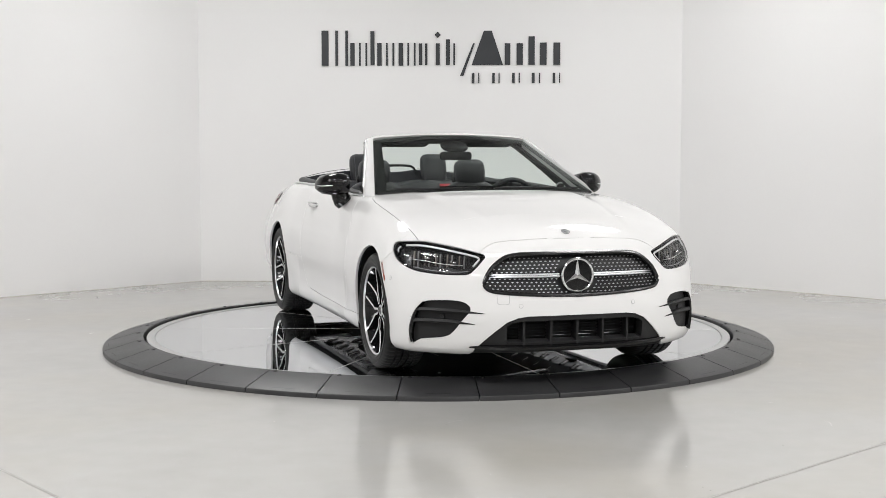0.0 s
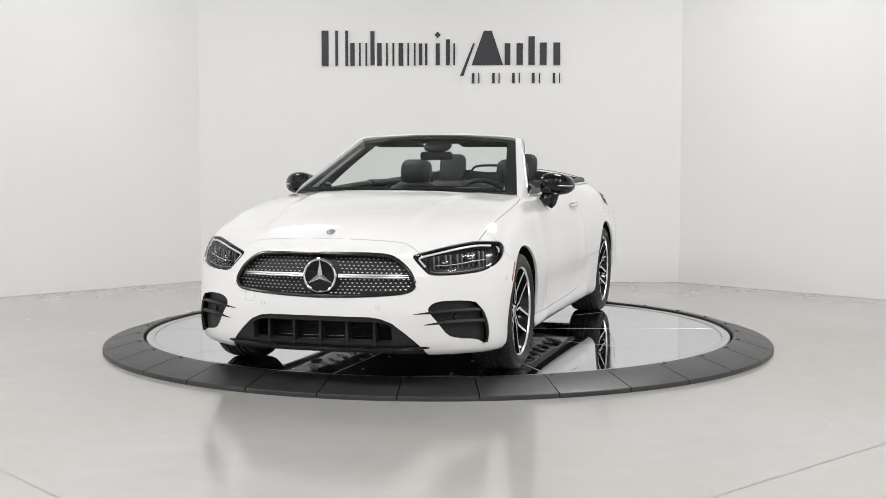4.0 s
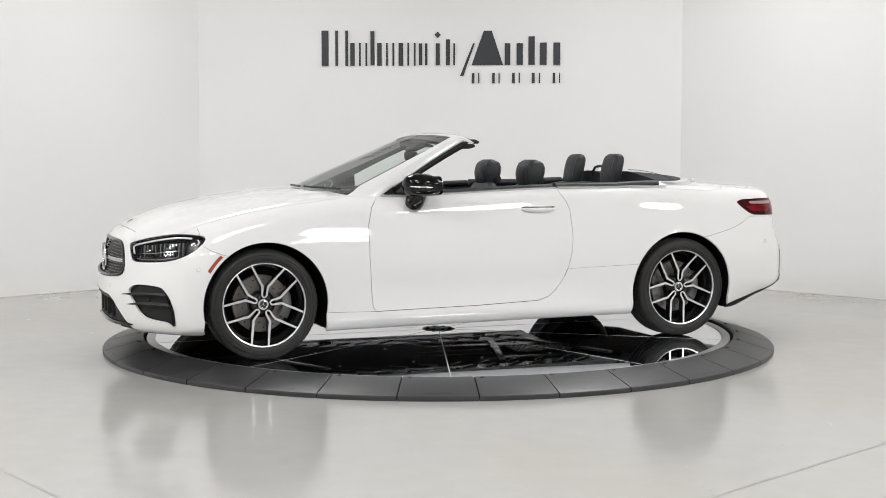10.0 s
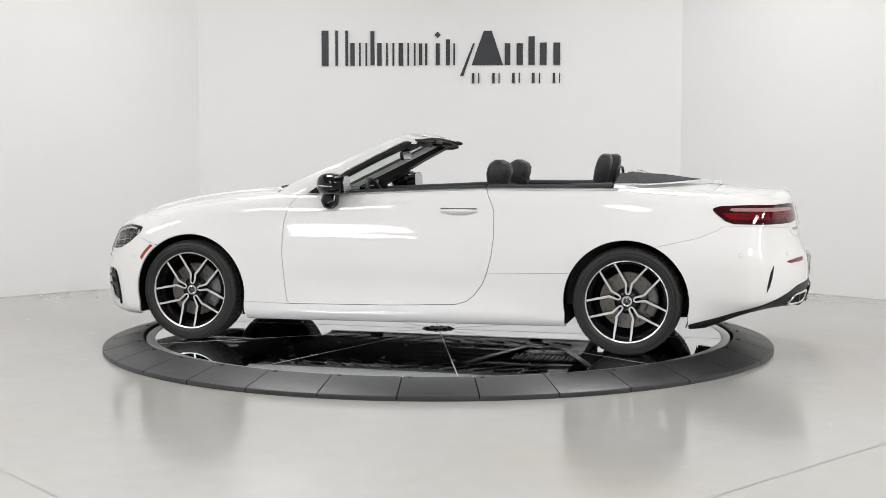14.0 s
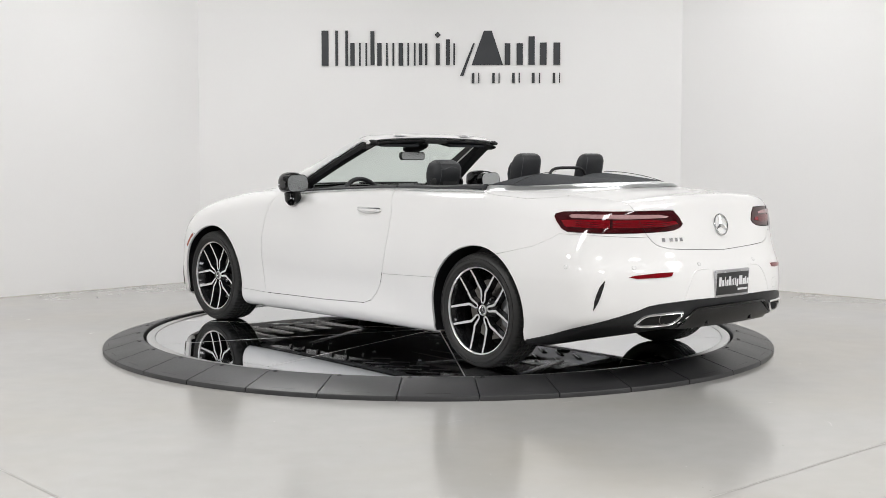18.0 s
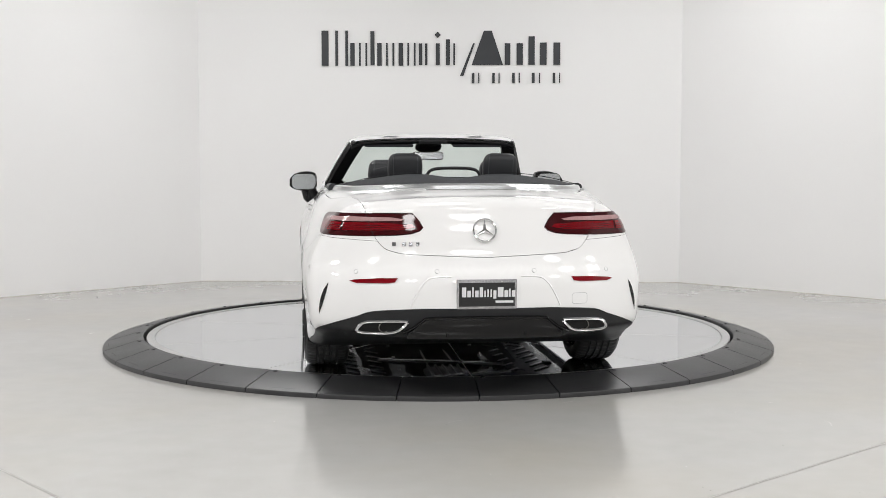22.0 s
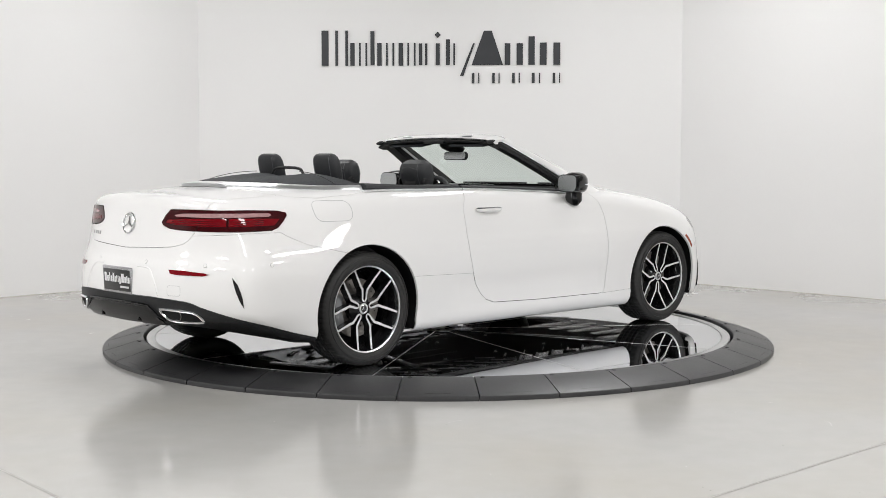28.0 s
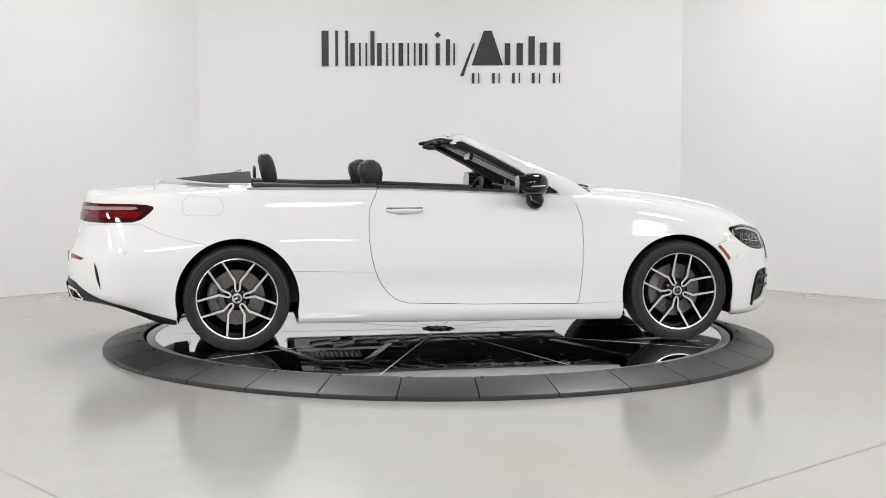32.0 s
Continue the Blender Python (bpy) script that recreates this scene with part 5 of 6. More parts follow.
def door_mirror(s, door):
    """A gloss black door mirror: shell, glass, foot, lamp strip."""
    root = empty("door_mirror", None, door)
    root["label"] = "gloss black door mirror"
    rows = []
    # sections from the car outwards; the shell sweeps back towards its tip
    for y, x0, x1, z0, z1 in ((0.806, 0.43, 0.50, 1.00, 1.075), (0.818, 0.408, 0.527, 0.982, 1.093), (0.845, 0.395, 0.543, 0.974, 1.102), (0.885, 0.383, 0.542, 0.972, 1.105), (0.925, 0.370, 0.520, 0.974, 1.101),
                              (0.96, 0.358, 0.485, 0.980, 1.090), (0.988, 0.348, 0.445, 0.992, 1.072), (1.003, 0.346, 0.405, 1.008, 1.052)):
        cx, cz, hx, hz = (x0 + x1) / 2, (z0 + z1) / 2, (x1 - x0) / 2 * 1.10, (z1 - z0) / 2 * 1.10
        ring = []
        for i in range(24):
            t = 2 * math.pi * i / 24
            c, sn = math.cos(t), math.sin(t)
            e = 0.9 if c > 0 else 0.45
            ring.append((cx + math.copysign(abs(c) ** e, c) * hx, s * y, cz + math.copysign(abs(sn) ** 0.75, sn) * hz))
        rows.append(ring)
    bm = bmesh.new()
    loft(bm, rows)
    part("shell", bm, M_BLACK, root)
    a = radians(4)
    right = Vector((s * -math.sin(a) * s, math.cos(a), 0)) if s > 0 else Vector((math.sin(a), math.cos(a), 0))
    back = Vector((0, 0, 1)).cross(right) * -1
    if back.x > 0:
        back = -back
    across = Vector((0, 0, 1)).cross(back)
    m = Matrix(((across.x, 0, back.x, 0.344), (across.y, 0, back.y, s * 0.902), (0, 1, back.z, 1.036), (0, 0, 0, 1))) @ pose(0, 0, 0, -3, 0, 0)
    bm = bmesh.new()
    slab(bm, rounded(0.170, 0.108, 0.038), 0.006, m)
    bmesh.ops.recalc_face_normals(bm, faces=bm.faces)
    part("mirror_glass", bm, M_MIRROR, root, "mirror glass")
    bm = bmesh.new()
    slab(bm, rounded(0.180, 0.118, 0.042), 0.062, m @ Matrix.Translation((0, 0, -0.060)))
    bmesh.ops.recalc_face_normals(bm, faces=bm.faces)
    part("bezel", bm, M_BLACK, root)
    bm = bmesh.new()
    tube(bm, [(0.455, s * 0.868, 0.990), (0.462, s * 0.862, 0.960), (0.470, s * 0.852, 0.935), (0.472, s * 0.836, 0.915)], [0.058, 0.056, 0.060, 0.054], 16)
    part("foot", bm, M_BLACK, root)
    bm = bmesh.new()
    tube(bm, [(0.543, s * 0.885, 1.034), (0.521, s * 0.925, 1.032), (0.486, s * 0.96, 1.030), (0.446, s * 0.988, 1.028), (0.408, s * 1.003, 1.028)], [0.003, 0.005, 0.0055, 0.005, 0.002], 8)
    part("turn_light", bm, M_SILVER, root)


flanks()


# ---- wheels ----
def spoke_mesh():
    """A forked spoke: two bright arms joined by a bow at the hub, with black flanks; it points along x."""
    bm = bmesh.new()

    def height(r):
        return 0.070 + 0.022 * ((r - 0.05) / 0.19) ** 2

    for s in (1, -1):
        path = [(0.0415, 0.0006), (0.0455, 0.0075), (0.056, 0.0138), (0.085, 0.0150), (0.112, 0.0185), (0.130, 0.033), (0.178, 0.066), (0.2225, 0.0985)]
        half = [0.0045, 0.0050, 0.0056, 0.0065, 0.0075, 0.0075, 0.0068, 0.006]
        rows = []
        for i, (x, y) in enumerate(path):
            a = path[max(0, i - 1)]
            b = path[min(len(path) - 1, i + 1)]
            d = Vector((b[0] - a[0], b[1] - a[1], 0)).normalized()
            n = Vector((-d.y, d.x, 0))
            p = Vector((x, y, 0))
            z = height(math.hypot(x, y))
            w = half[i]
            pts = [p + n * (w + 0.004) + Vector((0, 0, z - 0.045)), p + n * (w + 0.0012) + Vector((0, 0, z - 0.002)), p + n * w + Vector((0, 0, z)), p - n * w + Vector((0, 0, z)),
                   p - n * (w + 0.0012) + Vector((0, 0, z - 0.002)), p - n * (w + 0.004) + Vector((0, 0, z - 0.045))]
            rows.append([bm.verts.new((q.x, q.y * s, q.z)) for q in pts])
        for p, q in zip(rows, rows[1:]):
            for j in range(5):
                f = bm.faces.new((p[j], p[j + 1], q[j + 1], q[j]))
                f.material_index = 0 if j == 2 else 1
        for r in (rows[0], rows[-1]):
            f = bm.faces.new(r)
            f.material_index = 1
    bmesh.ops.recalc_face_normals(bm, faces=bm.faces)
    return bm


def wheel(name, wide, turn, roll):
    """Tyre, rim, spokes, cap, brake; the outer face looks along z, the middle plane is z = 0; roll turns the spokes, not the brake."""
    root = empty(name)
    root["label"] = "black and machined alloy wheel with five forked spokes"
    half = wide / 2
    # tyre with grooves round it and notches in its shoulders
    prof = [(0.248, half - 0.016, 0), (0.257, half - 0.006, 0), (0.272, half + 0.002, 0), (0.290, half + 0.003, 0), (0.306, half - 0.002, 0), (0.318, half - 0.010, 0.0), (0.3265, half - 0.020, 0.0045), (0.3315, half - 0.036, 0.0045)]
    for g in (0.055, 0.019):
        prof += [(0.3330, g + 0.0075, 0.004), (0.325, g + 0.0055, 0), (0.325, g - 0.0055, 0), (0.3335, g - 0.0075, 0.004)]
    prof = prof + [(r, -h, k) for r, h, k in prof[::-1]]
    segs = 264
    bm = bmesh.new()
    rings = []
    for i in range(segs):
        a = 2 * math.pi * i / segs
        notch = 1 if i % 4 == 0 else 0
        rings.append([bm.verts.new(((r - k * notch) * math.cos(a), (r - k * notch) * math.sin(a), h)) for r, h, k in prof])
    for i in range(segs):
        p, q = rings[i], rings[(i + 1) % segs]
        for j in range(len(prof) - 1):
            bm.faces.new((p[j], q[j], q[j + 1], p[j + 1]))
    bmesh.ops.recalc_face_normals(bm, faces=bm.faces)
    tyre = part("tyre", bm, M_TYRE, root, "black low-profile tyre")
    for r in (0.274, 0.300):
        bm = bmesh.new()
        lathe(bm, [(r - 0.0015, half - 0.002), (r, half + 0.0045), (r + 0.0015, half - 0.002)], None, 96)
        part("bead_line", bm, M_TYRE, tyre)
    bm = bmesh.new()
    lathe(bm, [(0.2555, half - 0.014), (0.2525, half - 0.010), (0.246, half - 0.013), (0.2445, half - 0.020)], None, 96)
    part("rim_lip", bm, M_RIM, root, "bright machined rim edge")
    bm = bmesh.new()
    lathe(bm, [(0.2445, half - 0.020), (0.232, half - 0.045), (0.214, 0.03), (0.21, -0.02), (0.22, -half + 0.03), (0.243, -half + 0.01)], None, 72)
    part("barrel", bm, M_RIMBLACK, root, "black rim well")
    bm = spoke_mesh()
    first_sp = None
    for i in range(5):
        if first_sp is None:
            first_sp = part("spoke", bm, M_RIM, root, "forked spoke with a bright face", sharp=20, materials=(M_RIMBLACK,))
            sp = first_sp
        else:
            sp = new("spoke", first_sp.data)
            sp.parent = root
            sp["label"] = "forked spoke with a bright face"
        sp.matrix_basis = pose(0, 0, half - 0.115, 0, 0, 90 + roll + 72 * i)
    off = half - 0.115
    bm = bmesh.new()
    lathe(bm, [(0.0, 0.064), (0.033, 0.064), (0.036, 0.060), (0.050, 0.058), (0.062, 0.050), (0.080, 0.030), (0.085, -0.02)], Matrix.Translation((0, 0, off)), 48)
    bmesh.ops.remove_doubles(bm, verts=bm.verts, dist=1e-6)
    part("hub", bm, M_RIMBLACK, root)
    for i in range(5):
        bm = bmesh.new()
        a = radians(126 + roll + 72 * i)
        lathe(bm, [(0.0, 0.052), (0.007, 0.052), (0.009, 0.046), (0.011, 0.046), (0.011, 0.03)], Matrix.Translation((0.056 * math.cos(a), 0.056 * math.sin(a), off)), 6)
        part("wheel_bolt", bm, M_RIMBLACK, root)
    cap = emblem(root, pose(0, 0, off + 0.068, 0, 0, roll), 0.0215, M_PLATE)
    cap.name = "centre_cap"
    bm = bmesh.new()
    lathe(bm, [(0.0235, 0.065), (0.0245, 0.070), (0.031, 0.069), (0.033, 0.063)], Matrix.Translation((0, 0, off)), 36)
    part("cap_ring", bm, M_SILVER, root)
    bm = bmesh.new()
    lathe(bm, [(0.075, 0.006), (0.075, 0.016), (0.172, 0.016), (0.174, 0.012), (0.174, -0.012), (0.09, -0.012)], Matrix.Translation((0, 0, off - 0.02)), 60)
    bd = part("brake_disc", bm, M_DISC, root, "bare steel brake disc")
    # flat dark dots carry the shade of drilled holes; nothing is cut
    for k in range(2):
        for i in range(15):
            a = 2 * math.pi * (i + 0.5 * k) / 15
            bm = bmesh.new()
            r = 0.115 + 0.032 * k
            lathe(bm, [(0.0, 0.0), (0.004, 0.0)], Matrix.Translation((r * math.cos(a), r * math.sin(a), off - 0.02 + 0.0165)), 8)
            bmesh.ops.remove_doubles(bm, verts=bm.verts, dist=1e-6)
            part("drilling_dot", bm, M_VOID, bd)
    # dark disc added at the wheel's back to shut out bright gaps
    bm = bmesh.new()
    lathe(bm, [(0.0, -half + 0.030), (0.222, -half + 0.028), (0.224, -half + 0.022), (0.0, -half + 0.020)], None, 40)
    bmesh.ops.remove_doubles(bm, verts=bm.verts, dist=1e-6)
    part("closing_disc", bm, M_VOID, root)
    # caliper, towards the wheel's rear
    rows = []
    for i in range(9):
        a = radians(turn - 32 + 8 * i)
        k = 1 - 0.25 * abs(i - 4) / 4
        rows.append([(r * math.cos(a), r * math.sin(a), off + h) for r, h in ((0.118, -0.03), (0.118, 0.012 * k), (0.13, 0.028 * k), (0.165, 0.030 * k), (0.185, 0.018 * k), (0.188, -0.03))])
    bm = bmesh.new()
    loft(bm, rows)
    part("caliper", bm, M_CALIPER, root, "grey brake caliper")
    return root


def wheels():
    """Left and right wheels: the caliper sits behind the axle on both sides."""
    left = Matrix(((-1, 0, 0, 0), (0, 0, 1, 0), (0, 1, 0, 0), (0, 0, 0, 1)))
    right = Matrix(((1, 0, 0, 0), (0, 0, -1, 0), (0, 1, 0, 0), (0, 0, 0, 1)))
    for s, turn, m in ((1, 0, left), (-1, 180, right)):
        for x, roll in ((1.4365, -6.5 if s > 0 else 28.0), (-1.4365, -6.0 if s > 0 else -3.0)):
            ob = wheel("wheel", 0.245, turn, roll)
            ob.parent = car
            ob.matrix_basis = Matrix.Translation((x, s * 0.788, 0.3337)) @ m
    # dark liners round the wheels
    for x in (1.425, -1.432):
        for s in (1, -1):
            bm = bmesh.new()
            m = Matrix.Translation((x, s * 0.42, 0.33)) @ pose(0, 0, 0, -90 * s, 0, 0)
            lathe(bm, [(0.0, 0.0), (0.386, 0.0), (0.392, 0.02), (0.392, 0.465), (0.386, 0.478)], m, 40, -22 if s < 0 else 158, 224)
            bmesh.ops.remove_doubles(bm, verts=bm.verts, dist=1e-6)
            part("wheel_arch_liner", bm, M_VOID, car)
    for x in (1.4365, -1.4365):
        bm = bmesh.new()
        tube(bm, [(x, -0.74, 0.335), (x, 0.74, 0.335)], 0.035, 10)
        part("axle", bm, M_VOID, car)


wheels()


# ---- windscreen and its frame ----
def mix3(a, b, t):
    return tuple(p + (q - p) * t for p, q in zip(a, b))


def screen_point(u, v):
    """On the glass: u from its foot (0) to its head (1), v across from right (-1) to left (1)."""
    foot = Vector((0.955 - 0.105 * abs(v) ** 2.2, 0.735 * v, 1.000 - 0.004 * v * v))
    head = Vector((0.125 - 0.015 * v * v, 0.548 * v, 1.366 - 0.036 * v * v))
    p = foot.lerp(head, u)
    bow = 4 * u * (1 - u)
    return p + Vector((0.008, 0, 0.014)) * bow * (1 - 1.1 * v * v)


def windscreen():
    us, vs = np.linspace(0, 1, 15), np.linspace(-1, 1, 31)
    root = empty("windscreen", None, car)
    root["label"] = "raked windscreen in a white frame"
    bm = bmesh.new()
    loft(bm, [[screen_point(u, v) for v in vs] for u in us], closed=False)
    glass = part("glass", bm, M_GLASS, root, "faintly green windscreen glass")
    glass.visible_shadow = False
    # dark printed border inside the glass
    bm = bmesh.new()
    dn = Vector((-0.004, 0, -0.006))
    loft(bm, [[screen_point(u, v) + dn for v in np.linspace(-0.98, 0.98, 31)] for u in (0.93, 0.96, 1.0)], closed=False)
    part("top_band", bm, M_BLACK, root)
    bm = bmesh.new()
    loft(bm, [[screen_point(u, v) + dn for v in np.linspace(-0.99, 0.99, 31)] for u in (-0.01, 0.02, 0.045)], closed=False)
    part("foot_band", bm, M_BLACK, root)
    for s in (1, -1):
        bm = bmesh.new()
        loft(bm, [[screen_point(u, s * v) + dn for v in (0.90, 0.95, 0.995)] for u in us], closed=False)
        part("side_band", bm, M_BLACK, root)
        # white pillar: sections along it between the glass edge and the side edge
        rows, dark = [], []
        for t in np.linspace(-0.13, 1, 16):
            g = screen_point(t, s * 1.0) + Vector((0.0, 0, 0.002 - 0.022 * max(0, 1 - max(0, t) / 0.10)))
            lo = Vector(mix3((0.690, s * 0.772, 0.950), (0.030, s * 0.580, 1.322), t)) + Vector((0.004, 0, 0.012)) * 4 * t * (1 - t)
            mid = (g + lo) / 2 + Vector((0.012, s * 0.016, 0.014))
            inn = (g + lo) / 2 + Vector((-0.03, -s * 0.03, -0.03))
            rows.append([g, g + Vector((0.006, s * 0.004, 0.008)), mid, lo + Vector((0.008, s * 0.003, 0.006)), lo, inn])
            d = Vector(mix3((0.642, s * 0.752, 0.940), (-0.030, s * 0.566, 1.300), t)) + Vector((0.004, 0, 0.012)) * 4 * t * (1 - t)
            dark.append([lo + Vector((-0.002, -s * 0.001, -0.002)), (lo + d) / 2 + Vector((0, s * 0.012, 0)), d, d + Vector((0.010, -s * 0.085, 0.004)), g + Vector((-0.02, -s * 0.050, -0.044)), inn + Vector((0.004, s * 0.004, 0))])
        bm = bmesh.new()
        loft(bm, rows)
        part("pillar", bm, M_PAINT, root, "white windscreen pillar")
        bm = bmesh.new()
        loft(bm, dark)
        part("pillar_seal", bm, M_PLASTIC, root, "black rubber seal and pillar lining")
        bm = bmesh.new()
        tube(bm, [r[4] + Vector((0, s * 0.003, 0)) for r in rows], 0.004, 6)
        part("pillar_trim", bm, M_SILVER, root, "thin silver trim")
        # small black triangle at the pillar's foot
        bm = bmesh.new()
        tri = [(0.70, 0.948), (0.555, 0.960), (0.575, 1.03)]
        vsr = [[(x, s * (0.745 + d), z) for x, z in tri] for d in (0.0, 0.018)]
        loft(bm, vsr)
        part("corner_plate", bm, M_BLACK, root)
    # head rail: white over, dark under
    ys = np.linspace(-0.60, 0.60, 25)
    up, under, trim = [], [], []
    for y in ys:
        v = y / 0.60
        e = max(0, (abs(v) - 0.86) / 0.14)
        x0, z0 = 0.125 - 0.015 * v * v, 1.366 - 0.024 * v * v
        z0 -= 0.018 * e * e
        up.append([(x0, y * 0.97, z0), (x0 - 0.03, y * 0.97, z0 + 0.012), (x0 - 0.075, y * 0.97, z0 + 0.012), (x0 - 0.13, y * 0.97, z0 - 0.004), (x0 - 0.15, y * 0.97, z0 - 0.016), (x0 - 0.14, y * 0.97, z0 - 0.026), (x0 - 0.02, y * 0.97, z0 - 0.020)])
        trim.append((x0 - 0.147, y * 0.965, z0 - 0.020))
        under.append([(x0 - 0.03, y * 0.955, z0 - 0.022), (x0 - 0.14, y * 0.955, z0 - 0.028), (x0 - 0.165, y * 0.955, z0 - 0.036), (x0 - 0.162, y * 0.955, z0 - 0.046), (x0 - 0.12, y * 0.955, z0 - 0.058), (x0 - 0.03, y * 0.955, z0 - 0.058)])
    bm = bmesh.new()
    loft(bm, up)
    part("head_rail", bm, M_PAINT, root, "white windscreen head rail")
    bm = bmesh.new()
    tube(bm, trim, 0.006, 8, flat=0.7)
    part("rail_trim", bm, M_CHROME, root)
    bm = bmesh.new()
    loft(bm, under)
    lining = part("rail_lining", bm, M_PLASTIC, root, "black head rail lining")
    for s in (1, -1):
        part("sun_visor", boxed((0.14, 0.34, 0.018), pose(0.035, s * 0.31, 1.302, 0, -10, 0), 0.008), M_CLOTH, root, "folded dark sun visor")
        part("latch_slot", boxed((0.02, 0.10, 0.004), pose(-0.012, s * 0.30, 1.3585, 0, -14, 0), 0.001), M_SILVER, lining)
        bm = bmesh.new()
        tube(bm, [(-0.02, s * 0.560, 1.312), (-0.06, s * 0.557, 1.314), (-0.085, s * 0.552, 1.310)], [0.018, 0.015, 0.009], 8)
        part("corner_seal", bm, M_PLASTIC, lining)
    part("roof_console", boxed((0.10, 0.20, 0.03), pose(0.0, 0, 1.325, 0, -8, 0), 0.012), M_DIFFUSER, root, "grey roof console")
    bm = bmesh.new()
    pillow(bm, (0.15, 0.19, 0.05), pose(0.155, 0.015, 1.285, 0, 22, 0), 2.6)
    part("sensor_housing", bm, M_PLASTIC, root)
    # inner mirror
    bm = bmesh.new()
    slab(bm, rounded(0.225, 0.058, 0.022), 0.02, Matrix.Translation((0.185, 0.015, 1.222)) @ pose(0, 0, 0, 0, 6, 0) @ Matrix(((0, 0, 1, 0), (1, 0, 0, 0), (0, 1, 0, 0), (0, 0, 0, 1))), 0.004)
    im = part("inner_mirror", bm, M_PLASTIC, root, "frameless inner mirror")
    bm = bmesh.new()
    slab(bm, rounded(0.215, 0.050, 0.019), 0.003, Matrix.Translation((0.184, 0.015, 1.222)) @ pose(0, 0, 0, 0, 6, 0) @ Matrix(((0, 0, -1, 0), (-1, 0, 0, 0), (0, 1, 0, 0), (0, 0, 0, 1))))
    part("mirror_glass", bm, M_MIRROR, im, "mirror glass")
    bm = bmesh.new()
    tube(bm, [(0.20, 0.015, 1.245), (0.195, 0.015, 1.28)], 0.012, 8)
    part("stalk", bm, M_PLASTIC, im)
    # black cowl between bonnet and glass, with wipers
    rows = []
    for v in np.linspace(-0.95, 0.95, 31):
        p = screen_point(0.0, v)
        rows.append([(p.x + 0.03, p.y * 1.04, p.z - 0.045), (p.x + 0.01, p.y * 1.03, p.z - 0.006), (p.x - 0.03, p.y * 1.02, p.z - 0.002), (p.x - 0.05, p.y * 1.02, p.z - 0.05)])
    bm = bmesh.new()
    loft(bm, rows)
    cowl = part("cowl", bm, M_PLASTIC, car, "black plastic cowl below the windscreen")
    for s, y0, y1 in ((1, 0.62, 0.02), (-1, -0.10, -0.62)):
        bm = bmesh.new()
        pts = []
        for t in np.linspace(0, 1, 8):
            y = y0 + (y1 - y0) * t
            p = screen_point(0.015, y / 0.735)
            pts.append((p.x + 0.012, y, p.z + 0.012))
        tube(bm, pts, 0.007, 6)
        part("wiper", bm, M_PLASTIC, cowl, "black wiper arm")


windscreen()


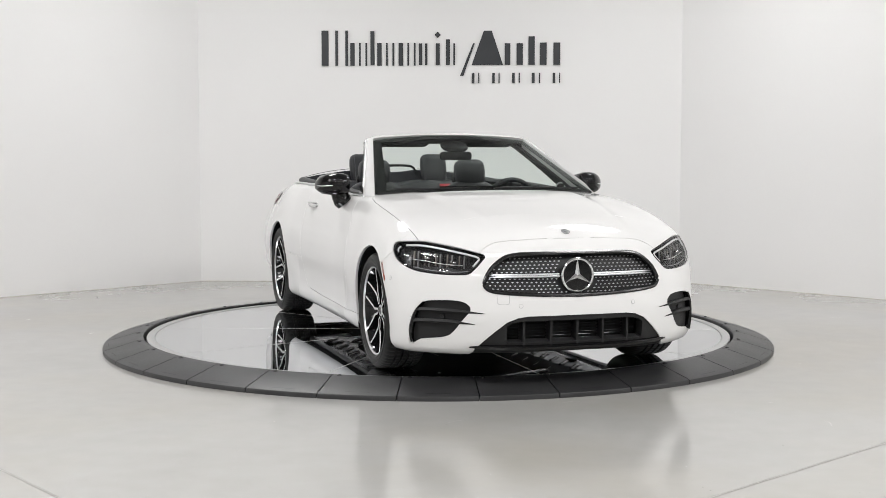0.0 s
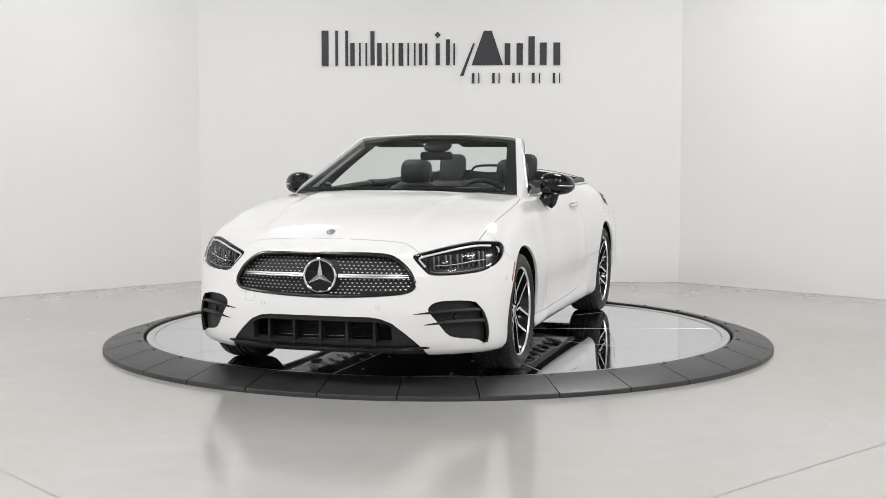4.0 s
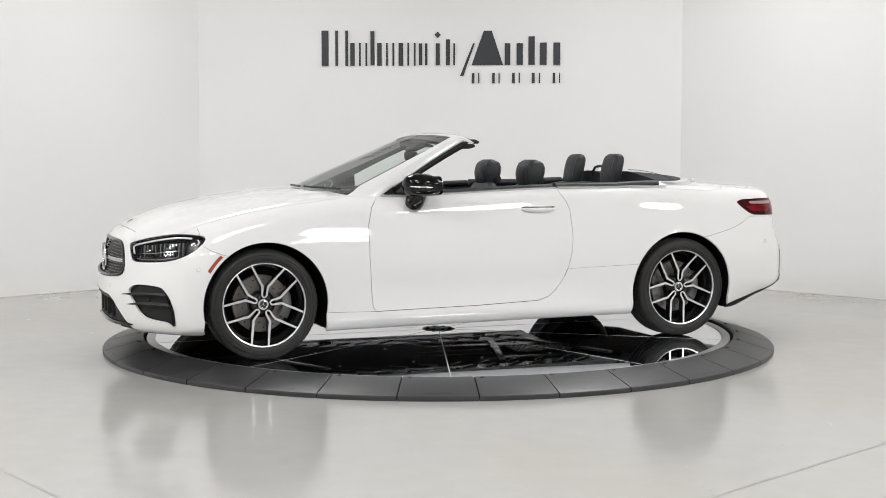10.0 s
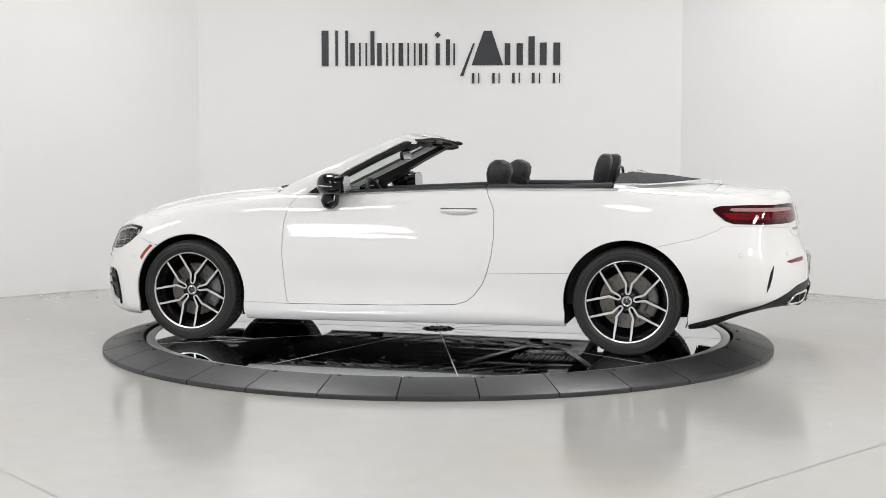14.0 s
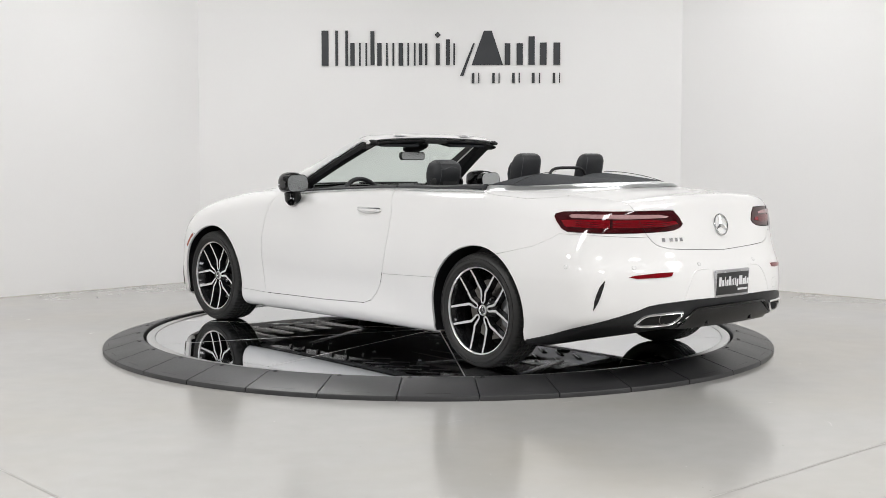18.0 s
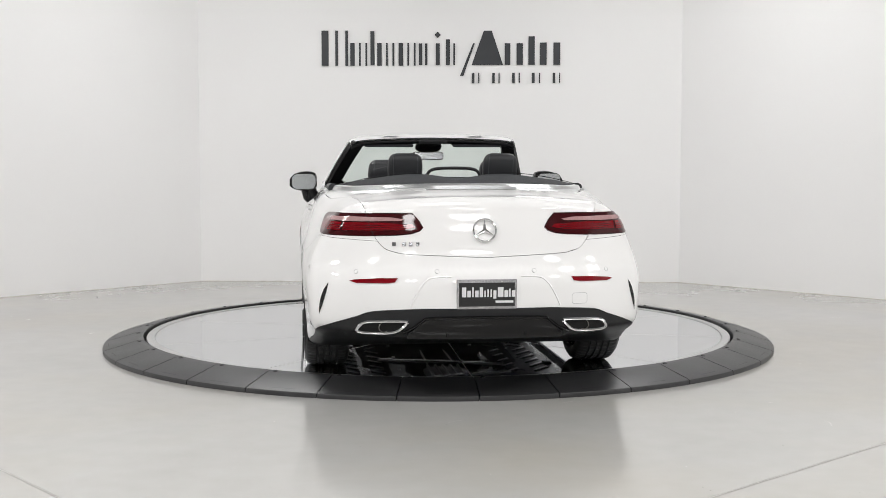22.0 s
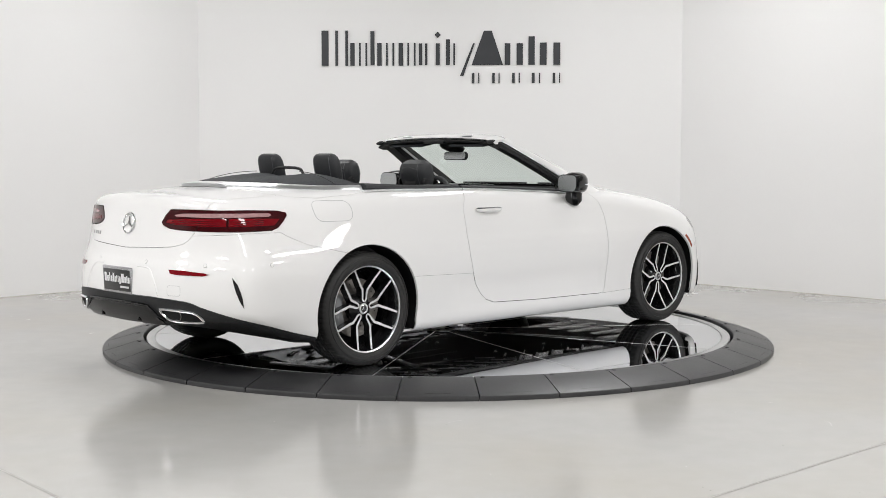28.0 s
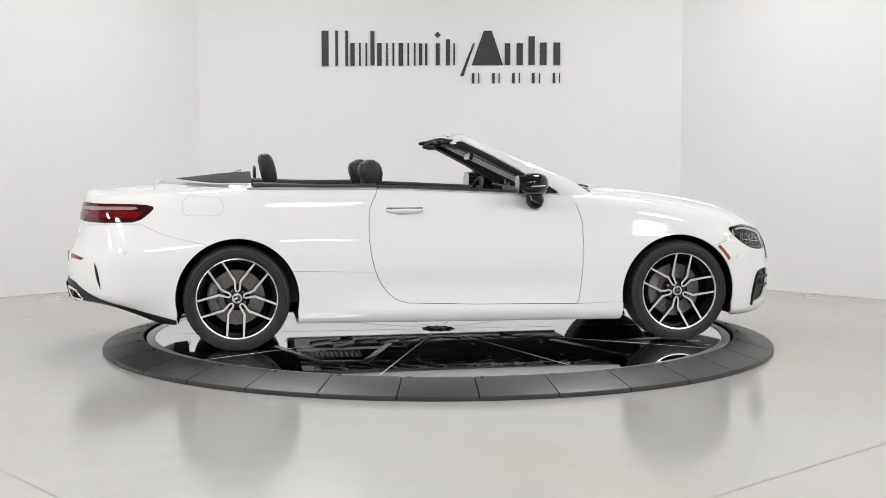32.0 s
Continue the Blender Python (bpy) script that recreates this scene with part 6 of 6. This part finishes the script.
# ---- cabin: tub, dash, seats, folded roof cover ----
def cabin():
    # tub: floor and side linings
    rows = []
    for x, w, z1 in ((0.96, 0.70, 0.93), (0.75, 0.735, 0.945), (0.3, 0.755, 0.972), (-0.5, 0.765, 1.005), (-1.2, 0.745, 1.00), (-1.34, 0.69, 1.02)):
        rows.append([(x, -w, z1), (x, -w + 0.02, z1 - 0.02), (x, -w + 0.05, 0.6), (x, -w + 0.10, 0.28), (x, w - 0.10, 0.28), (x, w - 0.05, 0.6), (x, w - 0.02, z1 - 0.02), (x, w, z1)])
    bm = bmesh.new()
    loft(bm, rows, closed=False)
    k = len(rows[0])
    bm.verts.ensure_lookup_table()
    bm.faces.new([bm.verts[i] for i in range(k)])
    bm.faces.new([bm.verts[len(bm.verts) - k + i] for i in range(k)])
    bmesh.ops.recalc_face_normals(bm, faces=bm.faces)
    part("cabin_tub", bm, M_LEATHER, car, "black cabin lining")
    # padded caps along the sills of the doors and the rear sides
    for s in (1, -1):
        bm = bmesh.new()
        xs = np.linspace(0.62, -0.53, 24)
        q = on_top(np.array([(x, 0.77) for x in xs]))
        tube(bm, [(x, s * (0.738 if x < 0.4 else 0.738 - (x - 0.4) * 0.10), p[2] + 0.004) for x, p in zip(xs, q)], 0.030, 10, flat=0.75)
        part("door_cap", bm, M_LEATHER, car, "padded black door top")
        bm = bmesh.new()
        xs = np.linspace(-0.55, -1.33, 18)
        q = on_top(np.array([(x, 0.77) for x in xs]))
        tube(bm, [(x, s * 0.735, p[2] + 0.008 + 0.012 * max(0, (-x - 1.0) / 0.33)) for x, p in zip(xs, q)], 0.032, 10, flat=0.8)
        part("side_cap", bm, M_LEATHER, car, "padded black rear side top")
        bm = bmesh.new()
        m = Matrix.Translation((0.60, s * 0.62, 1.012)) @ pose(0, 0, 0, 0, 62, -s * 35)
        lathe(bm, [(0.026, 0.002), (0.028, 0.010), (0.034, 0.010), (0.036, 0.0)], m, 24)
        bmesh.ops.remove_doubles(bm, verts=bm.verts, dist=1e-6)
        tw = part("tweeter", bm, M_SILVER, car, "round silver-rimmed tweeter")
        bm = bmesh.new()
        lathe(bm, [(0.0, 0.006), (0.018, 0.005), (0.027, 0.001)], m, 20)
        bmesh.ops.remove_doubles(bm, verts=bm.verts, dist=1e-6)
        part("tweeter_mesh", bm, M_PLASTIC, tw)
    # dashboard
    rows = []
    for y in np.linspace(-0.69, 0.69, 25):
        hood_up = 0.035 * math.exp(-((y - 0.37) / 0.2) ** 4)
        e = 0.02 * (abs(y) / 0.69) ** 4
        rows.append([(0.97 - e * 4, y, 0.955), (0.80 - e, y, 0.985 - e), (0.62, y, 0.992 - e), (0.47, y, 0.985 - e + hood_up), (0.41, y, 0.968 - e + hood_up), (0.42, y, 0.90), (0.46, y, 0.75), (0.55, y, 0.6), (0.9, y, 0.6)])
    bm = bmesh.new()
    loft(bm, rows)
    dash = part("dashboard", bm, M_LEATHER, car, "black leather dashboard")
    bm = bmesh.new()
    slab(bm, rounded(0.62, 0.13, 0.012), 0.015, Matrix.Translation((0.405, 0.14, 0.955)) @ pose(0, 0, 0, 0, -12, 0) @ Matrix(((0, 0, -1, 0), (-1, 0, 0, 0), (0, 1, 0, 0), (0, 0, 0, 1))))
    part("display", bm, M_BLACK, dash, "wide black display")
    # steering wheel
    m = Matrix.Translation((0.285, 0.37, 0.90)) @ pose(0, 0, 0, 0, -68, 0)
    bm = bmesh.new()
    lathe(bm, [(0.172 + 0.016 * math.cos(t), 0.016 * math.sin(t)) for t in (2 * math.pi * i / 10 for i in range(10))], m, 48, closed=True)
    bmesh.ops.recalc_face_normals(bm, faces=bm.faces)
    sw = part("steering_wheel", bm, M_LEATHER, car, "black leather steering wheel")
    bm = bmesh.new()
    pillow(bm, (0.13, 0.15, 0.05), m, 3)
    part("hub_pad", bm, M_LEATHER, sw)
    for a in (90, -90, 180):
        part("wheel_spoke", boxed((0.10, 0.03, 0.016), m @ pose(0, 0, 0, 0, 0, a) @ pose(0.115, 0, 0), 0.005), M_SILVER, sw)
    # seats
    front = front_seat()
    front.parent = car
    front.matrix_basis = pose(-0.42, 0.372, 0.270)
    other = copy_thing(front, pose(-0.42, -0.366, 0.270))
    other.parent = car
    rear_bench()
    tonneau()


def stitch(parent, pts, r=0.0013):
    bm = bmesh.new()
    tube(bm, smooth_line(pts, 0.015), r, 5)
    part("stitching", bm, M_STITCH, parent)


def on_rest(rings, power, pts, yy=0.0):
    """Points (side of the block: 1 fore or -1 aft, y, z) laid on a head restraint built of rings (z, half width, half depth, x)."""
    zs, ws, ds, xs = (np.array(c) for c in zip(*rings))
    made = []
    for side, y, z in pts:
        w, d, x = (float(np.interp(z, zs, c)) for c in (ws, ds, xs))
        s = min(0.995, abs(y) / w) ** (1 / power)
        made.append((x + side * (d * math.sqrt(1 - s * s) ** 0.62 + 0.0004), yy + y, z))
    return made


def front_seat():
    """Cushion, backrest with wings, head restraint with a round vent knob at its sides."""
    root = empty("front_seat")
    root["label"] = "black leather front seat with pale stitching"
    bm = bmesh.new()
    pillow(bm, (0.52, 0.50, 0.20), pose(0.20, 0, 0.20, 0, -8, 0), 4)
    part("seat_cushion", bm, M_LEATHER, root)
    rows = []
    for z, w, d, x in ((0.20, 0.25, 0.085, 0.02), (0.36, 0.262, 0.085, -0.02), (0.52, 0.262, 0.075, -0.055), (0.64, 0.245, 0.065, -0.08), (0.70, 0.21, 0.058, -0.092), (0.735, 0.165, 0.052, -0.10), (0.755, 0.13, 0.042, -0.104), (0.765, 0.10, 0.025, -0.105)):
        ring = []
        for i in range(24):
            t = 2 * math.pi * i / 24
            c, s = math.cos(t), math.sin(t)
            ring.append((x + math.copysign(abs(c) ** 0.7, c) * d + (0.03 * (abs(s) ** 6) if z < 0.66 else 0), math.copysign(abs(s) ** 0.7, s) * w, z))
        rows.append(ring)
    bm = bmesh.new()
    loft(bm, rows)
    part("backrest", bm, M_LEATHER, root)
    # head restraint: tall rounded block with a waist below
    rows = []
    table = ((0.725, 0.085, 0.030, -0.110), (0.74, 0.104, 0.052, -0.116), (0.78, 0.113, 0.068, -0.121), (0.83, 0.116, 0.080, -0.126), (0.87, 0.113, 0.078, -0.132), (0.90, 0.105, 0.064, -0.132), (0.917, 0.088, 0.036, -0.128), (0.926, 0.062, 0.020, -0.127))
    for z, w, d, x in table:
        ring = []
        for i in range(28):
            t = 2 * math.pi * i / 28
            c, s = math.cos(t), math.sin(t)
            ring.append((x + math.copysign(abs(c) ** 0.62, c) * d, math.copysign(abs(s) ** 0.62, s) * w, z))
        rows.append(ring)
    bm = bmesh.new()
    loft(bm, rows)
    rest = part("head_restraint", bm, M_LEATHER, root, "black leather head restraint")
    for s in (1, -1):
        bm = bmesh.new()
        lathe(bm, [(0.0, 0.008), (0.016, 0.008), (0.019, 0.004), (0.022, 0.006), (0.026, 0.004), (0.027, -0.01)], Matrix.Translation((-0.158, s * 0.117, 0.782)) @ pose(0, 0, 0, -90 * s, 0, 0), 20)
        bmesh.ops.remove_doubles(bm, verts=bm.verts, dist=1e-6)
        bmesh.ops.recalc_face_normals(bm, faces=bm.faces)
        part("vent_knob", bm, M_PLASTIC, rest, "round black knob")
        for side in (1, -1):
            stitch(rest, on_rest(table, 0.62, [(side, s * (0.080 - 0.1 * max(0, z - 0.87)), z) for z in np.linspace(0.745, 0.915, 12)]))
        stitch(root, [(0.0, s * 0.15, 0.40), (-0.005, s * 0.15, 0.55), (-0.025, s * 0.13, 0.69), (-0.06, s * 0.10, 0.75)])
    bm = bmesh.new()
    slab(bm, rounded(0.12, 0.055, 0.016), 0.008, Matrix.Translation((-0.182, 0, 0.775)) @ Matrix(((0, 0, -1, 0), (-1, 0, 0, 0), (0, 1, 0, 0), (0, 0, 0, 1))), 0.003)
    part("pocket", bm, M_PLASTIC, rest)
    stitch(rest, on_rest(table, 0.62, [(-1, y, 0.872 + 0.008 * math.cos(y * 40)) for y in np.linspace(-0.085, 0.085, 13)]))
    bm = bmesh.new()
    tube(bm, [(-0.06, 0.235, 0.62), (-0.02, 0.225, 0.50), (0.06, 0.235, 0.40)], 0.006, 6)
    part("belt_guide", bm, M_PLASTIC, root)
    return root


def rear_bench():
    bench = empty("rear_seat", None, car)
    bench["label"] = "black leather rear seats with fixed head restraints"
    bm = bmesh.new()
    rows = []
    for y in np.linspace(-0.62, 0.62, 21):
        dip = 0.03 * math.exp(-(y / 0.09) ** 2) + 0.05 * (abs(y) / 0.62) ** 8
        rows.append([(-0.95, y, 0.55), (-1.02, y, 0.72), (-1.09, y, 0.98 - dip), (-1.13, y, 1.025 - dip), (-1.20, y, 1.035 - dip), (-1.32, y, 1.03 - dip), (-1.33, y, 0.55)])
    loft(bm, rows)
    part("seat_back", bm, M_LEATHER, bench)
    bm = bmesh.new()
    pillow(bm, (0.45, 1.2, 0.2), pose(-0.80, 0, 0.52, 0, -6, 0), 5)
    part("seat_cushion", bm, M_LEATHER, bench)
    for yy in (0.302, -0.278):
        rows = []
        table = ((1.02, 0.086, 0.038, -1.200), (1.05, 0.097, 0.046, -1.205), (1.10, 0.104, 0.050, -1.215), (1.15, 0.106, 0.050, -1.225), (1.19, 0.103, 0.047, -1.235), (1.215, 0.094, 0.040, -1.240), (1.229, 0.078, 0.028, -1.242), (1.236, 0.055, 0.015, -1.242))
        for z, w, d, x in table:
            ring = []
            for i in range(28):
                t = 2 * math.pi * i / 28
                c, s = math.cos(t), math.sin(t)
                ring.append((x + math.copysign(abs(c) ** 0.62, c) * d, yy + math.copysign(abs(s) ** 0.6, s) * w, z))
            rows.append(ring)
        bm = bmesh.new()
        loft(bm, rows)
        rest = part("head_restraint", bm, M_LEATHER, bench, "black leather head restraint")
        for s in (1, -1):
            for side in (1, -1):
                stitch(rest, on_rest(table, 0.6, [(side, s * (0.074 - 0.1 * max(0, z - 1.19)), z) for z in np.linspace(1.04, 1.225, 12)], yy))
    bm = bmesh.new()
    tube(bm, smooth_line([(-1.31, 0.19, 1.075), (-1.31, 0.165, 1.125), (-1.31, 0.12, 1.143), (-1.31, 0.02, 1.147), (-1.31, -0.085, 1.143), (-1.31, -0.13, 1.125), (-1.31, -0.155, 1.075)], 0.02), 0.0095, 8)
    part("belt_tag", boxed((0.012, 0.085, 0.036), pose(-1.062, 0.35, 0.985, 0, -20, 0), 0.003), mat("red_tag", (0.45, 0.02, 0.03), 0.5, grain=0.1), bench, "small red belt tag")
    part("draught_stop", bm, M_PLASTIC, bench, "black bar of the draught stop")


def tonneau():
    """The cover over the folded roof, its silver edge and the high brake light."""
    def edge(t, grow=0.0):
        """Round the back from the left front corner (t = 0) to the right one (t = 1)."""
        a = math.pi * t
        c, s = math.cos(a), math.sin(a)
        y = math.copysign(abs(c) ** 1.15, c) * (0.712 + grow)
        x = -1.34 - (0.505 + grow * 1.15) * abs(s) ** 1.1
        return x, y

    def tops(pts):
        """Heights of the deck under the points."""
        return on_top(np.array([(x, min(0.8, abs(y))) for x, y in pts]))[:, 2]

    rows = []
    n = 41
    for k, f in enumerate((1.0, 0.985, 0.93, 0.84, 0.72, 0.58, 0.42, 0.25, 0.1)):
        row = []
        spots = [(-1.34 + (x + 1.34) * f, y * f) for x, y in (edge(t) for t in np.linspace(0, 1, n))]
        for (x, y), z in zip(spots, tops(spots)):
            z += 0.004
            fore = 1 - min(1, (-1.34 - x) / 0.5)
            rise = (1 - f ** 3.2)
            hump = 0.013 * math.exp(-((abs(y) - 0.28) / 0.17) ** 2) * fore
            z += 0.020 * (k > 0) + rise * (0.012 + 0.018 * fore) + hump * (k > 1) - 0.018 * math.exp(-(y / 0.12) ** 2) * fore * (k > 2)
            z += 0.004 * noise.noise(Vector((x * 6, y * 6, 0))) * (k > 1)
            row.append((x, y, z))
        rows.append(row)
    bm = bmesh.new()
    loft(bm, rows, closed=False)
    # its front drops to the rear seats
    fr = [v for v in bm.verts if abs(v.co.x + 1.34) < 1e-4]
    fr.sort(key=lambda v: v.co.y)
    low = [bm.verts.new((v.co.x + 0.012, v.co.y, 1.0)) for v in fr]
    for i in range(len(fr) - 1):
        bm.faces.new((fr[i], fr[i + 1], low[i + 1], low[i]))
    bmesh.ops.recalc_face_normals(bm, faces=bm.faces)
    cov = part("tonneau_cover", bm, M_CLOTH, car, "dark grey fabric-like cover behind the rear seats", sharp=50)
    for s in (1, -1):
        pts = []
        for f in np.linspace(0.0, 1.0, 9):
            x, y = -1.40 - 0.10 * f, s * (0.22 + 0.47 * f)
            pts.append((x, y, float(on_top(np.array([(x, abs(y))]))[0, 2]) + 0.075 - 0.045 * f ** 2))
        # sewn joint over the cover
        bm = bmesh.new()
        tube(bm, pts, 0.002, 5)
        part("sewn_joint", bm, M_PLASTIC, cov)
    # silver band round the cover
    rows = []
    ts = np.linspace(0, 1, 61)
    lines = [[edge(t, g + h * math.sin(math.pi * t)) for t in ts] for g, h in ((-0.004, 0), (0.020, 0.030), (0.031, 0.042))]
    high = [tops(ln) for ln in lines]
    for i in range(len(ts)):
        (a, b, c), (p, q, r) = [ln[i] for ln in lines], [h[i] for h in high]
        rows.append([(*a, p + 0.002), (*a, p + 0.022), (*b, q + 0.020), (*c, r + 0.003), (*c, r - 0.01)])
    bm = bmesh.new()
    loft(bm, rows, closed=False)
    band = part("deck_trim", bm, M_SILVER, car, "broad satin silver trim round the roof cover")
    # high brake light at the back of the band
    rows = []
    for y in np.linspace(-0.25, 0.25, 21):
        k = min(1, (0.25 - abs(y)) / 0.05)
        z = float(on_top(np.array([(-1.95, abs(y))]))[0, 2])
        rows.append([(-1.925, y, z + 0.002), (-1.93, y, z + 0.010 + 0.012 * k), (-1.955 - 0.012 * k, y, z + 0.009 + 0.010 * k), (-1.962 - 0.016 * k, y, z + 0.001), (-1.95, y, z - 0.006)])
    bm = bmesh.new()
    loft(bm, rows)
    hb = part("high_brake_light", bm, M_SILVER, band, "clear high brake light")
    for i in range(18):
        y = -0.19 + i * 0.0224
        z = float(on_top(np.array([(-1.95, abs(y))]))[0, 2])
        part("lamp_cell", boxed((0.006, 0.013, 0.007), pose(-1.969, y, z + 0.009, 0, -35, 0), 0.001), M_SILVER, hb)


cabin()


# ---- underside: trays, pipes, struts; the mirror floor shows it ----
M_TRAY = mat("gloss_black_tray", (0.17, 0.17, 0.168), 0.24, grain=0.15, grain_size=90, blotch=0.2, blotch_size=5, bump=0.08, rough_var=0.07)
M_MESH = mat("pressed_heat_shield", (0.42, 0.42, 0.41), 0.35, 0.9, grain=0.3, grain_size=70, blotch=0.2, blotch_size=9)


def side_tray(s, root):
    """A long black tray beside the tunnel, with slanting slots, a rolled outer lip and a stepped inner edge."""
    rows = []
    for i, x in enumerate(np.linspace(1.02, -1.02, 25)):
        w = 0.012 * noise.noise(Vector((x * 2.3, s * 3, 0)))
        sag = 0.006 * noise.noise(Vector((x * 3.1, s * 7, 2)))
        rows.append([(x, s * (0.20 + w), 0.205), (x, s * (0.215 + w), 0.180 + sag), (x, s * 0.33, 0.172 + sag), (x, s * 0.36, 0.180 + sag), (x, s * 0.52, 0.176 - sag),
                     (x, s * 0.56, 0.168), (x, s * 0.70, 0.166), (x, s * 0.735, 0.158), (x, s * 0.755, 0.166), (x, s * 0.755, 0.205)])
    bm = bmesh.new()
    loft(bm, rows)
    tray = part("tray", bm, M_TRAY, root, "gloss black underfloor tray with slanting slots", sharp=40)
    # raised dark bars stand for the grooves' shade, tilted strips are added for sheen
    for y, k, z, n in ((0.62, 0.17, 0.1655, 11), (0.44, 0.13, 0.1745, 9)):
        for i in range(n):
            x = 0.92 - 1.84 * (i + 0.5) / n
            a = 52 if x > 0.0 else -52
            part("slot", boxed((0.020, k, 0.010), pose(x, s * y, z, 0, 0, s * a), 0.003), M_VOID, tray)
            part("sheen_strip", boxed((0.015, k * 1.05, 0.004), pose(x + 0.026, s * y, z - 0.004, 0, -16 if x > 0 else 16, s * a), 0.001), M_UNDER, tray)
    for x in (0.80, 0.28, -0.22, -0.74):
        for y in (0.30, 0.67):
            bm = bmesh.new()
            lathe(bm, [(0.0, -0.008), (0.010, -0.008), (0.014, 0.0)], pose(x, s * y, 0.170), 10)
            bmesh.ops.remove_doubles(bm, verts=bm.verts, dist=1e-6)
            part("clip", bm, M_RINGGREY, tray)
    return tray


def ribbed_cover(x0, x1, wide, z, n, material, root, label):
    """A cover with rounded ribs along the car."""
    rows = []
    prof = []
    for j in range(n):
        y0 = -wide / 2 + wide * j / n
        d = wide / n
        prof += [(y0, z + 0.010), (y0 + 0.25 * d, z), (y0 + 0.75 * d, z), (y0 + 0.95 * d, z + 0.010)]
    prof += [(wide / 2, z + 0.03), (-wide / 2, z + 0.03)]
    for x in np.linspace(x0, x1, 7):
        rows.append([(x, y, h + 0.004 * noise.noise(Vector((x * 4, y * 3, 1)))) for y, h in prof])
    bm = bmesh.new()
    loft(bm, rows)
    return part("cover", bm, material, root, label, sharp=40)


def underside():
    root = empty("underbody", None, car)
    root["label"] = "black underbody trays with pipes and struts"
    for s in (1, -1):
        side_tray(s, root)
    ribbed_cover(1.18, 0.42, 0.36, 0.176, 9, M_UNDER, root, "grey ribbed gearbox cover")
    ribbed_cover(2.02, 1.25, 1.00, 0.172, 5, M_TRAY, root, "black engine tray")
    ribbed_cover(-1.10, -1.72, 0.80, 0.205, 4, M_TRAY, root, "black rear axle tray")
    # exhaust in the tunnel: two pipes, a dimpled silencer, heat shields
    for s in (1, -1):
        bm = bmesh.new()
        tube(bm, smooth_line([(0.40, s * 0.07, 0.205), (0.0, s * 0.085, 0.20), (-0.5, s * 0.09, 0.205)], 0.06), 0.030, 12)
        part("front_pipe", bm, M_PIPE, root, "stained steel front pipe")
        bm = bmesh.new()
        tube(bm, smooth_line([(-1.0, s * 0.10, 0.22), (-1.2, s * 0.18, 0.225), (-1.5, s * 0.32, 0.24), (-1.9, s * 0.45, 0.30), (-2.4, s * 0.53, 0.35)], 0.06), 0.032, 10)
        part("exhaust_pipe", bm, M_PIPE, root, "stained steel exhaust pipe")
        bm = bmesh.new()
        pillow(bm, (0.50, 0.30, 0.14), pose(-2.02, s * 0.50, 0.33, 0, 5, 0), 4)
        part("silencer", bm, M_PIPE, root, "stained steel silencer")
        for x in (1.436, -1.436):
            bm = bmesh.new()
            tube(bm, [(x + 0.14, s * 0.35, 0.20), (x, s * 0.70, 0.25), (x - 0.16, s * 0.35, 0.20)], 0.02, 8)
            part("control_arm", bm, M_UNDER, root)
        for x in (0.62, -0.62):
            part("jack_point", boxed((0.09, 0.05, 0.02), pose(x, s * 0.70, 0.160), 0.006), M_VOID, root)
    bm = bmesh.new()
    pillow(bm, (0.52, 0.34, 0.09), pose(-0.80, 0, 0.212), 3.2, 26, 12)
    muff = part("middle_silencer", bm, M_PIPE, root, "dimpled steel middle silencer")
    for i in range(13):
        for j in range(5):
            bm = bmesh.new()
            pillow(bm, (0.020, 0.022, 0.012), pose(-1.01 + 0.035 * i, -0.10 + 0.05 * j, 0.1685), 2.2, 8, 5)
            part("dimple", bm, M_MESH, muff)
    for x0, x1 in ((0.36, 0.02), (-0.02, -0.48)):
        bm = bmesh.new()
        k = 24
        loft(bm, [[(x0 + (x1 - x0) * i / k, y, 0.242 + 0.006 * math.sin(i * 1.6) - 0.03 * (abs(y) / 0.19) ** 2) for y in np.linspace(-0.19, 0.19, 9)] for i in range(k + 1)], closed=False)
        part("heat_shield", bm, M_MESH, root, "pressed bright heat shield")
    for x, a in ((1.08, 24), (-0.46, -18), (-1.02, 20)):
        part("strut", boxed((0.05, 0.86, 0.014), pose(x, 0, 0.166, 0, 0, a), 0.004), M_TRAY, root, "black cross strut")
    # rear tray under the boot floor
    part("rear_tray", boxed((0.46, 1.2, 0.018), pose(-2.05, 0, 0.275, 0, 8, 0), 0.006), M_TRAY, root)


underside()


# ---- what turns: the disc and the car on it ----
def motions():
    rows_disc, rows_car = [], []
    for i in range(33):
        t = float(i)
        a = -71.85 - 8.711 * t - 0.001 * (t - 16) ** 2
        c, s = math.cos(radians(a)), math.sin(radians(a))
        rows_disc.append((t, pose(0, 0, DECK, 0, 0, a)))
        rows_car.append((t, pose(0.0307 * c - 0.0374 * s, 0.0307 * s + 0.0374 * c, DECK, 0, 0, a)))
    walk(disc, rows_disc)
    walk(car, rows_car)


motions()
